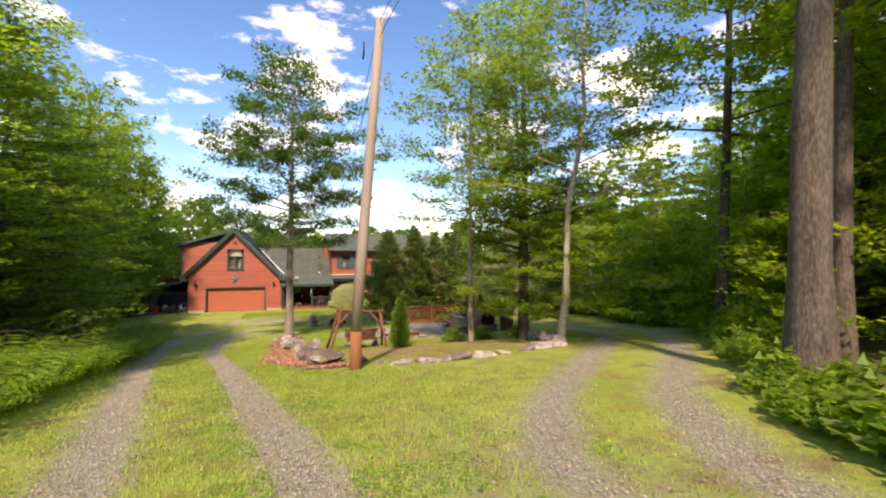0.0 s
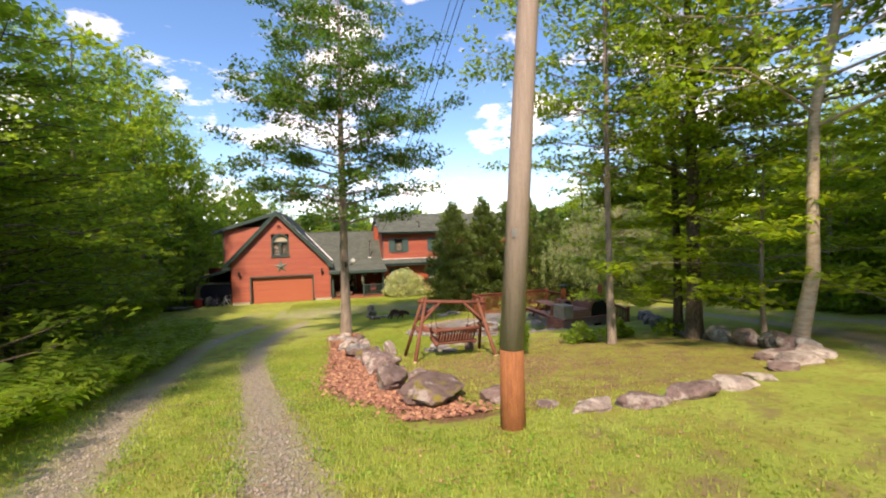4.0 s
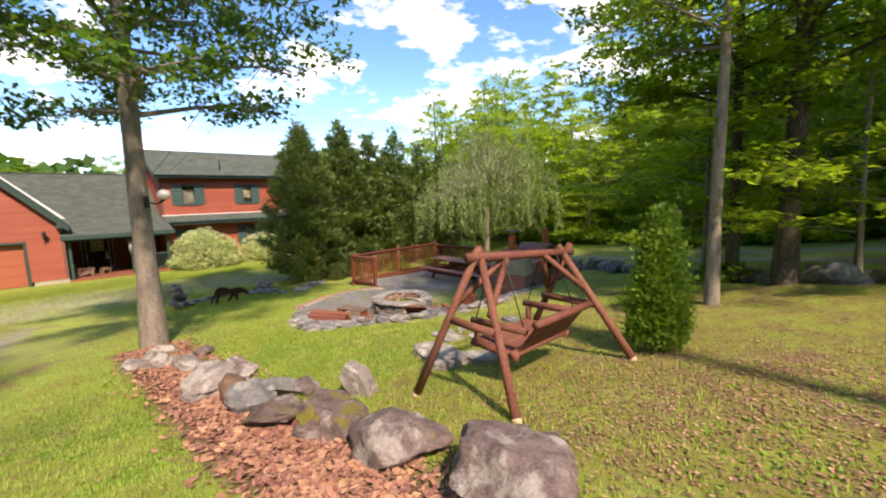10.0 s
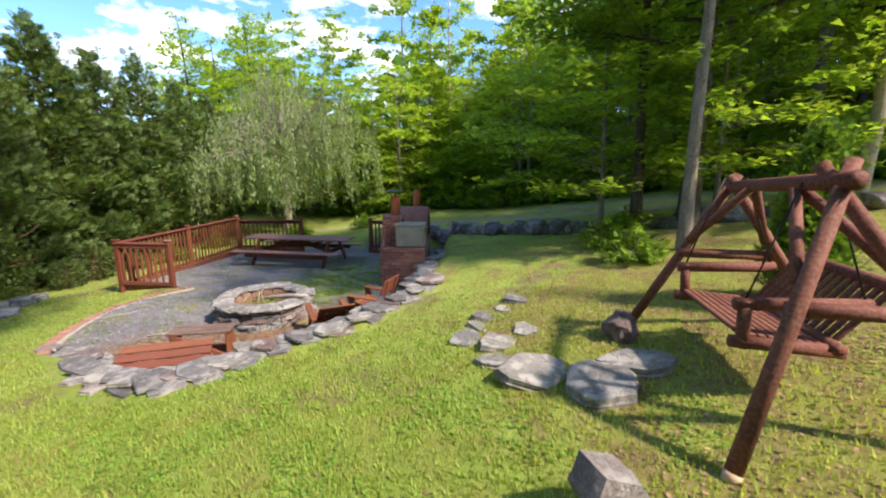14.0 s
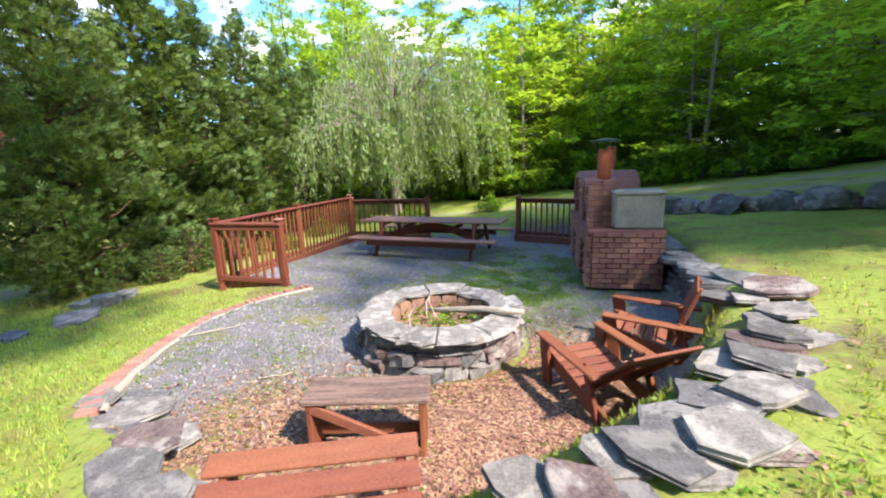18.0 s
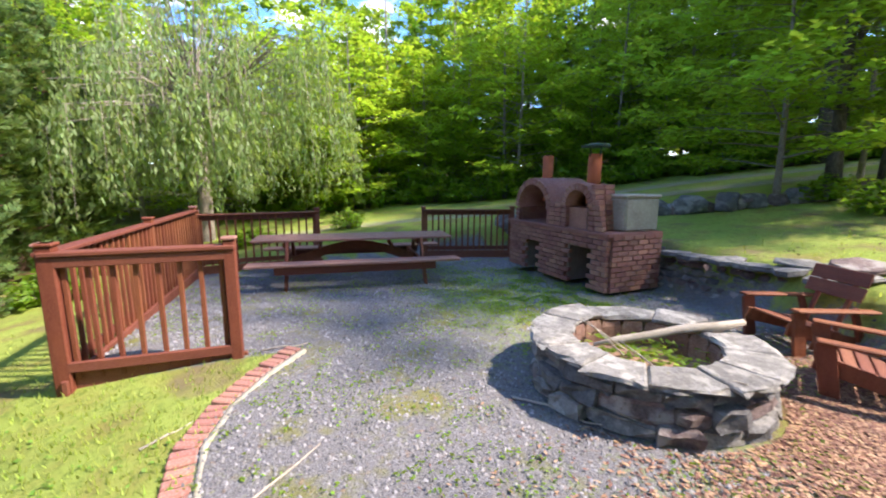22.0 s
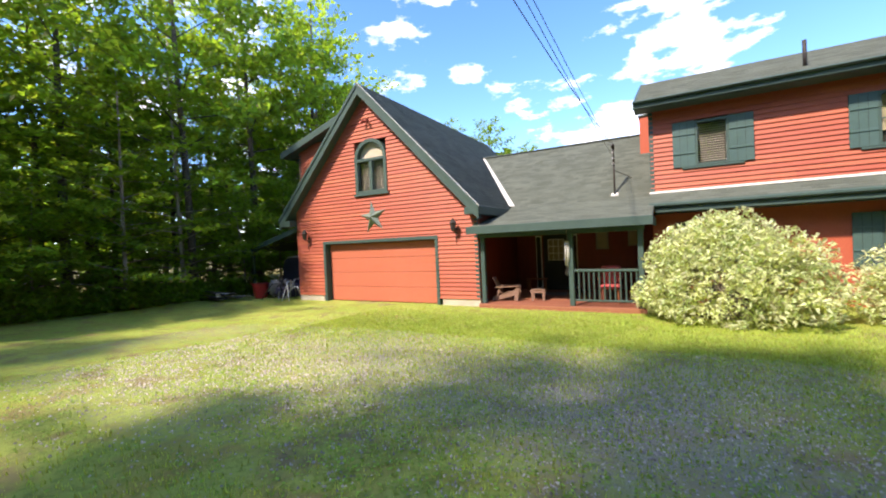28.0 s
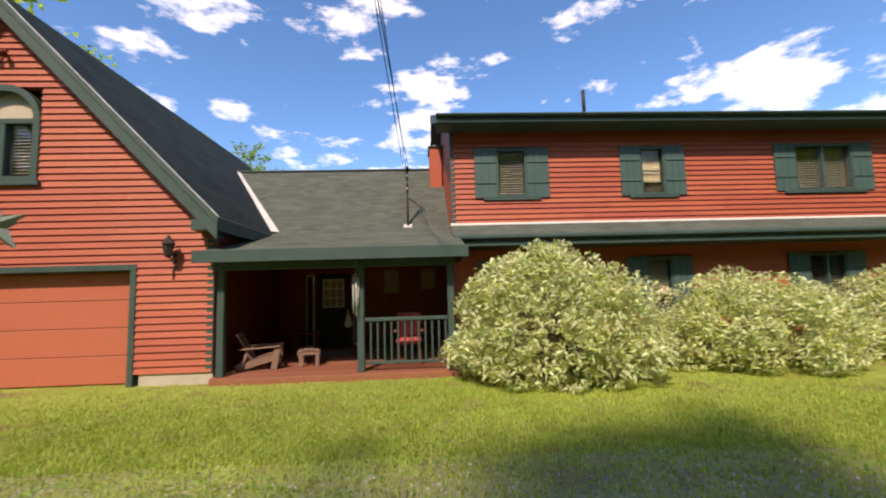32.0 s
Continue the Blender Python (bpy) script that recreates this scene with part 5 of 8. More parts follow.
block("stretcher", (0.70, 0.03, 0.08), (0, 0.05, 0.1), M_stainx, bench)

# ---- brick oven ----
oven = thing("brick_oven", "red brick outdoor oven with two arches and terracotta flues", "brick oven", (7.93, 21.06, -3.38), 9)
OL, OD, OH = 2.55, 1.0, 0.80


def brick_run(u0, u1, z0, z1, place, holes=(), bl=0.2, bh=0.066):
    """Courses of single bricks on a face; place(u, z) gives the pose."""
    row = 0
    z = z0
    while z < z1 - 0.02:
        u = u0 - (bl / 2 if row % 2 else 0)
        while u < u1:
            a, b = max(u, u0), min(u + bl - 0.012, u1)
            mid, zm = (a + b) / 2, z + bh / 2
            if b - a > 0.03 and not any(h0 < mid < h1 and h2 < zm < h3 for h0, h1, h2, h3 in holes):
                yield mid, zm, b - a
            u += bl
        z += bh + 0.010
        row += 1


HOLES = [(0.38, 0.86, 0.0, 0.58), (1.62, 2.02, 0.0, 0.55)]
BR = {}


def brick(length):
    key = round(length, 2)
    if key not in BR:
        bm = bmesh.new()
        box(bm, (key, 0.075, 0.066), bevel=0.006)
        me = bpy.data.meshes.new("brick")
        bm.to_mesh(me)
        bm.free()
        BR[key] = finish(me, M_brick)
    return BR[key]


def lay(mid, z, length, at, rot):
    ob = put("brick", brick(length), at, rot, oven)
    return ob


for mid, z, ln in brick_run(0, OL, 0, OH, None, HOLES):
    lay(mid, z, ln, (mid, 0.0 + random.uniform(-0.006, 0.006), z), (0, 0, 0))
for mid, z, ln in brick_run(0.04, OD, 0, OH, None):
    lay(mid, z, ln, (0.0 + random.uniform(-0.006, 0.006), -mid, z), (0, 0, 90))
core = bmesh.new()
for a, b, c, d in ((0.03, 0.38, 0, OH), (0.86, 1.62, 0, OH), (2.02, OL, 0, OH), (0.38, 0.86, 0.58, OH), (1.62, 2.02, 0.55, OH)):
    box(core, (b - a, OD - 0.05, d - c), ((a + b) / 2, -OD / 2, (c + d) / 2))
part("mortar_core", core, M_mortar, oven)
# Near-black backing: the shade deep in the niches put into its colour.
block("niche_back", (OL - 0.1, 0.04, OH - 0.05), (OL / 2, -OD + 0.08, OH / 2), M_dark, oven)
block("ledge", (OL + 0.08, OD + 0.06, 0.06), (OL / 2 + 0.01, -OD / 2 + 0.02, OH + 0.03), M_brick, oven, bevel=0.01, label="projecting brick ledge")


def arch_ring(xc, r, spring, y0, y1, n, depth, name):
    """Voussoirs round a half-circle opening."""
    for i in range(n):
        a = math.pi * (i + 0.5) / n
        rr = r + 0.055
        ob = block("brick", (0.11, depth, math.pi * r / n * 0.98), (xc + rr * math.cos(a), (y0 + y1) / 2, spring + rr * math.sin(a)), M_brick, oven, (0, -math.degrees(a), 0), 0.006)


def vault(xc, r, spring, y0, y1):
    bm = bmesh.new()
    n = 18
    inn = [[bm.verts.new((xc + q * math.cos(math.pi * i / n), y, spring + q * math.sin(math.pi * i / n))) for i in range(n + 1)] for q in (r, r + 0.12) for y in (y0, y1)]
    for i in range(n):
        for a, b in ((0, 1), (2, 3), (0, 2), (1, 3)):
            bm.faces.new((inn[a][i], inn[b][i], inn[b][i + 1], inn[a][i + 1]))
    bmesh.ops.recalc_face_normals(bm, faces=bm.faces)
    part("vault", bm, M_brick, oven, "curved brick vault", True)
    bm = bmesh.new()
    prism(bm, [(xc - r, OH + 0.05)] + [(xc + r * math.cos(a), spring + r * math.sin(a)) for a in [math.pi - math.pi * i / 12 for i in range(13)]] + [(xc + r, OH + 0.05)], y1 + 0.05, y1)
    # Rear of the vault in near-black, its unlit depth put into the colour.
    part("vault_back", bm, M_dark, oven)


for xc, r, spring, y0, y1 in ((0.70, 0.25, 1.20, 0.0, -0.42), (1.90, 0.42, 1.10, -0.02, -0.98)):
    vault(xc, r, spring, y0, y1)
    arch_ring(xc, r, spring, y0 + 0.02, y0 - 0.08, 13 if r < 0.3 else 17, 0.12, "arch")
    for s in (-1, 1):
        z = OH + 0.06
        while z < spring - 0.03:
            lay(0, 0, 0, (xc + s * (r + 0.06), y0 - 0.03, z + 0.035), (0, 0, 0)).data = brick(0.12)
            z += 0.076
        block("jamb", (0.1, abs(y1 - y0) - 0.1, spring - OH - 0.05), (xc + s * (r + 0.06), (y0 + y1) / 2 - 0.03, (spring + OH) / 2 + 0.02), M_brick, oven)
for z in range(9):
    for k in range(2):
        lay(0, 0, 0, (0.30 + 0.012 * z, -0.10 - k * 0.2, OH + 0.10 + z * 0.076), (0, 0, 90)).data = brick(0.19)
    if z < 6:
        lay(0, 0, 0, (0.20 + 0.02 * z, -0.02, OH + 0.10 + z * 0.076), (0, 0, 0)).data = brick(0.15)
    if z < 5:
        for k in range(2):
            lay(0, 0, 0, (1.16 + k * 0.16, -0.03, OH + 0.10 + z * 0.076), (0, 0, 0)).data = brick(0.15)
block("fill", (1.0, 0.9, 0.36), (1.05, -0.52, OH + 0.2), M_brick, oven, label="brick infill behind the arches")
block("render_box", (0.50, 0.66, 0.50), (0.30, -0.66, OH + 0.31), M_cement, oven, bevel=0.03, label="grey rendered block")
block("render_cap", (0.54, 0.70, 0.05), (0.30, -0.66, OH + 0.575), M_cement, oven, bevel=0.015)
for x, y, z0, z1 in ((0.66, -0.26, 1.45, 2.0), (2.30, -0.62, 1.40, 2.06)):
    tube("flue", [(x, y, z0 - 0.2), (x, y, z1)], [0.105, 0.10], M_terracotta, oven, 14)
tube("flue_cap", [(0.66, -0.26, 2.10), (0.66, -0.26, 2.125), (0.66, -0.26, 2.16)], [0.22, 0.22, 0.05], M_greenmetal, oven, 14, smooth=False)
for a in range(4):
    tube("cap_strut", [(0.66 + 0.09 * math.cos(a * 1.57), -0.26 + 0.09 * math.sin(a * 1.57), 1.95), (0.66 + 0.12 * math.cos(a * 1.57), -0.26 + 0.12 * math.sin(a * 1.57), 2.1)], [0.01, 0.01], M_greenmetal, oven, 5)
# ---- log swing ----
swing = thing("log_swing", "red-stained log A-frame with a hanging slatted swing seat", "garden swing", (2.45, 16.12, -2.25))
SWZ = {"a": (1.2, 15.33), "c": (1.27, 16.72), "b": (3.34, 15.12), "d": (3.36, 16.78)}


def sl(p):
    return Vector((p[0] - 2.45, p[1] - 16.12, p[2] + 2.25))


top1, top2 = Vector((1.68, 16.17, -0.77)), Vector((3.20, 16.02, -0.87))
for key, tp in (("a", top1), ("c", top1), ("b", top2), ("d", top2)):
    x, y = SWZ[key]
    foot = Vector((x, y, hz(x, y) - 0.02))
    end = foot + (tp - foot) * 1.07
    side = Vector((0.05 if tp is top1 else -0.05, 0, 0)) * (1 if key in "ab" else -1)
    tube("leg", [sl(foot + side), sl(foot.lerp(end, 0.5) + side), sl(end + side)], [0.048, 0.045, 0.041], M_log, swing, 10, 0.05)
    tube("leg_end", [sl(foot + side), sl(foot + side + (end - foot) * 0.03)], [0.05, 0.05], M_cutlog, swing, 10, 0.04, "pale bare log foot")
bd = (top2 - top1)
tube("beam", [sl(top1 - bd * 0.1), sl(top1 + bd * 0.5), sl(top2 + bd * 0.1)], [0.052, 0.05, 0.048], M_log, swing, 10, 0.05)
for tp, f, b in ((top1, "a", "c"), (top2, "b", "d")):
    p, q = Vector((*SWZ[f], -2.2)), Vector((*SWZ[b], -2.2))
    tube("cross_log", [sl(p.lerp(tp, 0.52)), sl(q.lerp(tp, 0.52))], [0.045, 0.045], M_log, swing, 8, 0.05)
    o = 1 if tp is top1 else -1
    tube("brace", [sl(p.lerp(tp, 0.62)), sl(tp + bd * 0.3 * o)], [0.036, 0.034], M_log, swing, 8, 0.05)
    tube("brace", [sl(q.lerp(tp, 0.62)), sl(tp + bd * 0.3 * o)], [0.036, 0.034], M_log, swing, 8, 0.05)
sw = 1.04
for i in range(9):
    block("seat_slat", (sw, 0.05, 0.03), (0, -0.20 + i * 0.058 + 0.02, 0.41 + i * 0.006), M_log, swing, bevel=0.008)
for i in range(13):
    x = -sw / 2 + 0.05 + i * (sw - 0.1) / 12
    block("back_slat", (0.046, 0.026, 0.50), (x, -0.40, 0.61), M_log, swing, (36, 0, 0), 0.006)
for zz, yy in ((0.41, -0.25), (0.81, -0.55)):
    tube("back_rail", [(-sw / 2 - 0.05, yy, zz), (sw / 2 + 0.05, yy, zz)], [0.045, 0.045], M_log, swing, 8, 0.05)
for s in (-1, 1):
    x = s * (sw / 2)
    tube("arm", [(x, -0.40, 0.70), (x, 0.36, 0.67)], [0.045, 0.045], M_log, swing, 8, 0.05)
    tube("arm_post", [(x, 0.28, 0.37), (x, 0.30, 0.70)], [0.04, 0.04], M_log, swing, 8)
    tube("seat_rail", [(x, -0.30, 0.38), (x, 0.36, 0.41)], [0.045, 0.045], M_log, swing, 8)
    for yy in (-0.38, 0.3):
        tube("chain", [(x, yy, 0.70), (x * 0.98, yy * 0.25, 1.46)], [0.007, 0.007], M_iron, swing, 5)


# ---- stones ----
def boulder(x, y, sx, sy, sz, rz, seed, material=None, label="rough grey fieldstone boulder beside the driveway", sink=0.3, tilt=(0, 0), cat="boulder", group="boulders along the driveway", flat=0.0):
    me = rock_mesh("boulder", sx, sy, sz, seed, material or M_rock, flat, 4 if max(sx, sy) > 0.2 else 3)
    return put("boulder", me, (x, y, hz(x, y) + sz * (1 - sink) - 0.02), (tilt[0], tilt[1], rz), None, label, cat, group)


rr = random.Random(21)
row = [(0.84, 11.5, 0.62, 0.33, 0), (0.32, 12.5, 0.34, 0.33, 1), (0.42, 13.6, 0.36, 0.24, 0), (0.36, 14.75, 0.50, 0.34, 1), (0.27, 15.88, 0.42, 0.31, 1), (0.2, 16.8, 0.38, 0.27, 0), (-0.06, 17.55, 0.34, 0.24, 0), (-0.04, 18.15, 0.30, 0.26, 2), (0.02, 18.8, 0.26, 0.20, 1), (-0.24, 19.5, 0.46, 0.28, 3), (-0.05, 20.2, 0.30, 0.22, 3), (-0.18, 20.9, 0.28, 0.2, 3), (-0.42, 21.65, 0.28, 0.2, 3), (-0.74, 21.95, 0.24, 0.16, 3), (-0.25, 22.5, 0.28, 0.2, 3)]
for i, (x, y, s, hh, m) in enumerate(row):
    boulder(x, y, s * 1.2, s * 0.9, hh * 0.82, 97 + rr.uniform(-22, 22), 500 + i, (M_rockmoss, M_rock, M_slate, M_rockpale)[m], ("mossy purple-grey boulder in the driveway row", "angular purple-grey boulder in the driveway row", "tilted blue-grey split stone in the driveway row", "rough pale grey fieldstone boulder beside the driveway")[m], tilt=(rr.uniform(-12, 12), rr.uniform(-12, 12)))
for i, (x, y, s) in enumerate([(0.55, 18.1, 0.2), (0.62, 14.9, 0.2), (0.35, 20.2, 0.2), (0.25, 21.7, 0.2), (-0.45, 22.3, 0.18), (0.9, 13.0, 0.22), (0.3, 19.6, 0.22), (1.65, 10.9, 0.22)]):
    boulder(x, y, s * 1.2, s, s * 0.7, rr.uniform(0, 360), 540 + i, M_rock, "small grey stone wedged in the driveway row")
upright = new("standing_stone", flag_mesh("standing_stone", 0.155, 0.2, 571, M_rockpale, 8, 1.5, 0.7))
upright.matrix_basis = pose(0.80, 17.34, hz(0.78, 17.42) + 0.16, 90, -68, 118)
tagged(upright, "tilted blocky blue-grey standing stone", "standing stone", "boulders along the driveway")
split = put("split_stone", flag_mesh("split_stone", 0.27, 0.15, 572, M_slate, 7, 1.5), (0.1, 18.3, hz(0.1, 18.3) + 0.05), (38, 22, 120), None, "tilted blue-grey split slab in the driveway row", "boulder", "boulders along the driveway")
stump = thing("tree_stump", "small weathered brown stump between the boulders", "stump", (-0.1, 18.75, hz(-0.1, 18.75) - 0.03))
tube("wood", [(0, 0, 0), (0.01, 0, 0.12), (0.0, 0.01, 0.26), (0.02, 0.0, 0.30)], [0.2, 0.165, 0.15, 0.13], M_bark_cedar, stump, 12, 0.16)
for i, (x, y, s, m) in enumerate([(2.55, 9.98, 0.33, 0), (3.2, 9.85, 0.42, 1), (3.95, 9.9, 0.46, 1), (4.75, 9.98, 0.4, 0), (5.5, 10.15, 0.3, 0), (6.4, 10.45, 0.35, 1), (7.1, 10.7, 0.5, 0), (7.75, 11.0, 0.45, 0), (7.2, 11.2, 0.4, 1), (2.1, 10.3, 0.2, 1)]):
    boulder(x, y, s * 1.0, s * 0.68, s * 0.27, rr.uniform(-20, 20), 580 + i, M_rockpale if m == 0 else M_rock, "flat pale stone edging the grass island", 0.4, (rr.uniform(-6, 6), rr.uniform(-6, 6)), "stone", "stones edging the island", 0.3)
for i, (x, y, s) in enumerate([(2.45, 17.72, 0.40), (2.2, 17.22, 0.42), (2.55, 16.85, 0.36), (2.75, 18.1, 0.24), (3.3, 18.45, 0.26), (3.15, 18.1, 0.3), (3.5, 17.8, 0.22), (4.0, 18.3, 0.24), (4.65, 17.95, 0.26), (4.3, 18.1, 0.18), (3.7, 18.35, 0.2)]):
    me = flag_mesh("lawn_stone", s * 0.72, s * 0.3, 600 + i, M_slate if i in (4, 7, 8) else M_slab, rr.choice((6, 7, 8)), 1.2)
    put("lawn_stone", me, (x, y, hz(x, y) - 0.04), (rr.uniform(-9, 9), rr.uniform(-9, 9), rr.uniform(0, 180)), None, "pale flat-topped stone in the lawn", "stone", "stones in the lawn")
boulder(3.16, 16.88, 0.24, 0.18, 0.2, 40, 630, M_rock, "rough blocky stone beside the swing", 0.4, (16, 8), "stone", "stones in the lawn")
wall_line = [(8.0, 11.2), (8.5, 13.0), (8.9, 14.8), (9.8, 16.7), (10.9, 18.4), (12.0, 20.1), (12.6, 21.0)]
for i in range(38):
    f = i / 38 * (len(wall_line) - 1)
    k = int(f)
    p = Vector(wall_line[k]).lerp(Vector(wall_line[k + 1]), f - k)
    s = rr.uniform(0.19, 0.33)
    boulder(p.x + rr.uniform(-0.12, 0.12), p.y + rr.uniform(-0.12, 0.12), s * 1.35, s * 0.9, s * 0.8, rr.uniform(30, 90), 640 + i, M_rock if i % 2 else M_slate, "grey stone of the low wall under the trees", 0.3, (rr.uniform(-10, 10), rr.uniform(-10, 10)), "stone", "stones of the low wall", 0.15)

# flagstone border of the patio and the dry wall behind the chairs
border = thing("flagstone_border", "irregular blue-grey flagstones bordering the patio", "stone border", (3.6, 21.3, hz(3.6, 21.3)), kind="structure")
line = [(3.62, 24.65), (3.3, 23.85), (2.8, 23.05), (2.45, 22.5), (2.32, 22.0), (2.42, 21.55), (2.7, 21.25), (3.12, 21.02), (3.5, 20.66), (3.8, 20.3), (4.25, 20.05), (4.7, 19.82), (5.2, 19.62), (5.8, 19.5), (6.7, 19.5)]
for i in range(50):
    f = i / 50 * (len(line) - 1)
    k = int(f)
    p = Vector(line[k]).lerp(Vector(line[k + 1]), f - k)
    q = Vector(line[k + 1]) - Vector(line[k])
    nrm = Vector((-q.y, q.x)).normalized()
    p = p + nrm * ((-0.12, 0.13, 0.0)[i % 3] + rr.uniform(-0.05, 0.05))
    me = flag_mesh("flagstone", rr.uniform(0.15, 0.235), rr.uniform(0.03, 0.055), 700 + i, (M_slab, M_rock, M_slate)[(0, 2, 0, 2, 0, 1, 2)[i % 7]], rr.choice((6, 7, 8)), rr.uniform(1.0, 1.3), 0.35)
    ob = put("flagstone", me, (p.x, p.y, hz(p.x, p.y) - 0.02 + 0.03 * (i % 3)), (rr.uniform(-7, 7), rr.uniform(-7, 7), rr.uniform(0, 360)))
    keep(ob, border)
drywall = thing("dry_stone_wall", "low dry-stacked slate retaining wall behind the oven", "stone wall", (8.5, 19.8, hz(8.5, 19.8)), kind="structure")
wall_run = [(5.75, 19.92), (7.2, 19.85), (9.0, 20.05), (10.4, 20.22)]
course = 0
for (x0, y0), (x1, y1) in zip(wall_run, wall_run[1:]):
    n = int(math.hypot(x1 - x0, y1 - y0) / 0.2)
    for i in range(n):
        for c in range(6):
            f = (i + 0.5 * (c % 2) + rr.uniform(-0.12, 0.12)) / n
            x, y = x0 + (x1 - x0) * f, y0 + (y1 - y0) * f - c * 0.025
            me = rock_mesh("wall_stone", 0.125 * rr.uniform(0.8, 1.25), 0.13, 0.055, 800 + course, (M_slate, M_slab, M_rock)[course % 3], 0.6, 1)
            ob = put("wall_stone", me, (x, y, -3.36 - 0.04 * max(0, x - 6) + c * 0.092), (rr.uniform(-6, 6), rr.uniform(-6, 6), math.degrees(math.atan2(y1 - y0, x1 - x0)) + rr.uniform(-10, 10)))
            keep(ob, drywall)
            course += 1
for i in range(12):
    x = 6.0 + i * 0.4
    ob = put("cap_stone", flag_mesh("cap_stone", 0.24, 0.06, 950 + i, M_slate, 6, 1.2), (x, 19.86 + rr.uniform(-0.06, 0.06), -2.82 + rr.uniform(-0.02, 0.02) - 0.03 * max(0, x - 6)), (rr.uniform(-4, 4), rr.uniform(-4, 4), rr.uniform(0, 360)))
    keep(ob, drywall)
edging = thing("brick_edging", "curved edging of pink bricks on edge along the gravel", "brick edging", (5.4, 25.6, hz(5.4, 25.6)), kind="structure")
eb = bmesh.new()
box(eb, (0.068, 0.15, 0.10), bevel=0.008)
eb_me = bpy.data.meshes.new("edge_brick")
eb.to_mesh(eb_me)
eb.free()
finish(eb_me, M_edgebrick)
arc = [(6.78, 25.18), (6.35, 25.42), (5.9, 25.6), (5.4, 25.66), (4.9, 25.56), (4.4, 25.34), (3.9, 25.06), (3.5, 24.75), (3.3, 24.5)]
for (x0, y0), (x1, y1) in zip(arc, arc[1:]):
    ln = math.hypot(x1 - x0, y1 - y0)
    n = int(ln / 0.078)
    for i in range(n):
        f = (i + 0.5) / n
        x, y = x0 + (x1 - x0) * f, y0 + (y1 - y0) * f
        ob = put("edge_brick", eb_me, (x, y, hz(x, y) - 0.028 + rr.uniform(-0.006, 0.006)), (rr.uniform(-3, 3), rr.uniform(-3, 3), math.degrees(math.atan2(y1 - y0, x1 - x0)) + rr.uniform(-3, 3)))
        keep(ob, edging)
sv, sf = [], []
for k, (x, y) in enumerate(arc):
    x0, y0 = arc[max(0, k - 1)]
    x1, y1 = arc[min(len(arc) - 1, k + 1)]
    nx, ny = -(y1 - y0), x1 - x0
    ln = math.hypot(nx, ny)
    for off, dz in ((0.087, -0.05), (0.09, 0.022), (0.125, 0.014), (0.13, -0.05)):
        sv.append((x + nx / ln * off, y + ny / ln * off, hz(x, y) + dz))
    if k:
        sf += [(4 * k - 4 + q, 4 * k - 3 + q, 4 * k + 1 + q, 4 * k + q) for q in range(3)]
keep(new("concrete_strip", np_mesh("concrete_strip", np.array(sv), np.array(sf), M_cement)), edging)
# slabs and stones by the metal cut-out
for i, (x, y, sx, sy, sz, rz, m) in enumerate([(1.84, 29.86, 0.16, 0.13, 0.09, 20, 1), (2.19, 30.0, 0.21, 0.13, 0.08, 22, 0), (2.70, 30.2, 0.36, 0.15, 0.085, 19, 1), (3.33, 30.48, 0.37, 0.17, 0.12, 26, 1), (4.2, 30.0, 0.32, 0.17, 0.055, 25, 1), (3.78, 30.03, 0.16, 0.12, 0.06, 0, 0), (4.42, 29.45, 0.42, 0.26, 0.05, 10, 1), (5.2, 28.3, 0.48, 0.26, 0.05, 48, 0), (5.9, 28.78, 0.24, 0.2, 0.11, 10, 0), (6.3, 28.95, 0.22, 0.18, 0.08, 30, 0), (4.5, 28.4, 0.16, 0.24, 0.045, 0, 1), (3.9, 29.95, 0.2, 0.14, 0.05, 60, 0), (5.9, 29.3, 0.2, 0.2, 0.06, 0, 0)]):
    me = flag_mesh("slab", sy * 1.05, sz * 1.7, 1000 + i, M_slab if m == 0 else M_slate, 10, sx / sy * 0.9, 0.8)
    put("stone_slab", me, (x, y, hz(x, y) - 0.015), (rr.uniform(-3, 3), rr.uniform(-3, 3), rz), None, "flat split grey slab lying in the grass", "stone slab", "slabs in the grass")
ledge = thing("slab_stack", "stack of thin split grey stone slabs by the cedar", "stone stack", (4.62, 30.5, hz(4.62, 30.5)))
for i in range(5):
    put("slab", flag_mesh("slab", 0.40 - 0.02 * i, 0.065, 1030 + i, M_slab if i % 2 else M_slate, 6, 1.15), (rr.uniform(-0.04, 0.04), rr.uniform(-0.04, 0.04), -0.02 + i * 0.066), (rr.uniform(-3, 3), rr.uniform(-3, 3), rr.uniform(0, 40)), ledge)
cairn = thing("stone_pile", "dark heap of rough stacked stones on the lawn", "stone pile", (1.3, 29.2, hz(1.3, 29.2)))
for i in range(22):
    a, r = rr.uniform(0, 6.28), 0.42 * (1 - i / 26) * rr.uniform(0.5, 1)
    me = rock_mesh("stone", rr.uniform(0.14, 0.22), rr.uniform(0.12, 0.18), rr.uniform(0.09, 0.14), 1050 + i, M_slate, 0.2, 2)
    put("stone", me, (r * math.cos(a), r * math.sin(a), 0.08 + i * 0.033), (rr.uniform(-25, 25), rr.uniform(-25, 25), rr.uniform(0, 360)), cairn)

# metal animal cut-out, one plain shape
moose = thing("metal_cutout", "dark rusted steel animal silhouette standing on the lawn", "metal silhouette", (2.72, 28.76, hz(2.75, 28.76) - 0.10), -5)
bm = bmesh.new()
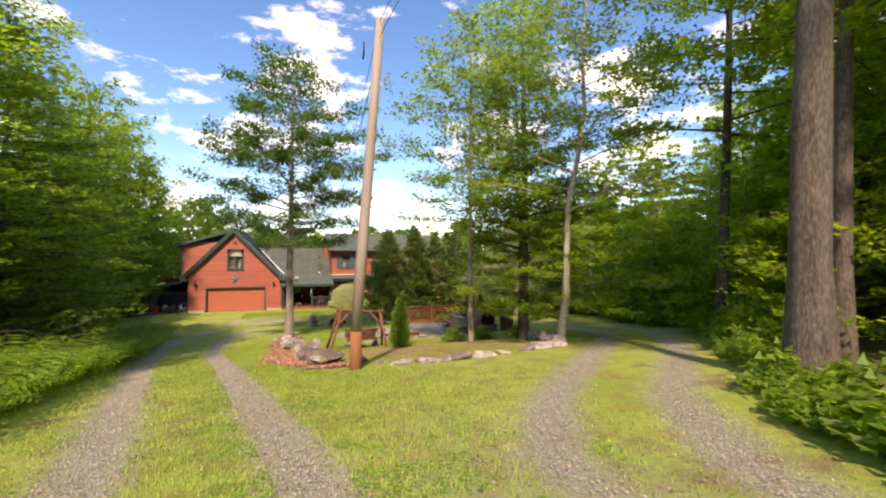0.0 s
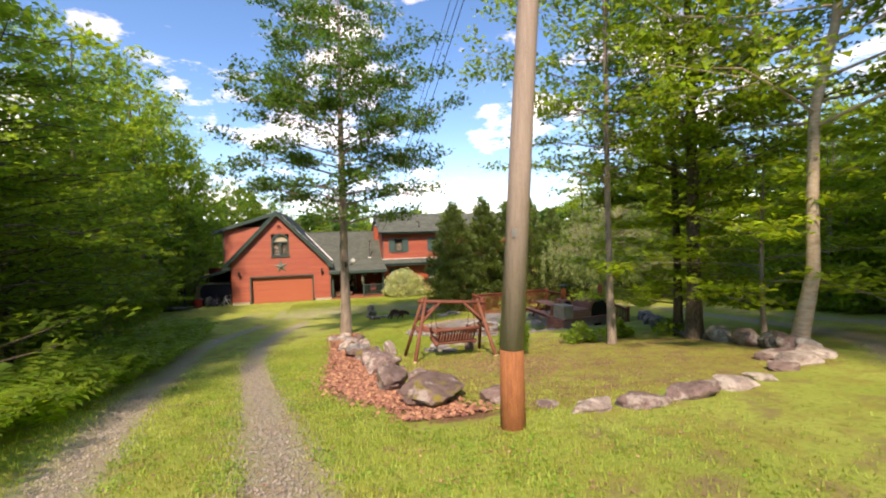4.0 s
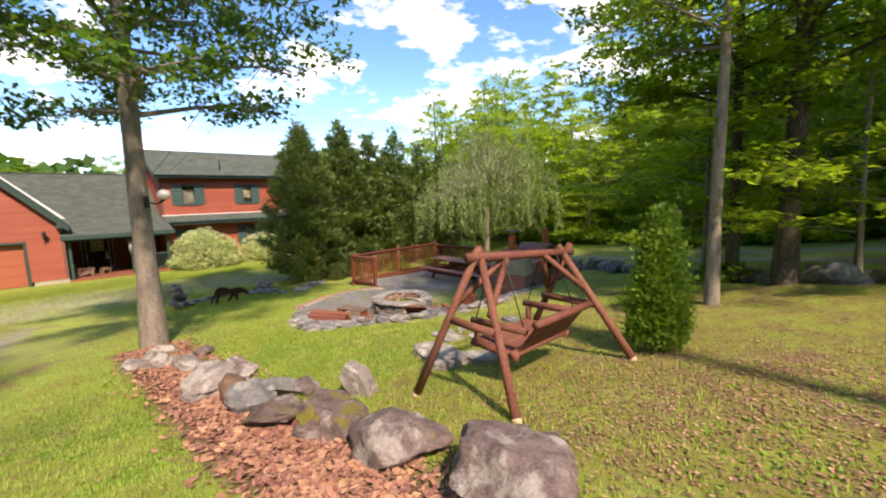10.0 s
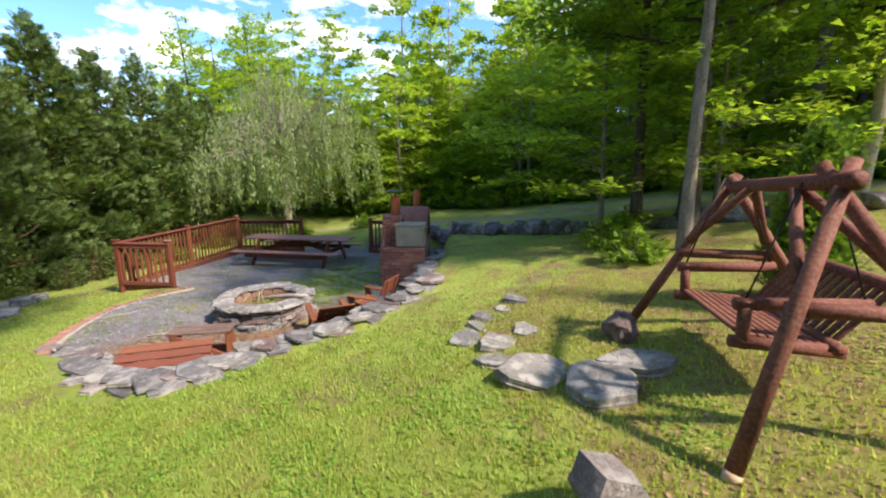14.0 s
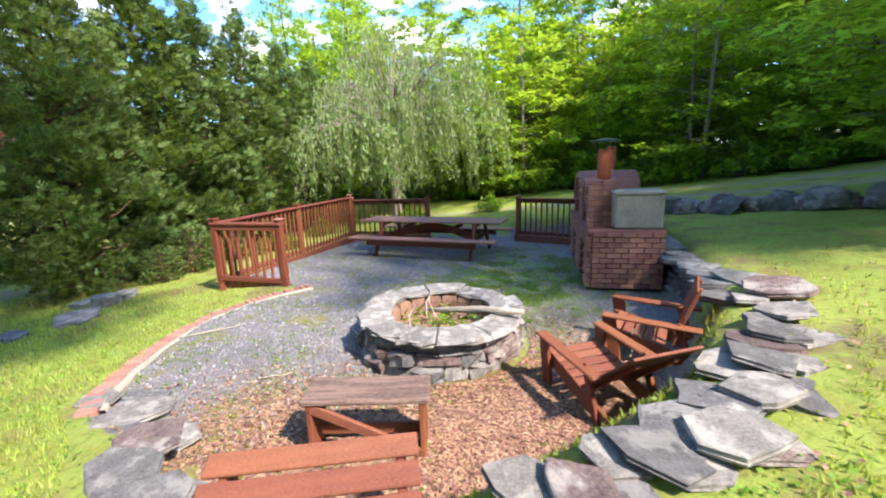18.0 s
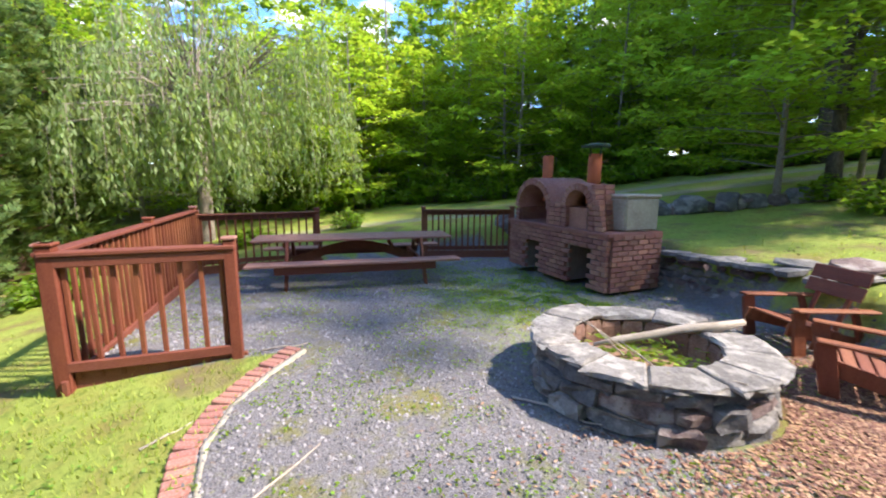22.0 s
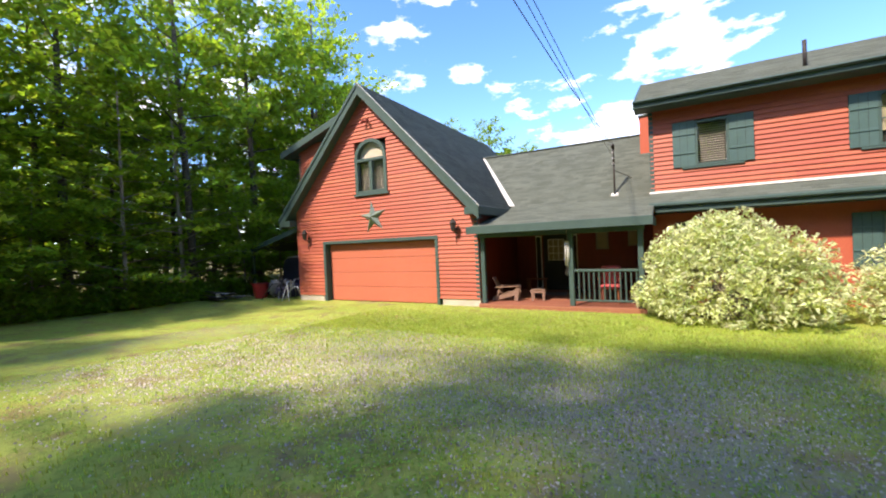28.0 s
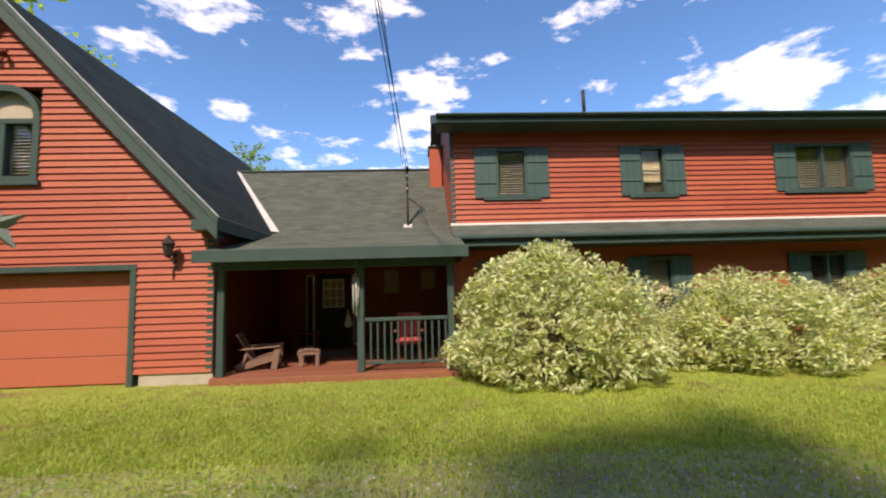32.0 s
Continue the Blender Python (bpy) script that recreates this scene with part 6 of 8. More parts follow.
shape = [(-0.62, 0.02), (-0.56, 0.02), (-0.42, 0.32), (-0.36, 0.36), (-0.40, 0.02), (-0.34, 0.02), (-0.24, 0.38), (0.10, 0.38), (0.0, 0.18), (-0.06, 0.10), (0.0, 0.10), (0.20, 0.30), (0.26, 0.12), (0.32, 0.12), (0.34, 0.36), (0.50, 0.36), (0.60, 0.28), (0.66, 0.30), (0.68, 0.40), (0.58, 0.48), (0.44, 0.56), (0.28, 0.58), (0.10, 0.56), (-0.08, 0.64), (-0.22, 0.66), (-0.36, 0.60), (-0.42, 0.46), (-0.52, 0.26)]
prism(bm, shape, -0.006, 0.006)
part("steel_sheet", bm, M_rust, moose)
for x in (-0.4, 0.2):
    block("stake", (0.02, 0.02, 0.5), (x, 0.02, 0.05), M_rust, moose)

# post lamp fixed to the maple, junk under the lean-to
tl = thing("tree_lamp", "white globe lamp on a black bracket fixed to the maple", "lamp", (-0.02, 23.12, -0.15))
tube("globe", [(0.16, -0.05, 0.06), (0.16, -0.05, 0.13), (0.16, -0.05, 0.22), (0.16, -0.05, 0.26)], [0.07, 0.12, 0.10, 0.03], M_lampglass, tl, 12)
tube("bracket", [(-0.06, 0, 0.0), (0.05, -0.05, -0.02), (0.16, -0.05, 0.06)], [0.018, 0.018, 0.03], M_iron, tl, 6)
block("box", (0.09, 0.07, 0.22), (-0.14, -0.10, 0.02), M_iron, tl)
cart = thing("covered_trailer", "small trailer under a dark blue tarp in the lean-to", "trailer", (-10.15, 43.6, -4.16))
bm = bmesh.new()
prism(bm, [(-1.2, 0.45), (1.2, 0.45), (1.2, 1.3), (0.9, 1.62), (-0.9, 1.62), (-1.2, 1.3)], -0.8, 1.4)
bmesh.ops.bevel(bm, geom=list(bm.edges), offset=0.06, segments=2, affect="EDGES")
part("tarp", bm, M_tarp, cart, "dark blue tarpaulin")
bm = bmesh.new()
prism(bm, [(-1.0, 1.5), (1.0, 1.5), (0.92, 1.66), (-0.92, 1.66)], -0.7, 1.2)
part("pale_top", bm, M_flash, cart)
for x in (-0.9, 0.9):
    bm = bmesh.new()
    bmesh.ops.create_cone(bm, cap_ends=True, segments=20, radius1=0.32, radius2=0.32, depth=0.2)
    ob = part("wheel", bm, M_iron, cart)
    ob.matrix_basis = pose(x, -0.7, 0.32, 0, 90, 0)
jr = random.Random(5)
sheet = thing("plywood_sheet", "pale plywood sheet standing in the lean-to", "board", (-11.3, 43.2, -4.16))
block("panel", (0.95, 0.02, 1.5), (0, 0, 0.76), M_plywood, sheet, (-7, 0, 0), 0.003)
bin_ = thing("red_container", "red plastic container lying at the edge of the lean-to", "container", (-11.15, 41.5, -4.16), 20)
tube("tub", [(0, 0, 0.0), (0, 0, 0.05), (0, 0, 0.55), (0, 0, 0.60)], [0.24, 0.26, 0.32, 0.335], M_red, bin_, 14)
tube("rim", [(0, 0, 0.58), (0, 0, 0.62)], [0.345, 0.345], M_red, bin_, 14)
M_purple = mat("purple_cover", (0.085, 0.065, 0.12), (0.055, 0.04, 0.08), (0.13, 0.105, 0.17), 5, 30, 0.6, 0.3)
for i in range(9):
    x, y = -10.3 + jr.uniform(-0.8, 1.0), 41.9 + jr.uniform(-0.3, 0.5)
    hp = thing("storage_bundle", "lumpy bundle of covered goods heaped in the lean-to", "bundle", (x, y, -4.18), jr.uniform(0, 360), group="heap in the lean-to")
    put("cover", rock_mesh("cover", jr.uniform(0.3, 0.45), jr.uniform(0.25, 0.4), jr.uniform(0.25, 0.5), 2000 + i, (M_purple, M_tarp, M_iron, M_blind)[i % 4]), (0, 0, 0.28 + 0.06 * (i % 4)), (0, 0, 0), hp)
    tube("strap", [(-0.34, 0, 0.28), (0, 0.02, 0.75), (0.34, 0, 0.28)], [0.012, 0.012, 0.012], M_white if i % 2 else M_iron, hp, 5)
for i in range(8):
    x, y = -9.5 + jr.uniform(-0.5, 0.5), 41.45 + jr.uniform(-0.35, 0.1)
    lp = thing("scrap_pipe", "bent grey tube of scrap leaning in a heap", "scrap metal", (x, y, -4.16), jr.uniform(0, 180), group="scrap heap by the garage")
    tube("pipe", [(-0.4, 0, 0.03), (0, 0.08, 0.3 + 0.08 * i), (0.35, -0.05, 0.35 + 0.08 * i), (0.5, 0, 0.1)], [0.02, 0.022, 0.022, 0.02], (M_galv, M_iron, M_flash)[i % 3], lp, 7)
for i in range(16):
    x, y = -12.3 + jr.uniform(-0.9, 1.1), 40.4 + jr.uniform(-0.4, 0.5)
    lp = thing("scrap_plank", "dark weathered scrap board lying on the grass", "board", (x, y, -4.14), jr.uniform(-35, 35), group="scrap boards on the grass")
    block("plank", (jr.uniform(0.7, 1.5), jr.uniform(0.08, 0.2), 0.03), (0, 0, 0.03 + 0.018 * i), (M_iron, M_iron, M_stick, M_bark_dark)[i % 4], lp, (0, jr.uniform(-6, 6), 0))
# porch chairs
tagged(adirondack((-0.42, 42.1, -4.045), 12, 0.56, "weathered pale wooden chair with wide arms on the porch", 62, wood=M_oldwood, plank=M_oldwood), group="porch seats").scale = (0.84, 0.84, 0.86)
foot = thing("footstool", "weathered pale wooden footstool before the porch chair", "footstool", (0.45, 42.3, -4.045), 12, group="porch seats")
for k in range(4):
    block("top_slat", (0.09, 0.46, 0.02), (-0.17 + k * 0.105, 0, 0.30 + 0.02 * (1.5 - abs(k - 1.5))), M_oldwood, foot)
for k in (-1, 1):
    block("rail", (0.44, 0.03, 0.07), (0, k * 0.2, 0.26), M_oldwood, foot)
    block("leg", (0.07, 0.03, 0.26), (0.16, k * 0.2, 0.13), M_oldwood, foot)
    block("leg", (0.07, 0.03, 0.26), (-0.16, k * 0.2, 0.13), M_oldwood, foot)
bag = thing("cloth_bag", "pale cloth bag hanging from the entry door knob", "bag", (0.80, 44.79, -3.12))
tube("bag_body", [(0, 0, 0.0), (0, 0, -0.12), (0, 0, -0.34), (0, 0, -0.42)], [0.012, 0.05, 0.11, 0.05], M_white, bag, 10)
tube("bag_handle", [(0.0, 0, 0.0), (0.02, 0, 0.06), (-0.02, 0, 0.06), (0.0, 0, 0.0)], [0.006] * 4, M_white, bag, 5)
mat_rug = thing("door_mat", "grey woven mat on the porch deck", "mat", (0.45, 43.7, -4.045))
block("mat", (1.1, 0.7, 0.014), (0, 0, 0.008), M_blind, mat_rug, bevel=0.005)
pc = thing("porch_chair", "red-cushioned chair behind the porch railing", "chair", (2.5, 42.1, -4.045), 0, group="porch seats")
block("cushion", (0.5, 0.48, 0.1), (0, 0, 0.45), M_pinkcloth, pc, bevel=0.03)
block("back_cushion", (0.5, 0.1, 0.5), (0, 0.24, 0.75), M_pinkcloth, pc, (-10, 0, 0), 0.03)
for x in (-0.22, 0.22):
    for y in (-0.2, 0.22):
        block("leg", (0.04, 0.04, 0.42), (x, y, 0.21), M_stain, pc)
    block("arm", (0.06, 0.5, 0.03), (x * 1.2, 0, 0.66), M_stain, pc)
pb = thing("porch_bench", "low dark bench beside the entry door", "bench", (-0.2, 44.4, -4.045), 0, group="porch seats")
block("seat", (0.7, 0.35, 0.04), (0, 0, 0.42), M_stain, pb)
for x in (-0.28, 0.28):
    block("leg", (0.05, 0.3, 0.4), (x, 0, 0.2), M_stain, pb)

# sticks lying on the patio
for i, (x0, y0, x1, y1) in enumerate([(4.67, 25.34, 5.22, 24.88), (4.24, 23.73, 4.4, 23.49), (5.48, 23.55, 4.96, 23.07), (6.85, 25.48, 6.91, 25.07), (5.53, 25.95, 5.76, 25.72), (4.22, 22.96, 3.96, 22.65)]):
    dx, dy = x1 - x0, y1 - y0
    st = tube("stick", [(0, 0, 0.012), (dx * 0.4 + 0.03, dy * 0.4 - 0.02, 0.02), (dx * 0.75 - 0.02, dy * 0.75 + 0.02, 0.016), (dx, dy, 0.03)], [0.009, 0.008, 0.006, 0.004], M_stick, None, 6, 0.1)
    st.matrix_basis = pose(x0, y0, hz(x0, y0))
    tagged(st, "thin bleached stick lying on the gravel", "stick", "sticks on the patio")
# wind chime on the porch post
chime = thing("wind_chime", "pale wind chime hanging beside the porch post", "wind chime", (1.56, 41.30, -2.2))
tube("cord", [(0, 0, 0.2), (0, 0, -0.1)], [0.004, 0.004], M_stick, chime, 5)
tube("disc", [(0, 0, -0.10), (0, 0, -0.13)], [0.06, 0.06], M_stick, chime, 10)
for k in range(5):
    a = k * 1.257
    tube("chime_pipe", [(0.05 * math.cos(a), 0.05 * math.sin(a), -0.14), (0.05 * math.cos(a), 0.05 * math.sin(a), -0.62 - 0.05 * k)], [0.011, 0.011], M_flash, chime, 7)



# ---- plants ----
def leaf_quads(c, size, rs, flat=0.55, droop=0.0, narrow=0.55, three=False):
    """Pointed leaves round centres c: random heading, tilted by flat (0 level, 1 any way)."""
    n = len(c)
    yaw = rs.uniform(0, 2 * np.pi, n)
    pitch = rs.normal(-droop, 0.6 * flat, n)
    roll = rs.normal(0, 0.8 * flat, n)
    s = size * rs.uniform(0.65, 1.25, n)
    d = np.stack([np.cos(yaw) * np.cos(pitch), np.sin(yaw) * np.cos(pitch), np.sin(pitch)], 1)
    h = np.stack([-np.sin(yaw), np.cos(yaw), np.zeros(n)], 1)
    up = np.cross(d, h)
    side = h * np.cos(roll)[:, None] + up * np.sin(roll)[:, None]
    s = s[:, None]
    if three:
        v = np.empty((n, 3, 3))
        v[:, 0] = c - d * s * 0.45 - side * s * narrow * 0.5
        v[:, 1] = c - d * s * 0.45 + side * s * narrow * 0.5
        v[:, 2] = c + d * s * 0.55
        return v.reshape(-1, 3), np.arange(n * 3).reshape(-1, 3)
    v = np.empty((n, 4, 3))
    v[:, 0] = c - d * s * 0.5
    v[:, 1] = c - d * s * 0.05 + side * s * narrow * 0.5
    v[:, 2] = c + d * s * 0.5
    v[:, 3] = c - d * s * 0.05 - side * s * narrow * 0.5
    return v.reshape(-1, 3), np.arange(n * 4).reshape(-1, 4)


def tree_meshes(name, h, r, first, trunk_r, seed, leaf_m, bark, leaf_size=0.17, leaves=6000, limbs=26, lean=(0, 0), shape=0.6, flat=0.6, segs=10, twigs=True, rise=(0.05, 0.45), tier=0.55, droop=0.25, bend=0.0):
    """Meshes of a broadleaf tree: a tapered trunk with limbs, and a crown of leaf sprays in loose layers."""
    rnd, rs = random.Random(seed), np.random.RandomState(seed)
    vs, fs = [], []
    n = 9
    path, rad = [], []
    wx, wy = rnd.uniform(-0.2, 0.2), rnd.uniform(-0.2, 0.2)
    for i in range(n + 1):
        f = i / n
        path.append(Vector((lean[0] * f + wx * math.sin(f * 3.1) + bend * math.sin(f * 15), lean[1] * f + wy * math.sin(f * 4.0 + 1), h * 0.97 * f)))
        rad.append(trunk_r * ((1 - f) ** 0.75 * 0.92 + 0.05) * (1.35 if i == 0 else 1))
    path[0].z = -0.25
    tube_into(vs, fs, path, rad, segs, 0.06, rnd)
    sprays, weights = [], []

    def at(f):
        k = min(int(f * n), n - 1)
        return path[k].lerp(path[k + 1], f * n - k)

    for i in range(limbs):
        f = first + (0.97 - first) * ((i + rnd.uniform(0.1, 0.9)) / limbs)
        g = (f - first) / (1 - first)
        reach = r * (math.sin(math.pi * min(1, (g * 0.86 + 0.14)) ** shape) ** 0.75 * 0.95 + 0.12) * rnd.uniform(0.72, 1.12)
        a = i * 2.4 + rnd.uniform(-0.5, 0.5)
        p = at(f)
        up = rnd.uniform(*rise) * (0.4 + 0.9 * g)
        d = Vector((math.cos(a), math.sin(a), up))
        d = d.normalized() if up < 0.5 else d * (1 / math.hypot(1, up * 0.55))
        pts = [p, p + d * reach * 0.4 + Vector((0, 0, 0.02 * reach)), p + d * reach * 0.75 + Vector((0, 0, 0.02 * reach)), p + d * reach - Vector((0, 0, 0.05 * reach))]
        rb = max(0.012, trunk_r * (1 - f) * 0.42)
        tube_into(vs, fs, pts, [rb, rb * 0.7, rb * 0.4, 0.006], 5 if twigs else 3)
        subs = 3 + int(reach * 1.5)
        for k in range(subs):
            u = 0.28 + 0.72 * (k + rnd.random()) / subs
            q = pts[0].lerp(pts[1], u / 0.4) if u < 0.4 else pts[1].lerp(pts[3], (u - 0.4) / 0.6)
            b = a + rnd.choice((-1, 1)) * rnd.uniform(0.4, 1.25)
            ln = reach * rnd.uniform(0.18, 0.42)
            e = q + Vector((math.cos(b) * ln, math.sin(b) * ln, rnd.uniform(-0.12, 0.22 + 0.5 * rise[1]) * ln))
            if twigs:
                tube_into(vs, fs, [q, q.lerp(e, 0.6), e], [rb * 0.32, rb * 0.2, 0.004], 3)
            sprays.append((q, e))
            weights.append(ln + 0.2)
    trunk = np_mesh(name + "_trunk", np.array([tuple(v) for v in vs]), np.array(fs), bark, True)
    q = np.array([tuple(s[0]) for s in sprays])
    e = np.array([tuple(s[1]) for s in sprays])
    w = np.array(weights)
    pick = rs.choice(len(sprays), leaves, p=w / w.sum())
    u = np.clip(1.08 - np.abs(rs.normal(0, 0.34, leaves)), 0.0, 1.1)[:, None]
    spread = 0.07 + 0.12 * r / 4
    c = q[pick] * (1 - u) + e[pick] * u + rs.normal(0, 1, (leaves, 3)) * np.array([spread * 1.3, spread * 1.3, spread * tier])
    lv, lf = leaf_quads(c, leaf_size, rs, flat, droop, 0.8, True)
    crown = np_mesh(name + "_crown", lv, lf, leaf_m)
    return trunk, crown


def plant_tree(meshes, x, y, rz, s, label, group="", sz=None, sink=0.0, name="tree"):
    ob = thing(name, label, "tree", (x, y, hz(x, y) - sink), rz, group)
    ob.scale = (s, s, sz or s)
    for nm, me in zip(("trunk", "crown"), meshes):
        p = new(nm, me)
        p.parent = ob
    return ob


# the maple in the driveway bed and the trees of the island
plant_tree(tree_meshes("maple", 15.6, 3.7, 0.30, 0.22, 11, M_leaf_dark, M_bark, 0.14, 38000, 60, (0.15, 0.1), 0.75, 0.75, rise=(0.1, 0.6), tier=0.7), -0.22, 23.55, 0, 1, "tall maple with grey bark at the end of the stone row")
plant_tree(tree_meshes("island_maple", 13.5, 2.9, 0.32, 0.105, 12, M_leaf, M_bark, 0.125, 13000, 50, (-0.1, 0.2), 0.6, 0.6, rise=(0.1, 0.7), tier=0.7), 6.7, 15.1, 40, 1, "slender maple with mottled bark on the island", "trees of the island")
plant_tree(tree_meshes("island_maple_b", 13.6, 3.0, 0.27, 0.19, 13, M_leaf, M_bark_dark, 0.125, 15000, 50, (0.3, 0.1), 0.6, 0.6, rise=(0.1, 0.7), tier=0.7), 8.72, 14.45, 120, 1, "dark-barked maple on the island", "trees of the island")
plant_tree(tree_meshes("island_maple_c", 12.6, 2.6, 0.27, 0.12, 14, M_leaf, M_bark_dark, 0.125, 12000, 46, (0.1, -0.2), 0.6, 0.6, rise=(0.1, 0.7), tier=0.7), 9.0, 15.4, 210, 1, "thin dark-barked maple on the island", "trees of the island")
plant_tree(tree_meshes("yellow_birch", 14.5, 3.6, 0.30, 0.125, 15, M_leaf, M_bark_pale, 0.125, 15000, 48, (0.75, 0.2), 0.6, 0.6, rise=(0.15, 0.8), tier=0.7, bend=0.13), 8.45, 11.75, 300, 1, "leaning yellow birch with peeling pale bark", "trees of the island")
plant_tree(tree_meshes("low_beech", 5.6, 2.6, 0.13, 0.07, 16, M_leaf_sun, M_bark, 0.15, 9500, 36, (0.2, 0.1), 0.6, 0.3, tier=0.3), 9.6, 16.0, 10, 1, "young beech with low layered branches", "young trees by the low wall")
plant_tree(tree_meshes("low_beech_b", 6.5, 3.0, 0.12, 0.06, 17, M_leaf_sun, M_bark, 0.15, 10000, 34, (0.2, 0.1), 0.6, 0.3, tier=0.3), 9.9, 13.4, 80, 1, "young beech with low layered branches", "young trees by the low wall")
plant_tree(tree_meshes("roadside_maple", 17.0, 3.4, 0.45, 0.31, 18, M_leaf_sun, M_bark_dark, 0.15, 12000, 36, (0.3, 0.0), segs=14), 7.55, 4.05, 0, 1, "stout dark-trunked maple beside the lane", "trees beside the lane")
plant_tree(tree_meshes("roadside_maple_b", 16.0, 3.0, 0.4, 0.2, 19, M_leaf_sun, M_bark_dark, 0.15, 9000, 32, (0.2, 0.3)), 10.4, 5.0, 0, 1, "dark-trunked maple beside the lane", "trees beside the lane")
plant_tree(tree_meshes("roadside_maple_c", 16.5, 3.0, 0.4, 0.19, 20, M_leaf_sun, M_bark_dark, 0.16, 9000, 32, (0.1, 0.1)), 13.2, 9.6, 0, 1, "straight dark-trunked maple beside the lane", "trees beside the lane")
EDGE = [tree_meshes("edge_beech", 16, 4.1, 0.09, 0.16, 21, M_leaf, M_bark_dark, 0.16, 20000, 74, (0.3, 0), 0.5, 0.32, tier=0.28, droop=0.15), tree_meshes("edge_hemlock", 15, 3.8, 0.06, 0.18, 22, M_leaf, M_bark_dark, 0.155, 20000, 84, (0.1, 0.2), 0.42, 0.36, tier=0.28, droop=0.2)]
for i, (x, y, s) in enumerate([(-9.9, 11.6, 1.0), (-9.8, 15.2, 1.05), (-10.6, 18.8, 1.0), (-11.2, 22.4, 0.95)]):
    plant_tree(EDGE[i % 2], x, y, 77 * i, s, ("beech with layered branches over the drive", "tall dense hemlock at the edge of the drive")[i % 2], "trees at the edge of the drive")

# woods: a few kinds, planted many times
KINDS = [
    tree_meshes("wood_maple", 16, 3.6, 0.30, 0.17, 31, M_leaf_sun, M_bark_dark, 0.25, 5600, 34, (0, 0), 0.6, 0.8, twigs=False, segs=7, rise=(0.3, 0.8), tier=1.0),
    tree_meshes("wood_maple_b", 18, 3.3, 0.34, 0.19, 32, M_leaf_sun, M_bark_dark, 0.25, 5200, 34, (0.5, 0), twigs=False, segs=7),
    tree_meshes("wood_beech", 11, 3.4, 0.06, 0.11, 33, M_leaf_sun, M_bark, 0.22, 6400, 46, (0.2, 0.3), 0.6, 0.36, twigs=False, segs=7, tier=0.35),
    tree_meshes("wood_hemlock", 13, 3.1, 0.04, 0.15, 34, M_leaf, M_bark_dark, 0.22, 6800, 52, (0, 0), 0.38, 0.45, twigs=False, segs=7),
    tree_meshes("wood_birch", 17, 2.6, 0.42, 0.11, 35, M_leaf_sun, M_bark_pale, 0.23, 4200, 28, (-0.4, 0.2), twigs=False, segs=7),
    tree_meshes("understorey", 5.0, 2.3, 0.04, 0.05, 36, M_leaf_sun, M_bark, 0.16, 4400, 30, (0.1, 0.1), 0.6, 0.36, twigs=False, segs=7),
]
# Dimmer crown copies: no sunlight put into the leaf colour, unlike M_leaf_sun.
DIMMER_KINDS = []
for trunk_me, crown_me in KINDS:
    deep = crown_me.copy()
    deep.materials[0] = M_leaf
    DIMMER_KINDS.append((trunk_me, deep))
LABELS = ["maple of the mixed woods around the yard", "tall sunlit maple of the mixed woods", "spreading beech with low leafy branches", "dark dense hemlock of the woods", "pale-trunked birch of the woods", "leafy sapling at the edge of the woods"]
wr = random.Random(77)


def lane_clear(x, y):
    return min(float(seg_dist(x, y, r)) for r in (RUT_A, RUT_B, RUT_C, RUT_D)) > 1.9


def wood(x, y, kinds, s=(0.85, 1.2)):
    if not lane_clear(x, y):
        return
    k = wr.choice(kinds)
    q = wr.uniform(*s)
    # Left woods past y 18 take the dimmer crowns, the rest the sunlit colour.
    plant_tree((DIMMER_KINDS if x < -4 and y > 18 else KINDS)[k], x, y, wr.uniform(0, 360), q, LABELS[k], "trees of the surrounding woods", q * wr.uniform(0.9, 1.12))


# left of the drive: a dense edge, then deeper rows
for i in range(2, 11):
    y = 5.5 + i * 2.65
    edge_x = -8.6 - 0.12 * max(0, y - 8)
    wood(edge_x - 3.0 - wr.uniform(0, 1), y + wr.uniform(-1, 1), (0, 3, 1) if y < 16 else (2, 3), (0.95, 1.25) if y < 16 else (0.75, 0.95))
    wood(edge_x - 1.0, y + wr.uniform(-1, 1), (5, 2), (0.6, 0.8))
    if i % 2 == 0 and y < 16:
        wood(edge_x - 6.5 - wr.uniform(0, 2), y + wr.uniform(-1, 1), (0, 1, 4))
for i in range(3):
    wood(14.0 + i * 2.2, 4.5 + i * 2.0, (0, 1), (0.9, 1.1))
# beyond the garage on the left
for i in range(13):
    wood(-14.2 - wr.uniform(0, 1.5) - (i % 2) * 3.4, 33 + i * 1.9, (0, 3, 4, 1), (0.85, 1.15))
for i in range(10):
    wood(-15.5 - wr.uniform(0, 2.5), 32 + i * 2.3, (3, 3, 2), (0.8, 1.1))
for i in range(6):
    wood(-13.3 - wr.uniform(0, 1), 33 + i * 2.4, (5, 5, 2), (0.8, 1.1))
plant_tree(KINDS[0], -15.6, 49.5, 20, 1.15, "tall maple behind the garage", "trees of the surrounding woods", 1.2)
# behind the house
for i in range(17):
    bx = -13 + i * 2.6 + wr.uniform(-0.8, 0.8)
    wood(bx, 62 + (i % 3) * 4 + wr.uniform(-1, 1), (0, 1, 0, 2), (0.66, 0.85) if bx < -7 else (0.5, 0.64))
# right of the lane and behind the patio
far_side = [(8.6, 5.4), (12.2, 8.2), (15.8, 12.2), (18.2, 17.4), (19.2, 23.0), (19.6, 29)]
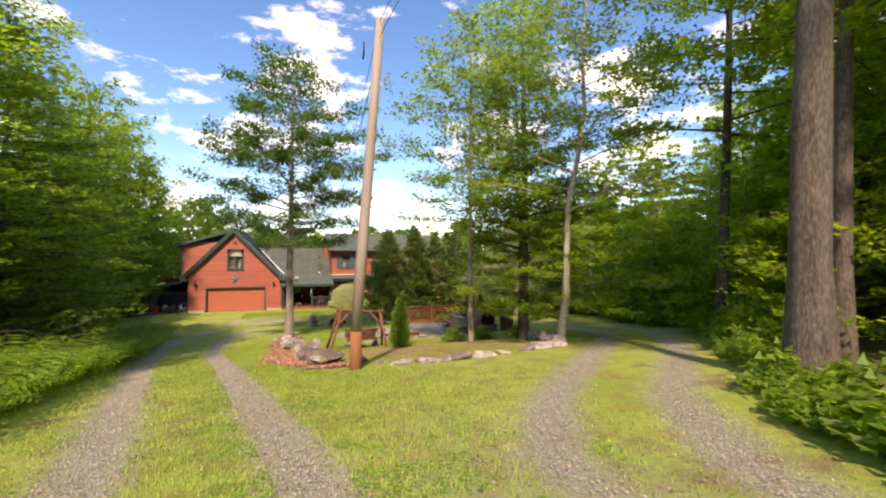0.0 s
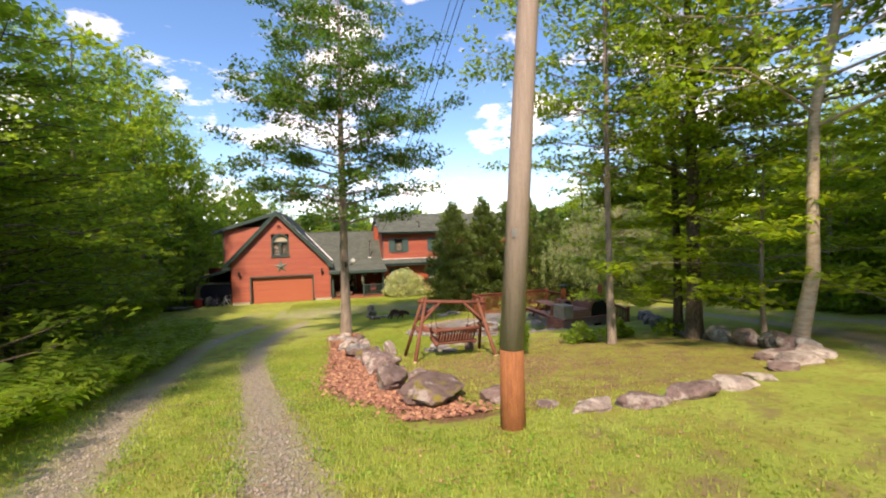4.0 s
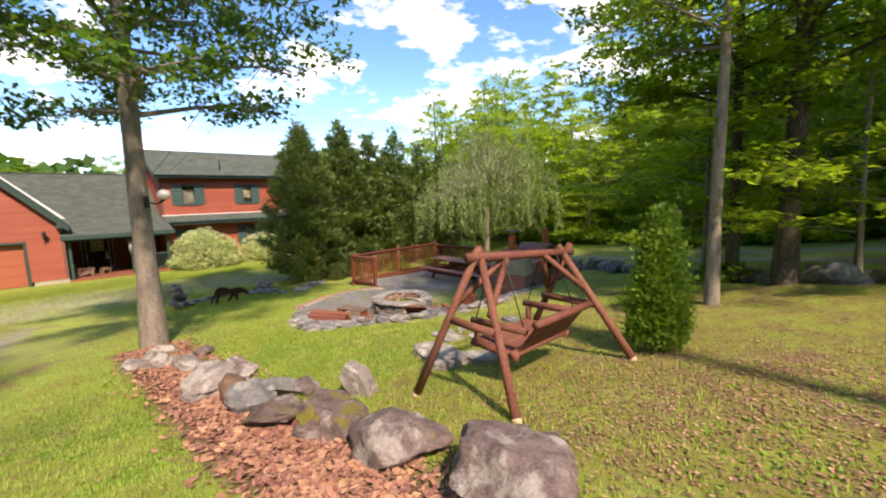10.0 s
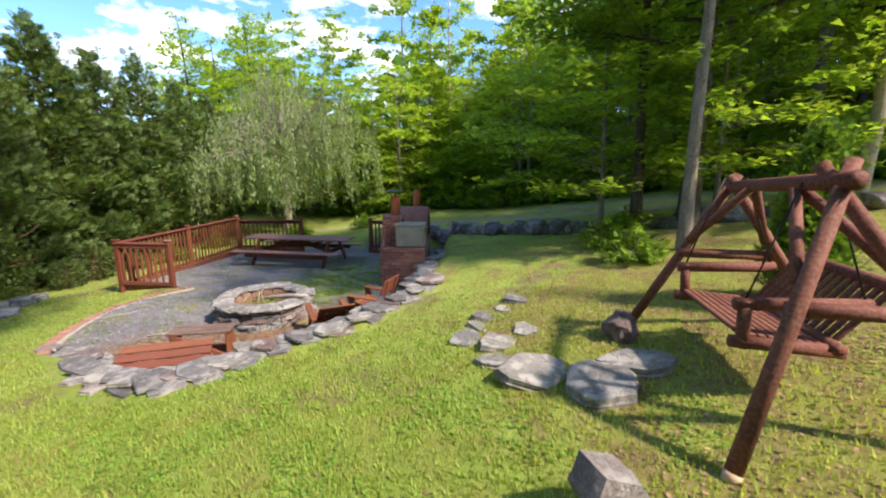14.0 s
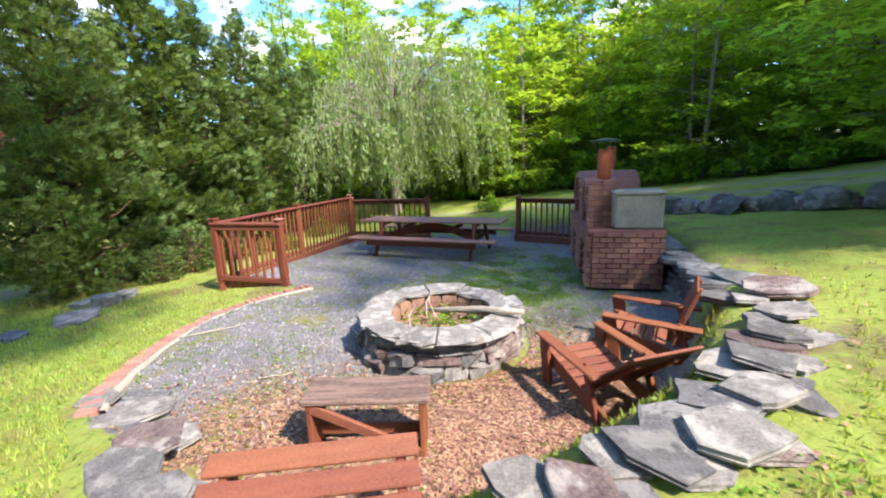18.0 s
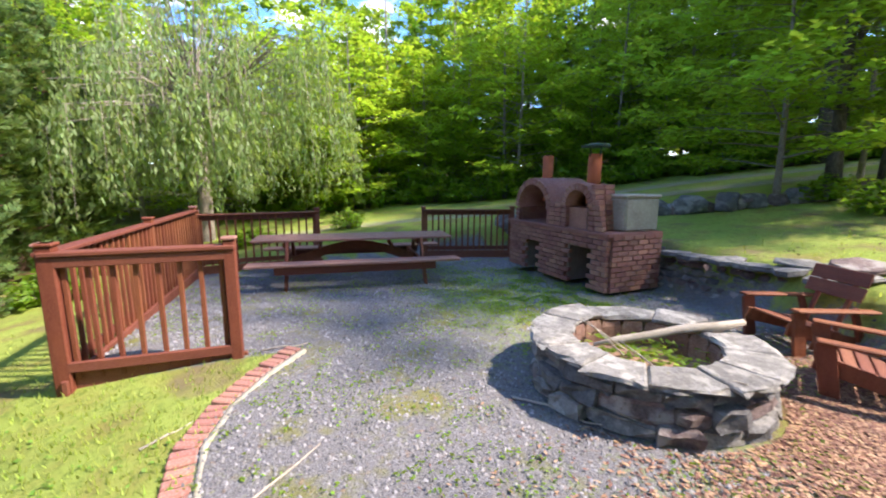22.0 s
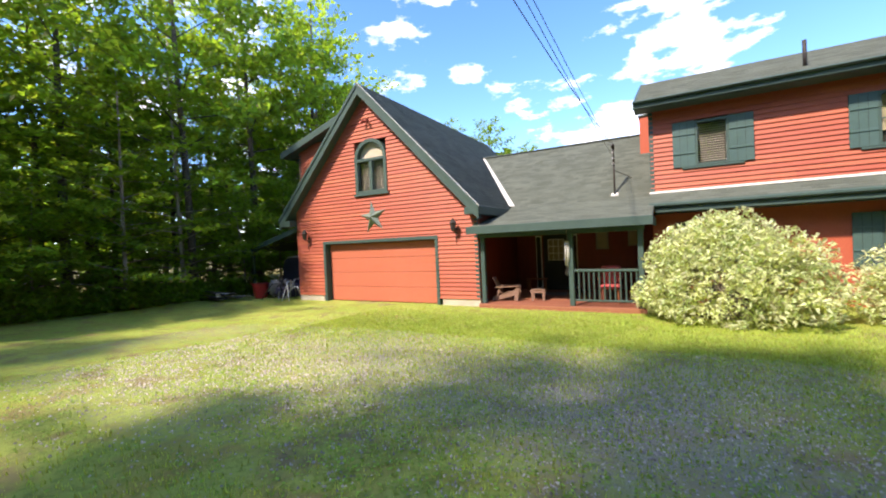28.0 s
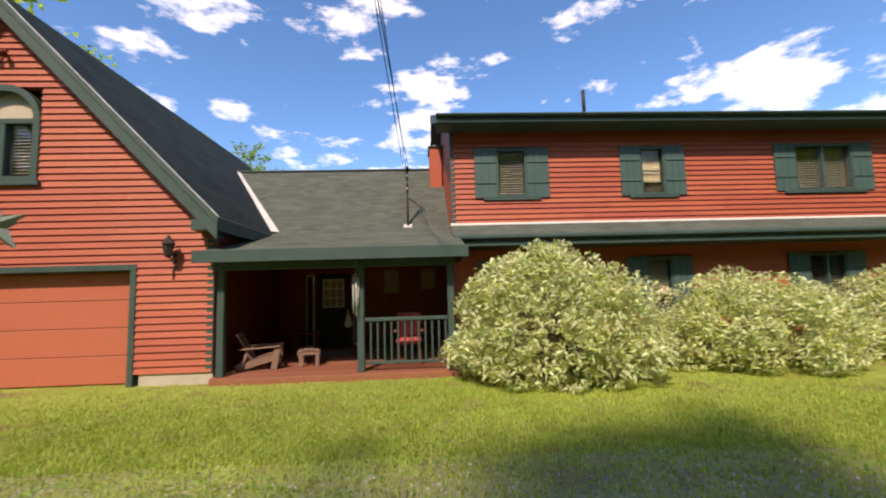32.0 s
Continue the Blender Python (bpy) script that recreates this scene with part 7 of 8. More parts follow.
for i in range(30):
    f = i / 30 * (len(far_side) - 1)
    k = int(f)
    p = Vector(far_side[k]).lerp(Vector(far_side[k + 1]), f - k)
    q = Vector(far_side[k + 1]) - Vector(far_side[k])
    n = Vector((q.y, -q.x)).normalized()
    for off, kinds, sc, step in ((1.4, (5, 5, 2), (0.5, 0.8), 1), (3.6, (2, 5, 2), (0.55, 0.85), 1), (6.0, (0, 1, 4), (0.75, 1.0), 3), (9.5, (2, 5, 2), (0.6, 0.9), 1), (13.0, (0, 2, 1), (0.7, 0.9), 3)):
        if i % step or (i < 9 and off < 5):
            continue
        c = p + n * (off + wr.uniform(-0.8, 0.8))
        wood(c.x + wr.uniform(-0.5, 0.5), c.y + wr.uniform(-0.5, 0.5), kinds, sc)
for i in range(10):
    wood(21 + wr.uniform(-1, 1) + i * 0.35, 27 + i * 1.3, (5, 2, 2), (0.6, 0.85))
    wood(27 + wr.uniform(-2, 2), 20 + i * 2.6, (0, 1, 2, 4), (0.55, 0.75))
for i in range(9):
    wood(19 + i * 1.9, 37 + wr.uniform(-3, 6), (0, 1, 4, 2), (0.5, 0.72))
plant_tree(KINDS[4], 27.5, 31.0, 30, 0.78, "tall airy birch above the willow", "trees of the surrounding woods")
plant_tree(KINDS[0], 33, 40, 70, 0.95, "tall maple standing above the far woods", "trees of the surrounding woods")
plant_tree(KINDS[0], 25.0, 36, 150, 0.75, "tall maple standing above the far woods", "trees of the surrounding woods")
# near side of the lane
for i in range(7):
    wood(11.0 + wr.uniform(0, 3), -6 + i * 2.0, (0, 5, 2, 1), (0.85, 1.1))
# behind the starting point
for i in range(5):
    wood(4 + i * 4.0, -20 - wr.uniform(0, 4), (2, 5, 2))


# the woods go on behind: full, coarse crowns down to the ground
FAR = [tree_meshes("far_tree", 14, 4.6, 0.05, 0.16, 41, M_leaf, M_bark_dark, 0.6, 1700, 20, (0, 0), 0.5, twigs=False, segs=5), tree_meshes("far_tree_b", 12, 4.4, 0.03, 0.16, 42, M_leaf_sun, M_bark_dark, 0.6, 1700, 20, (0.3, 0), 0.5, twigs=False, segs=5)]
for i in range(64):
    a = i * 2 * math.pi / 64
    for ring in (0,):
        q = 30 + ring * 9 + wr.uniform(-2, 2)
        x, y = 2 + q * math.cos(a) * 0.98, 27 + q * math.sin(a) * 1.25
        if y > 55:
            y += 6
        if x > -14 and x < 20 and 30 < y < 60:
            continue
        k = wr.choice((0, 1))
        s_ = wr.uniform(0.8, 1.1) * (0.52 if y > 55 and x > -8 else 0.8 if y > 55 else 0.62 if x > 15 and y > 18 else 1.05)
        if (x < -16 and y < 28) or y < -2:
            continue
        if lane_clear(x, y):
            plant_tree(FAR[k], x, y, wr.uniform(0, 360), s_, "full green tree deep in the woods", "trees deep in the woods", s_ * wr.uniform(0.85, 1.15))


def distant_woods():
    """The closed edge of the woods all round, far off, as leafy clumps."""
    rs = np.random.RandomState(400)
    n = 12000
    a = rs.uniform(0, 2 * np.pi, n)
    q = rs.uniform(0.94, 1.12, n)
    x, y = 2 + 47 * q * np.cos(a), 27 + 62 * q * np.sin(a)
    top = np.where((y > 55) & (x > -10), 11.0, 15.0) * (0.75 + 0.25 * np.sin(a * 23) * np.sin(a * 7 + 1))
    z = height(x, y) + top * rs.uniform(0, 1, n) ** 0.8
    lv, lf = leaf_quads(np.stack([x, y, z], 1), 2.1, rs, 0.9, 0.2, 0.8)
    tagged(new("distant_woods", np_mesh("distant_woods", lv, lf, M_leaf_dark)), "closed green edge of the far woods", "woods", kind="stuff")


distant_woods()


# ---- cedars, willow, shrubs ----
def cedar_meshes(name, h, r, seed, n, size, material, round_top=0.75, lump=0.35, core=1800, wide=0.085, tight=0.34, power=1.7):
    """A cedar: a trunk with rising boughs, each bough carrying flat feathered sprays; n: number of sprays."""
    rs, rnd = np.random.RandomState(seed), random.Random(seed)
    vs, fs = [], []
    tube_into(vs, fs, [(0, 0, -0.2), (0.05, 0.03, h * 0.3), (-0.03, 0, h * 0.6), (0, 0, h * 0.96)], [0.06 * r + 0.05, 0.045 * r + 0.04, 0.03 * r + 0.02, 0.008], 9, 0.08, rnd)
    boughs = max(70, min(230, n // 42))
    start, end, low = [], [], []
    for i in range(boughs):
        f = ((i + rnd.random()) / boughs) ** 1.05
        a = i * 2.4 + rnd.uniform(-0.4, 0.4)
        reach = r * max(0.05, (1 - f ** power)) ** round_top * (0.80 + 0.2 * min(1, f * 7)) * rnd.uniform(1 - lump * 0.5, 1.08)
        z0 = f * h * 0.93 + 0.02
        p = Vector((0, 0, z0))
        e = Vector((math.cos(a) * reach, math.sin(a) * reach, z0 + reach * rnd.uniform(0.12, 0.5) + 0.10))
        m = p.lerp(e, 0.55) - Vector((0, 0, 0.10 * reach))
        tube_into(vs, fs, [p, m, e], [0.012 + 0.016 * reach, 0.008 + 0.008 * reach, 0.004], 4)
        start.append(tuple(m))
        end.append(tuple(e))
        low.append(reach)
    m_, e_, w = np.array(start), np.array(end), np.array(low) + 0.12
    pick = rs.choice(boughs, n, p=w / w.sum())
    u = (1 - np.abs(rs.normal(0, 0.42, n)))[:, None]
    u = np.clip(u, -0.5, 1.05)
    axis_ = e_[pick] - m_[pick]
    ln = np.linalg.norm(axis_, axis=1)[:, None] + 1e-6
    fwd = axis_ / ln
    lat = np.cross(fwd, [0, 0, 1.0])
    lat /= np.linalg.norm(lat, axis=1)[:, None] + 1e-6
    off = rs.normal(0, 1, n)[:, None] * tight * (0.35 + 0.65 * np.clip(1.1 - u, 0, 1)) * (0.25 + ln * 0.75)
    c = m_[pick] + axis_ * u + lat * off + rs.normal(0, 0.05 + 0.03 * r, (n, 3))
    c[:, 2] = np.maximum(c[:, 2], 0.05)
    d = fwd * 0.8 + lat * np.sign(off) * 0.45 + np.array([0, 0, 0.12]) + rs.normal(0, 0.30, (n, 3))
    d /= np.linalg.norm(d, axis=1)[:, None]
    side = np.cross(d, np.array([0, 0, 1.0]) + rs.normal(0, 0.55, (n, 3)))
    side /= np.linalg.norm(side, axis=1)[:, None] + 1e-9
    s = size * rs.uniform(0.6, 1.3, n)
    nrm = np.cross(d, side)
    quads = []
    for along_, reach, width in ((0.0, 1.0, 0.7), (0.10, 0.50, 1), (0.16, -0.52, 1), (0.30, 0.44, 1), (0.38, -0.40, 1), (0.54, 0.30, 0.9), (0.62, -0.26, 0.9)):
        if along_ == 0.0:
            p0, ax = c - d * (s * 0.35)[:, None], d * s[:, None]
        else:
            p0 = c + d * (s * (along_ - 0.35))[:, None]
            ax = (d * 0.68 + side * np.sign(reach) * 0.74) * (s * abs(reach))[:, None]
        wv = np.cross(nrm, ax)
        wv /= np.linalg.norm(wv, axis=1)[:, None] + 1e-9
        wv = wv * (s * width * wide)[:, None]
        quads.append(np.stack([p0, p0 + ax * 0.55 + wv, p0 + ax, p0 + ax * 0.55 - wv], 1))
    v = np.stack(quads, 1).reshape(-1, 3)
    pick = rs.choice(boughs, core, p=w / w.sum())
    ic = m_[pick] * rs.uniform(0.4, 1.0, core)[:, None] * np.array([1, 1, 0]) + m_[pick] * np.array([0, 0, 1]) + rs.normal(0, 0.07 * r + 0.02, (core, 3))
    ic[:, 2] = np.maximum(ic[:, 2], 0.05)
    iv, _ = leaf_quads(ic, 0.11 * r ** 0.5 + 0.03, rs, 1.3, 0, 0.5)
    v = np.concatenate([v, iv])
    trunk = np_mesh(name + "_trunk", np.array([tuple(p) for p in vs]), np.array(fs), M_bark_cedar, True)
    return trunk, np_mesh(name + "_crown", v, np.arange(len(v)).reshape(-1, 4), material)


for i, (x, y, h, r, n) in enumerate([(6.75, 31.0, 7.2, 1.95, 16000), (8.9, 31.3, 7.6, 1.75, 6500), (10.7, 31.6, 7.2, 1.7, 4200), (12.5, 31.8, 7.6, 1.7, 3200), (14.3, 31.9, 7.0, 1.65, 2600), (16.0, 31.9, 6.6, 1.6, 2200)]):
    plant_tree(cedar_meshes("cedar", h, r, 60 + i, n, 0.20 if i == 0 else 0.31, M_cedar, 0.8, 0.75, 5000 if i == 0 else 2200, 0.062 if i == 0 else 0.08), x, y, 0, 1, "tall dense green cedar of the hedge row", "cedars of the hedge row", name="cedar_tree")
plant_tree(cedar_meshes("cone_cedar", 1.75, 0.335, 71, 11000, 0.07, M_conebush, 0.9, 0.2, 2200, power=1.25), 3.74, 15.04, 0, 1, "small bright green conical cedar beside the swing", name="conical_cedar")
for i, (x, y, s) in enumerate([(8.2, 29.6, 0.8), (9.6, 29.7, 0.7), (7.4, 29.5, 0.55)]):
    plant_tree(cedar_meshes("hedge_seedling", 1.3, 0.75, 80 + i, 600, 0.17, M_cedar, 0.5, 0.3, 300), x, y, 0, s, "low bright green cedar seedling under the hedge", "cedar seedlings", name="cedar_seedling")


def willow_meshes(h, r, seed):
    """A weeping willow: an uneven dome of hanging switches in several lobes, each switch hung with narrow leaves."""
    rs, rnd = np.random.RandomState(seed), random.Random(seed)
    vs, fs = [], []
    tube_into(vs, fs, [(0, 0, -0.2), (0.1, 0, h * 0.35), (0.2, 0.1, h * 0.7)], [0.22, 0.17, 0.08], 9, 0.05, rnd)
    lobes = [(0.0, 0.0, 1.0, 0.62)] + [(math.cos(k * 1.35 + 0.4) * 0.55, math.sin(k * 1.35 + 0.4) * 0.55, rnd.uniform(0.55, 0.88), rnd.uniform(0.42, 0.58)) for k in range(5)]
    cs = []
    for i in range(330):
        lx, ly, lh, lr = lobes[i % len(lobes)]
        a, q = rnd.uniform(0, 6.28), math.sqrt(rnd.uniform(0.02, 1))
        top = h * lh * (0.98 - 0.34 * q * q) * rnd.uniform(0.9, 1.04)
        x0, y0 = (lx + lr * q * math.cos(a)) * r, (ly + lr * q * math.sin(a)) * r
        fall = min(top - 0.2, rnd.uniform(0.3, 0.75) * top)
        tube_into(vs, fs, [(0.15, 0.05, h * 0.5), (x0 * 0.6 + lx * r * 0.2, y0 * 0.6 + ly * r * 0.2, top), (x0, y0, top - 0.25), (x0 * 1.06 + 0.2, y0 * 1.06, top - fall)], [0.02, 0.012, 0.008, 0.003], 3)
        m = 90
        u = rs.uniform(0, 1, m)
        p = np.stack([x0 * (1 + 0.07 * u) + 0.2 * u * u, y0 * (1 + 0.07 * u), top - fall * u], 1)
        cs.append(p + rs.normal(0, 1, (m, 3)) * np.array([0.09, 0.09, 0.10]))
    c = np.concatenate(cs)
    lv, lf = leaf_quads(c, 0.19, rs, 0.5, 1.1, 0.27)
    return np_mesh("willow_trunk", np.array([tuple(p) for p in vs]), np.array(fs), M_bark, True), np_mesh("willow_crown", lv, lf, M_willow)


plant_tree(willow_meshes(7.6, 4.3, 91), 16.4, 28.6, 0, 1, "pale green weeping willow beyond the fence", name="willow_tree")


def shrub_meshes(h, r, seed, n, size, material, limbs=130):
    rs, rnd = np.random.RandomState(seed), random.Random(seed)
    vs, fs = [], []
    cs = []
    for i in range(limbs):
        a, e = rnd.uniform(0, 6.28), math.asin(rnd.uniform(0.02, 1))
        k = rnd.uniform(0.86, 1.08)
        end = Vector((math.cos(a) * math.cos(e) * r * k, math.sin(a) * math.cos(e) * r * k, math.sin(e) * h * k + 0.1))
        mid = end * 0.5 + Vector((0, 0, 0.12 * h))
        tube_into(vs, fs, [(0, 0, -0.1), mid, end], [0.018, 0.012, 0.004], 3)
        m = n // limbs
        u = np.abs(rs.normal(0, 0.32, m))
        u = np.clip(1 - u, 0.25, 1.06)[:, None]
        p = (1 - u) ** 2 * 0 + 2 * u * (1 - u) * np.array(mid) + u * u * np.array(end)
        cs.append(p + rs.normal(0, 0.11 * r, (m, 3)) * np.array([1, 1, 0.8]))
    c = np.concatenate(cs)
    c[:, 2] = np.maximum(c[:, 2], 0.04)
    lv, lf = leaf_quads(c, size, rs, 0.7, 0.1, 0.7, True)
    return np_mesh("shrub_stems", np.array([tuple(p) for p in vs]), np.array(fs), M_bark, True), np_mesh("shrub_leaves", lv, lf, material)


def mound_meshes(h, r, seed, n, size, material):
    """A full rounded shrub: lobes of overlapping leaves over an inner frame of stems."""
    rs, rnd = np.random.RandomState(seed), random.Random(seed)
    vs, fs, cs, outs = [], [], [], []
    lobes = 120
    m = n // lobes
    for i in range(lobes):
        a = i * 2.4 + rnd.uniform(-0.3, 0.3)
        e = math.asin(min(0.99, 0.02 + 0.98 * ((i + 0.5) / lobes)))
        k = rnd.uniform(0.70, 1.04)
        q = Vector((math.cos(a) * math.cos(e) * r * k, math.sin(a) * math.cos(e) * r * k, math.sin(e) * h * k * 0.93 + 0.16))
        tube_into(vs, fs, [(0, 0, -0.1), q * 0.5 + Vector((0, 0, 0.1 * h)), q * 0.97], [0.018, 0.012, 0.004], 3)
        v = rs.normal(0, 1, (m, 3))
        v /= np.linalg.norm(v, axis=1)[:, None]
        v *= (0.25 * r * rs.uniform(0.3, 1.0, m) ** 0.4 * rnd.uniform(0.7, 1.1))[:, None]
        cs.append(np.array(q) + v * np.array([1, 1, 0.8]))
    c = np.concatenate(cs)
    c[:, 2] = np.maximum(c[:, 2], 0.05)
    lv, lf = leaf_quads(c, size, rs, 0.75, 0.4, 0.42, True)
    return np_mesh("shrub_stems", np.array([tuple(p) for p in vs]), np.array(fs), M_bark, True), np_mesh("shrub_leaves", lv, lf, material)


def plant_shrub(meshes, x, y, s, label, name="shrub"):
    ob = thing(name, label, "shrub", (x, y, hz(x, y)), 0)
    ob.scale = s
    for nm, me in zip(("branch_frame", "foliage"), meshes):
        p = new(nm, me)
        p.parent = ob
    return ob


plant_shrub(mound_meshes(2.15, 1.75, 101, 25000, 0.125, M_varieg), 5.1, 40.9, (1, 0.85, 1), "large cream and green variegated dogwood by the porch")
plant_shrub(mound_meshes(1.8, 1.7, 102, 21000, 0.125, M_varieg), 9.1, 41.3, (1.05, 0.8, 0.9), "cream and green variegated dogwood along the house wall")
plant_shrub(mound_meshes(1.75, 1.5, 103, 14000, 0.125, M_varieg), 12.6, 41.4, (1.1, 0.8, 0.95), "cream and green variegated dogwood along the house wall")
# undergrowth along the wood edges
UG = [shrub_meshes(0.7, 0.75, 110, 720, 0.165, M_fern, 30), shrub_meshes(0.55, 0.85, 111, 700, 0.185, M_fern, 30)]
def fern_mesh(seed, fronds, length, material):
    """A fern: arching fronds from one crown, each with narrowing pairs of leaflets."""
    rnd = random.Random(seed)
    vs, fs = [], []
    for i in range(fronds):
        a = i * 2 * math.pi / fronds + rnd.uniform(-0.3, 0.3)
        d, side = Vector((math.cos(a), math.sin(a), 0)), Vector((-math.sin(a), math.cos(a), 0))
        ln, lift = length * rnd.uniform(0.75, 1.15), rnd.uniform(0.5, 0.8)
        for k in range(11):
            f = 0.12 + 0.88 * k / 11
            p = d * (ln * f * 0.85) + Vector((0, 0, ln * lift * math.sin(f * 2.1)))
            q = d * (ln * (f + 0.06) * 0.85) + Vector((0, 0, ln * lift * math.sin((f + 0.06) * 2.1)))
            w = ln * 0.24 * math.sin(math.pi * min(1, f * 0.85 + 0.15)) ** 0.8 + 0.01
            for sg in (-1, 1):
                n = len(vs)
                tip = p + side * (sg * w) + d * (0.35 * w) - Vector((0, 0, 0.15 * w))
                vs += [p, p.lerp(tip, 0.5) - d * 0.014, tip, q.lerp(tip, 0.45) + d * 0.006]
                fs.append((n, n + 1, n + 2, n + 3))
    return np_mesh("fern", np.array([tuple(v) for v in vs]), np.array(fs), material)


FERNS = [fern_mesh(300 + k, 13 + k, 1.0 + 0.09 * k, M_fern) for k in range(3)]
for i in range(92):
    y = 2.2 + i * 0.29
    x = -4.1 - 0.135 * max(0, y - 8) - (i % 3) * 0.42 - wr.uniform(0.0, 0.35)
    put("fern", FERNS[i % 3], (x, y, hz(x, y) - 0.01), (wr.uniform(-8, 8), wr.uniform(-8, 8), wr.uniform(0, 360)), None, "bright green fern on the grassy verge", "fern", "ferns along the drive")
for i in range(20):
    y = 1 + i * 1.5
    x = -6.2 - 0.13 * max(0, y - 9) - wr.uniform(0.0, 0.9)
    ob = plant_shrub(UG[i % 2], x, y, (wr.uniform(0.7, 1.1),) * 3, "low seedlings along the wood edge", "undergrowth")
    tagged(ob, group="undergrowth along the drive")
verge = [(4.1, 0.6), (4.75, 2.1), (5.7, 3.6), (8.8, 6.6), (13, 9.5), (20, 14.5)]
for i in range(44):
    f = (i / 44) ** 1.35 * (len(verge) - 1)
    k = int(f)
    p = Vector(verge[k]).lerp(Vector(verge[k + 1]), f - k)
    q = wr.uniform(0.15, 1.5)
    ob = plant_shrub(UG[i % 2], p.x + 0.75 * q, p.y - 0.65 * q, (wr.uniform(0.5, 0.95),) * 3, "low ferns and broad-leaved seedlings beside the lane", "undergrowth")
    tagged(ob, group="undergrowth beside the lane")
for i in range(12):
    ob = plant_shrub(UG[i % 2], -13.2 - wr.uniform(0, 1), 33 + i * 0.8, (1.1, 1.1, 1.3), "tall weeds at the edge of the woods", "undergrowth")
    tagged(ob, group="weeds by the lean-to")
for i in range(34):
    f = 0.6 + i / 34 * (len(far_side) - 1.7)
    k = int(f)
    p = Vector(far_side[k]).lerp(Vector(far_side[k + 1]), f - k)
    ob = plant_shrub(UG[i % 2], p.x + wr.uniform(-0.4, 0.9), p.y + wr.uniform(-0.5, 0.5), (1.2, 1.2, wr.uniform(1.1, 1.9)), "leafy thicket along the far side of the lane", "undergrowth")
    tagged(ob, group="thicket beyond the lane")
for i, (x, y) in enumerate([(7.6, 16.2), (9.0, 15.4), (6.2, 16.0), (14.5, 27), (13.2, 29.8), (10.6, 29.3), (15.5, 24.5)]):
    plant_shrub(UG[i % 2], x, y, (0.7, 0.7, 0.7), "small leafy seedlings under the trees", "undergrowth")


# ---- loose ground cover ----
def scatter_blades(n, region, size, seed, name, label, material):
    """Single grass blades over a stretch of the plan."""
    rs = np.random.RandomState(seed)
    x, y = region(rs, n)
    rut = np.minimum.reduce([seg_dist(x, y, r) for r in (RUT_A, RUT_B, RUT_C, RUT_D)])
    ok = (rut > 0.25 + rs.uniform(0, 0.25, len(x))) & ~inside(x, y, PATIO) & ~((np.abs(x + 0.25 - 1.2 * np.clip((13 - y) / 3, 0, 1)) < 0.6) & (y > 10) & (y < 23.6))
    court = ((x - 1.2) / 7.2) ** 4 + ((y - 34.8) / 2.8) ** 4
    ok &= seg_dist(x, y, line) > 0.36
    ok &= (court > 1) | (rs.uniform(0, 1, len(x)) < 0.25)
    x, y = x[ok], y[ok]
    m = len(x)
    z = height(x, y)
    a = rs.uniform(0, 6.283, m)
    s = size * rs.uniform(0.5, 1.4, m)
    w = 0.006 + 0.004 * rs.uniform(0, 1, m)
    lean = rs.uniform(0.1, 0.9, m) * s
    v = np.empty((m, 3, 3))
    v[:, 0] = np.stack([x - np.sin(a) * w, y + np.cos(a) * w, z - 0.01], 1)
    v[:, 1] = np.stack([x + np.sin(a) * w, y - np.cos(a) * w, z - 0.01], 1)
    v[:, 2] = np.stack([x + np.cos(a) * lean, y + np.sin(a) * lean, z + s], 1)
    me = np_mesh(name, v.reshape(-1, 3), np.arange(m * 3).reshape(-1, 3), material)
    tagged(new(name, me), label, "grass", kind="stuff")


def along(pts, width):
    def region(rs, n):
        seg = rs.randint(0, len(pts) - 1, n)
        u = rs.uniform(0, 1, n)
        p = np.array(pts)
        c = p[seg] * (1 - u)[:, None] + p[seg + 1] * u[:, None]
        return c[:, 0] + rs.normal(0, width, n), c[:, 1] + rs.normal(0, width, n)
    return region


scatter_blades(120000, along([(0, 1), (0.2, 6), (0, 10), (-2, 13), (-1.2, 17), (0.8, 20), (2, 22)], 1.7), 0.042, 5, "grass", "short mown yellow-green grass by the driveway", M_blade)
scatter_blades(150000, along([(2, 17), (2.4, 20), (3.4, 26.5), (3.4, 30), (2.5, 34), (1, 37.5), (5, 37.5), (-3, 38.5)], 1.9), 0.042, 6, "lawn_grass", "short mown green lawn grass", M_blade)


def chips(n, region, size, seed, name, label, material, lift=0.01, narrow=0.6, cat="litter", tilt=0.45):
    rs = np.random.RandomState(seed)
    x, y = region(rs, n)
    c = np.stack([x, y, height(x, y) + lift + rs.uniform(0, 0.4 * size, len(x))], 1)
    lv, lf = leaf_quads(c, size, rs, tilt, 0, narrow)
    tagged(new(name, np_mesh(name, lv, lf, material)), label, cat, kind="stuff")


def bed_region(rs, n):
    y = rs.uniform(10.4, 23.4, n)
    return -0.25 + 1.3 * np.clip((13 - y) / 3, 0, 1) + rs.normal(0, 0.27, n), y


def pit_region(rs, n):
    pick = rs.uniform(0, 1, n) < 0.75
    x = np.where(pick, rs.normal(4.3, 0.85, n), rs.normal(3.5, 0.5, n))
    y = np.where(pick, rs.normal(21.35, 0.65, n), rs.normal(22.8, 0.6, n))
    ok = inside(x, y, PATIO) & (np.hypot(x - 5.5, y - 22.42) > 0.9)
    return x[ok], y[ok]


def patio_region(rs, n):
    x, y = rs.uniform(3, 12, n), rs.uniform(20, 27.2, n)
    ok = inside(x, y, PATIO) & (np.hypot(x - 5.5, y - 22.42) > 0.9) & (np.hypot((x - 4.2) / 1.2, y - 21.2) > 1.0)
    return x[ok], y[ok]


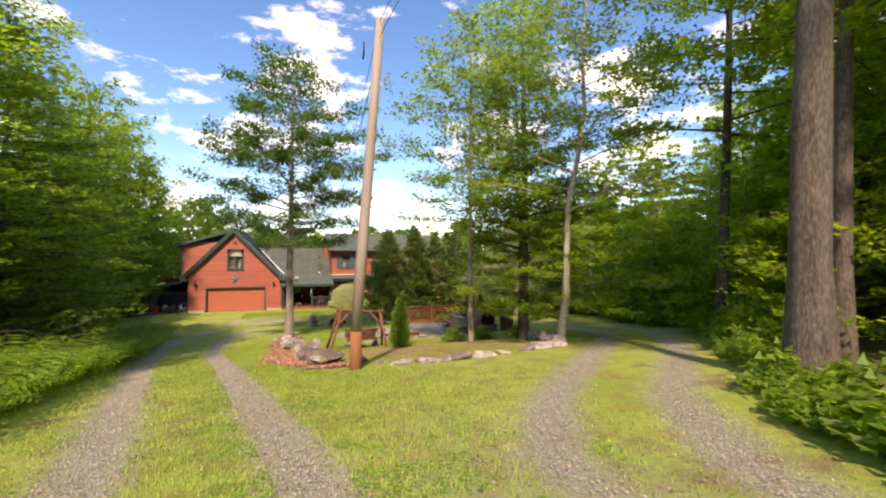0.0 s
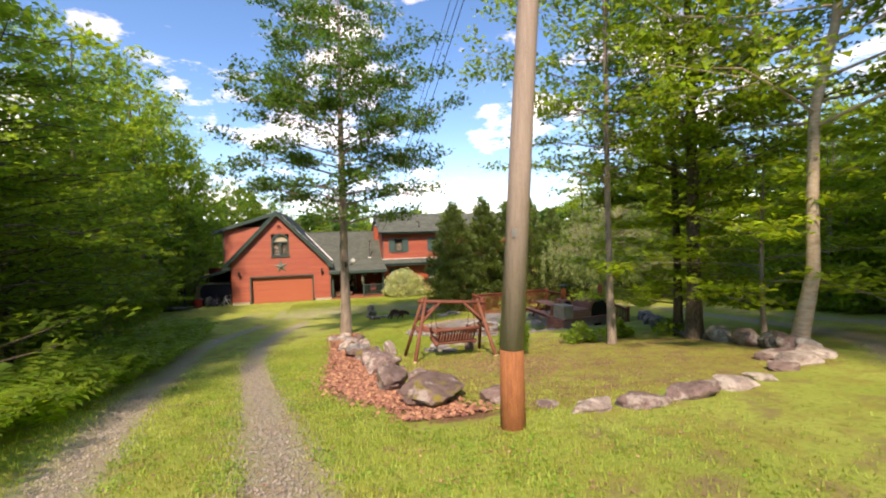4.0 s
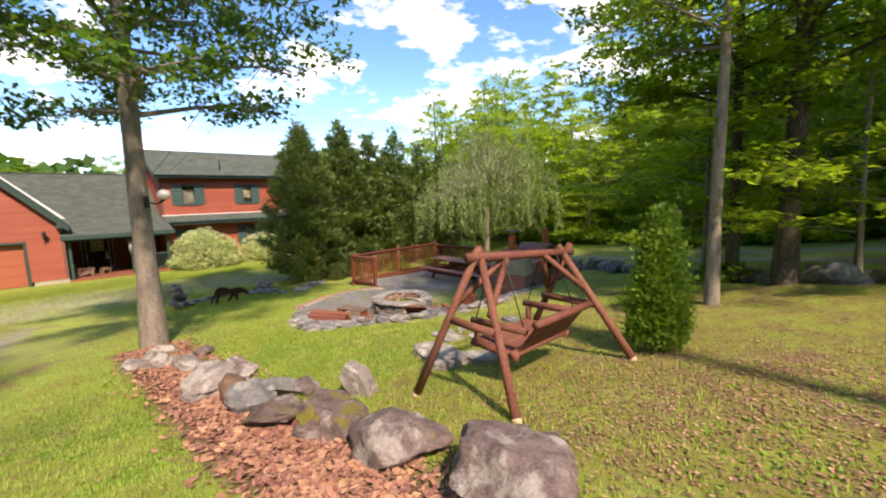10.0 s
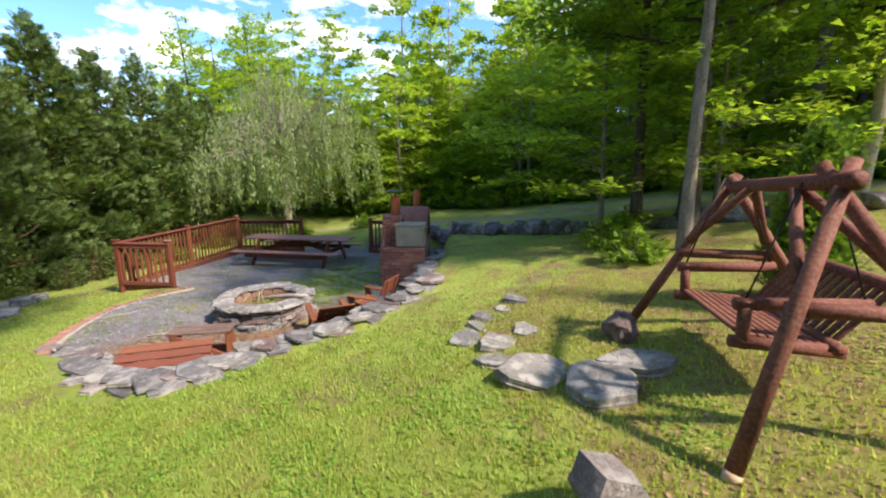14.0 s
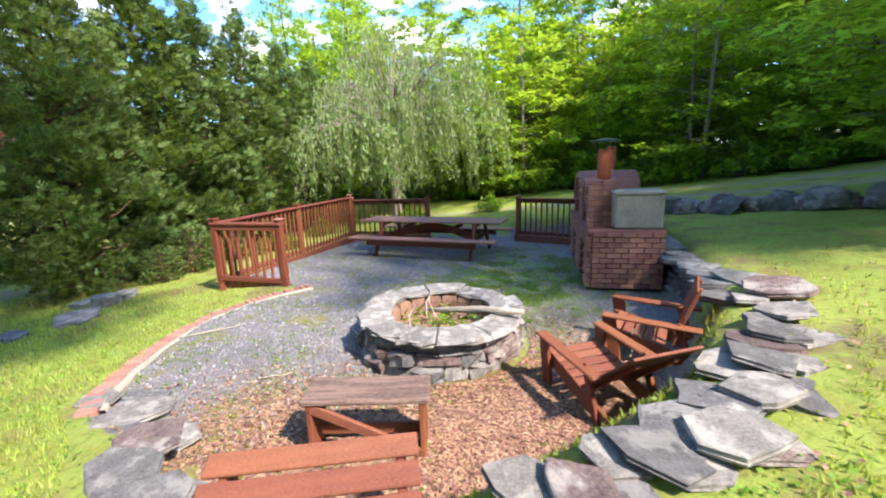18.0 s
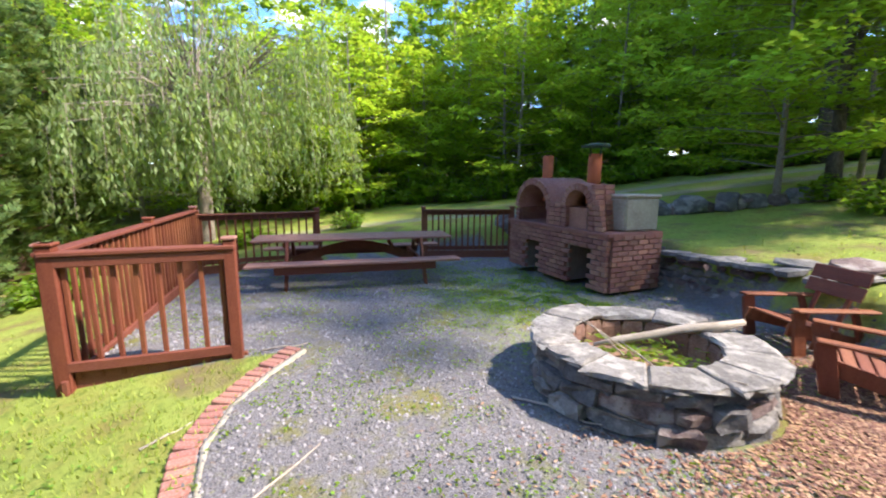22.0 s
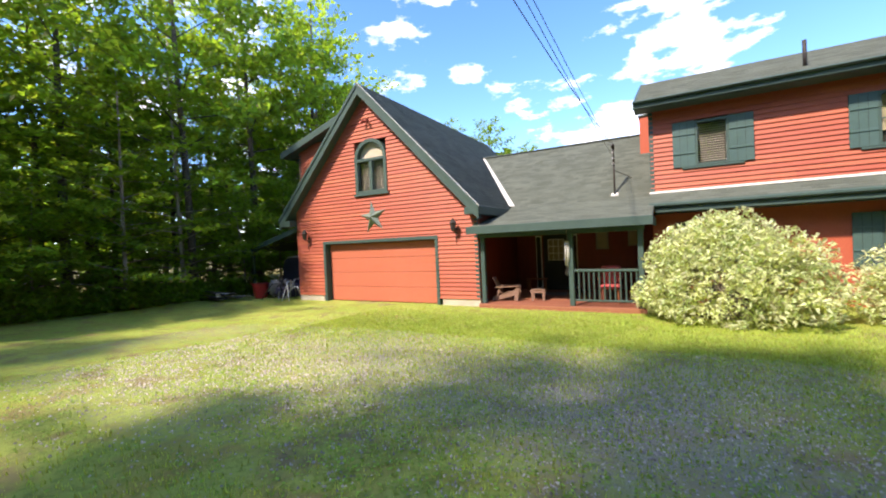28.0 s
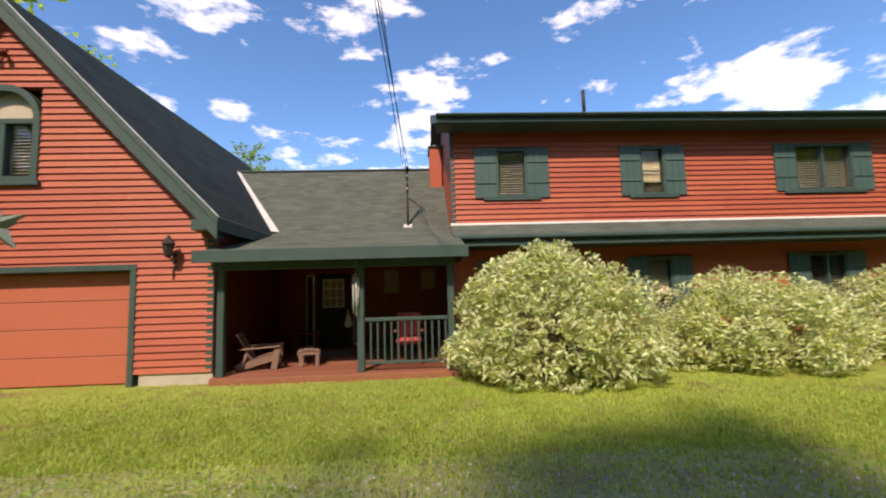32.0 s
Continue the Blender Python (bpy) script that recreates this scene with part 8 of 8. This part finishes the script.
chips(15000, bed_region, 0.09, 7, "mulch", "red-brown bark mulch along the stones", M_mulch, 0.012, 0.55, "mulch")
chips(56000, pit_region, 0.04, 8, "leaf_litter", "brown dead leaves around the fire pit", M_litter, 0.002, 0.42, "litter", 0.16)
chips(7000, lambda rs, n: (rs.uniform(0.8, 8.5, n), rs.uniform(10.5, 17.5, n)), 0.034, 9, "fallen_leaves", "scattered fallen leaves on the mossy island", M_litter, 0.006, 0.6, tilt=0.2)


def pebbles(n, region, size, seed, name, label, material):
    rs = np.random.RandomState(seed)
    x, y = region(rs, n)
    m = len(x)
    z = height(x, y) + 0.004
    s = size * rs.uniform(0.5, 1.3, m)
    base = np.array([[1, 0, -0.4], [-0.5, 0.87, -0.4], [-0.5, -0.87, -0.4], [0.1, 0.1, 0.8]])
    jit = 1 + rs.uniform(-0.35, 0.35, (m, 4, 3))
    a = rs.uniform(0, 6.283, m)
    b = base[None] * jit
    bx = b[..., 0] * np.cos(a)[:, None] - b[..., 1] * np.sin(a)[:, None]
    by = b[..., 0] * np.sin(a)[:, None] + b[..., 1] * np.cos(a)[:, None]
    v = np.stack([x[:, None] + bx * s[:, None], y[:, None] + by * s[:, None], z[:, None] + b[..., 2] * s[:, None]], 2)
    f = np.array([[0, 1, 3], [1, 2, 3], [2, 0, 3]])[None] + (np.arange(m) * 4)[:, None, None]
    tagged(new(name, np_mesh(name, v.reshape(-1, 3), f.reshape(-1, 3), material)), label, "gravel", kind="stuff")


pebbles(30000, patio_region, 0.016, 11, "patio_gravel", "blue-grey crushed slate gravel on the patio", M_pebble)


def rut_region(rs, n):
    xs, ys = [], []
    for r, k in ((RUT_A[:5], 0.35), (RUT_B[:6], 0.45), (RUT_C[:6], 0.25), (RUT_D[:6], 0.25)):
        x, y = along(r, 0.24)(rs, int(n * k))
        xs.append(x), ys.append(y)
    return np.concatenate(xs), np.concatenate(ys)


M_drive = mat("pale_drive_gravel", (0.35, 0.325, 0.285), (0.24, 0.22, 0.195), (0.47, 0.44, 0.39), 8, 60, 0.85, 0.2, island=0.45)
M_rut = mat("grey_rut_gravel", (0.25, 0.23, 0.21), (0.16, 0.145, 0.13), (0.36, 0.335, 0.305), 8, 60, 0.85, 0.2, island=0.45)
pebbles(18000, rut_region, 0.014, 12, "drive_gravel", "grey crushed stone in the wheel tracks", M_rut)
pebbles(20000, lambda rs, n: (rs.uniform(-4.5, 6.5, n), rs.normal(34.6, 1.4, n)), 0.016, 13, "court_gravel", "grey crushed stone before the garage", M_drive)


def weed_region(rs, n):
    pick = rs.uniform(0, 1, n)
    x = np.where(pick < 0.5, rs.normal(8.2, 1.5, n), rs.uniform(3.2, 11.5, n))
    y = np.where(pick < 0.5, rs.normal(22.0, 0.8, n), rs.uniform(20.3, 27, n))
    keep_ = np.array([noise.noise(Vector((a * 1.6, b * 1.6, 4.0))) + 0.7 * noise.noise(Vector((a * 5, b * 5, 1.0))) > 0.02 for a, b in zip(x, y)])
    ok = inside(x, y, PATIO) & (np.hypot(x - 5.5, y - 22.42) > 0.95) & keep_
    return x[ok], y[ok]


chips(52000, weed_region, 0.032, 15, "patio_weeds", "small green weeds growing through the patio gravel", M_fern, 0.006, 0.5, "weeds")
chips(260, lambda rs, n: (rs.normal(5.48, 0.24, n), rs.normal(22.42, 0.26, n)), 0.07, 16, "pit_weeds", "green weeds sprouting inside the fire pit", M_fern, 0.22, 0.6, "weeds")
chips(900, lambda rs, n: (rs.uniform(2, 7, n), rs.uniform(16.5, 20, n)), 0.035, 17, "lawn_leaves", "few fallen leaves on the lawn by the stones", M_litter, 0.012, 0.7)


def drive_region(rs, n):
    x, y = along([(0.5, 0.5), (0.2, 4), (-0.2, 8), (-1.6, 12), (-1.6, 16), (0.6, 19), (2, 21)], 1.7)(rs, n)
    clump = np.array([noise.noise(Vector((a * 1.3, b * 1.3, 9.0))) + 0.6 * noise.noise(Vector((a * 4, b * 4, 2.0))) > 0.05 for a, b in zip(x, y)])
    rut = np.minimum.reduce([seg_dist(x, y, r) for r in (RUT_A, RUT_B, RUT_C, RUT_D)])
    ok = clump & (rut > 0.3) & ~inside(x, y, PATIO) & ~((np.abs(x + 0.25 - 1.2 * np.clip((13 - y) / 3, 0, 1)) < 0.6) & (y > 10) & (y < 23.6))
    return x[ok], y[ok]


M_clover = mat("clover_leaf", (0.16, 0.29, 0.045), (0.11, 0.22, 0.035), (0.23, 0.34, 0.07), 1, 12, 0.55, 0, island=0.35, through_light=0.4)
chips(70000, drive_region, 0.034, 18, "clover", "clumps of low clover and plantain in the grass", M_clover, 0.012, 0.75, "weeds")
chips(2600, lambda rs, n: along([(1.2, 0.5), (1.6, 4), (0.4, 8), (-1.2, 13), (0, 18)], 1.6)(rs, n), 0.04, 19, "drive_leaves", "scattered dry leaves and bark bits on the drive", M_litter, 0.008, 0.6, tilt=0.2)


def front_lawn(rs, n):
    x, y = rs.uniform(-4, 9.5, n), rs.normal(37.4, 1.5, n)
    ok = (y > 33.5) & (y < 41)
    return x[ok], y[ok]


scatter_blades(70000, front_lawn, 0.05, 21, "front_lawn_grass", "short bright green grass before the house", M_blade)
chips(16000, front_lawn, 0.032, 22, "front_clover", "low clover in the lawn before the house", M_clover, 0.012, 0.75, "weeds")
chips(14000, along([(3.2, 27), (3.6, 29), (3.4, 31.5), (2.0, 34)], 1.4), 0.032, 23, "side_clover", "low clover in the lawn by the slabs", M_clover, 0.012, 0.75, "weeds")


def court_weeds(rs, n):
    x, y = rs.uniform(-5, 7, n), rs.uniform(31.5, 37.5, n)
    clump = np.array([noise.noise(Vector((a * 0.8, b * 0.8, 6.0))) + 0.8 * noise.noise(Vector((a * 3.5, b * 3.5, 3.0))) > 0.08 for a, b in zip(x, y)])
    return x[clump], y[clump]


chips(26000, court_weeds, 0.03, 24, "court_weeds", "patches of clover and grass growing through the court gravel", M_clover, 0.008, 0.6, "weeds")
chips(5000, lambda rs, n: along([(1.2, 14.2), (2.6, 14.6), (3.6, 13.4), (2.2, 12.6)], 0.7)(rs, n), 0.04, 25, "island_litter", "drift of brown leaves on the moss under the swing", M_litter, 0.004, 0.5, tilt=0.18)
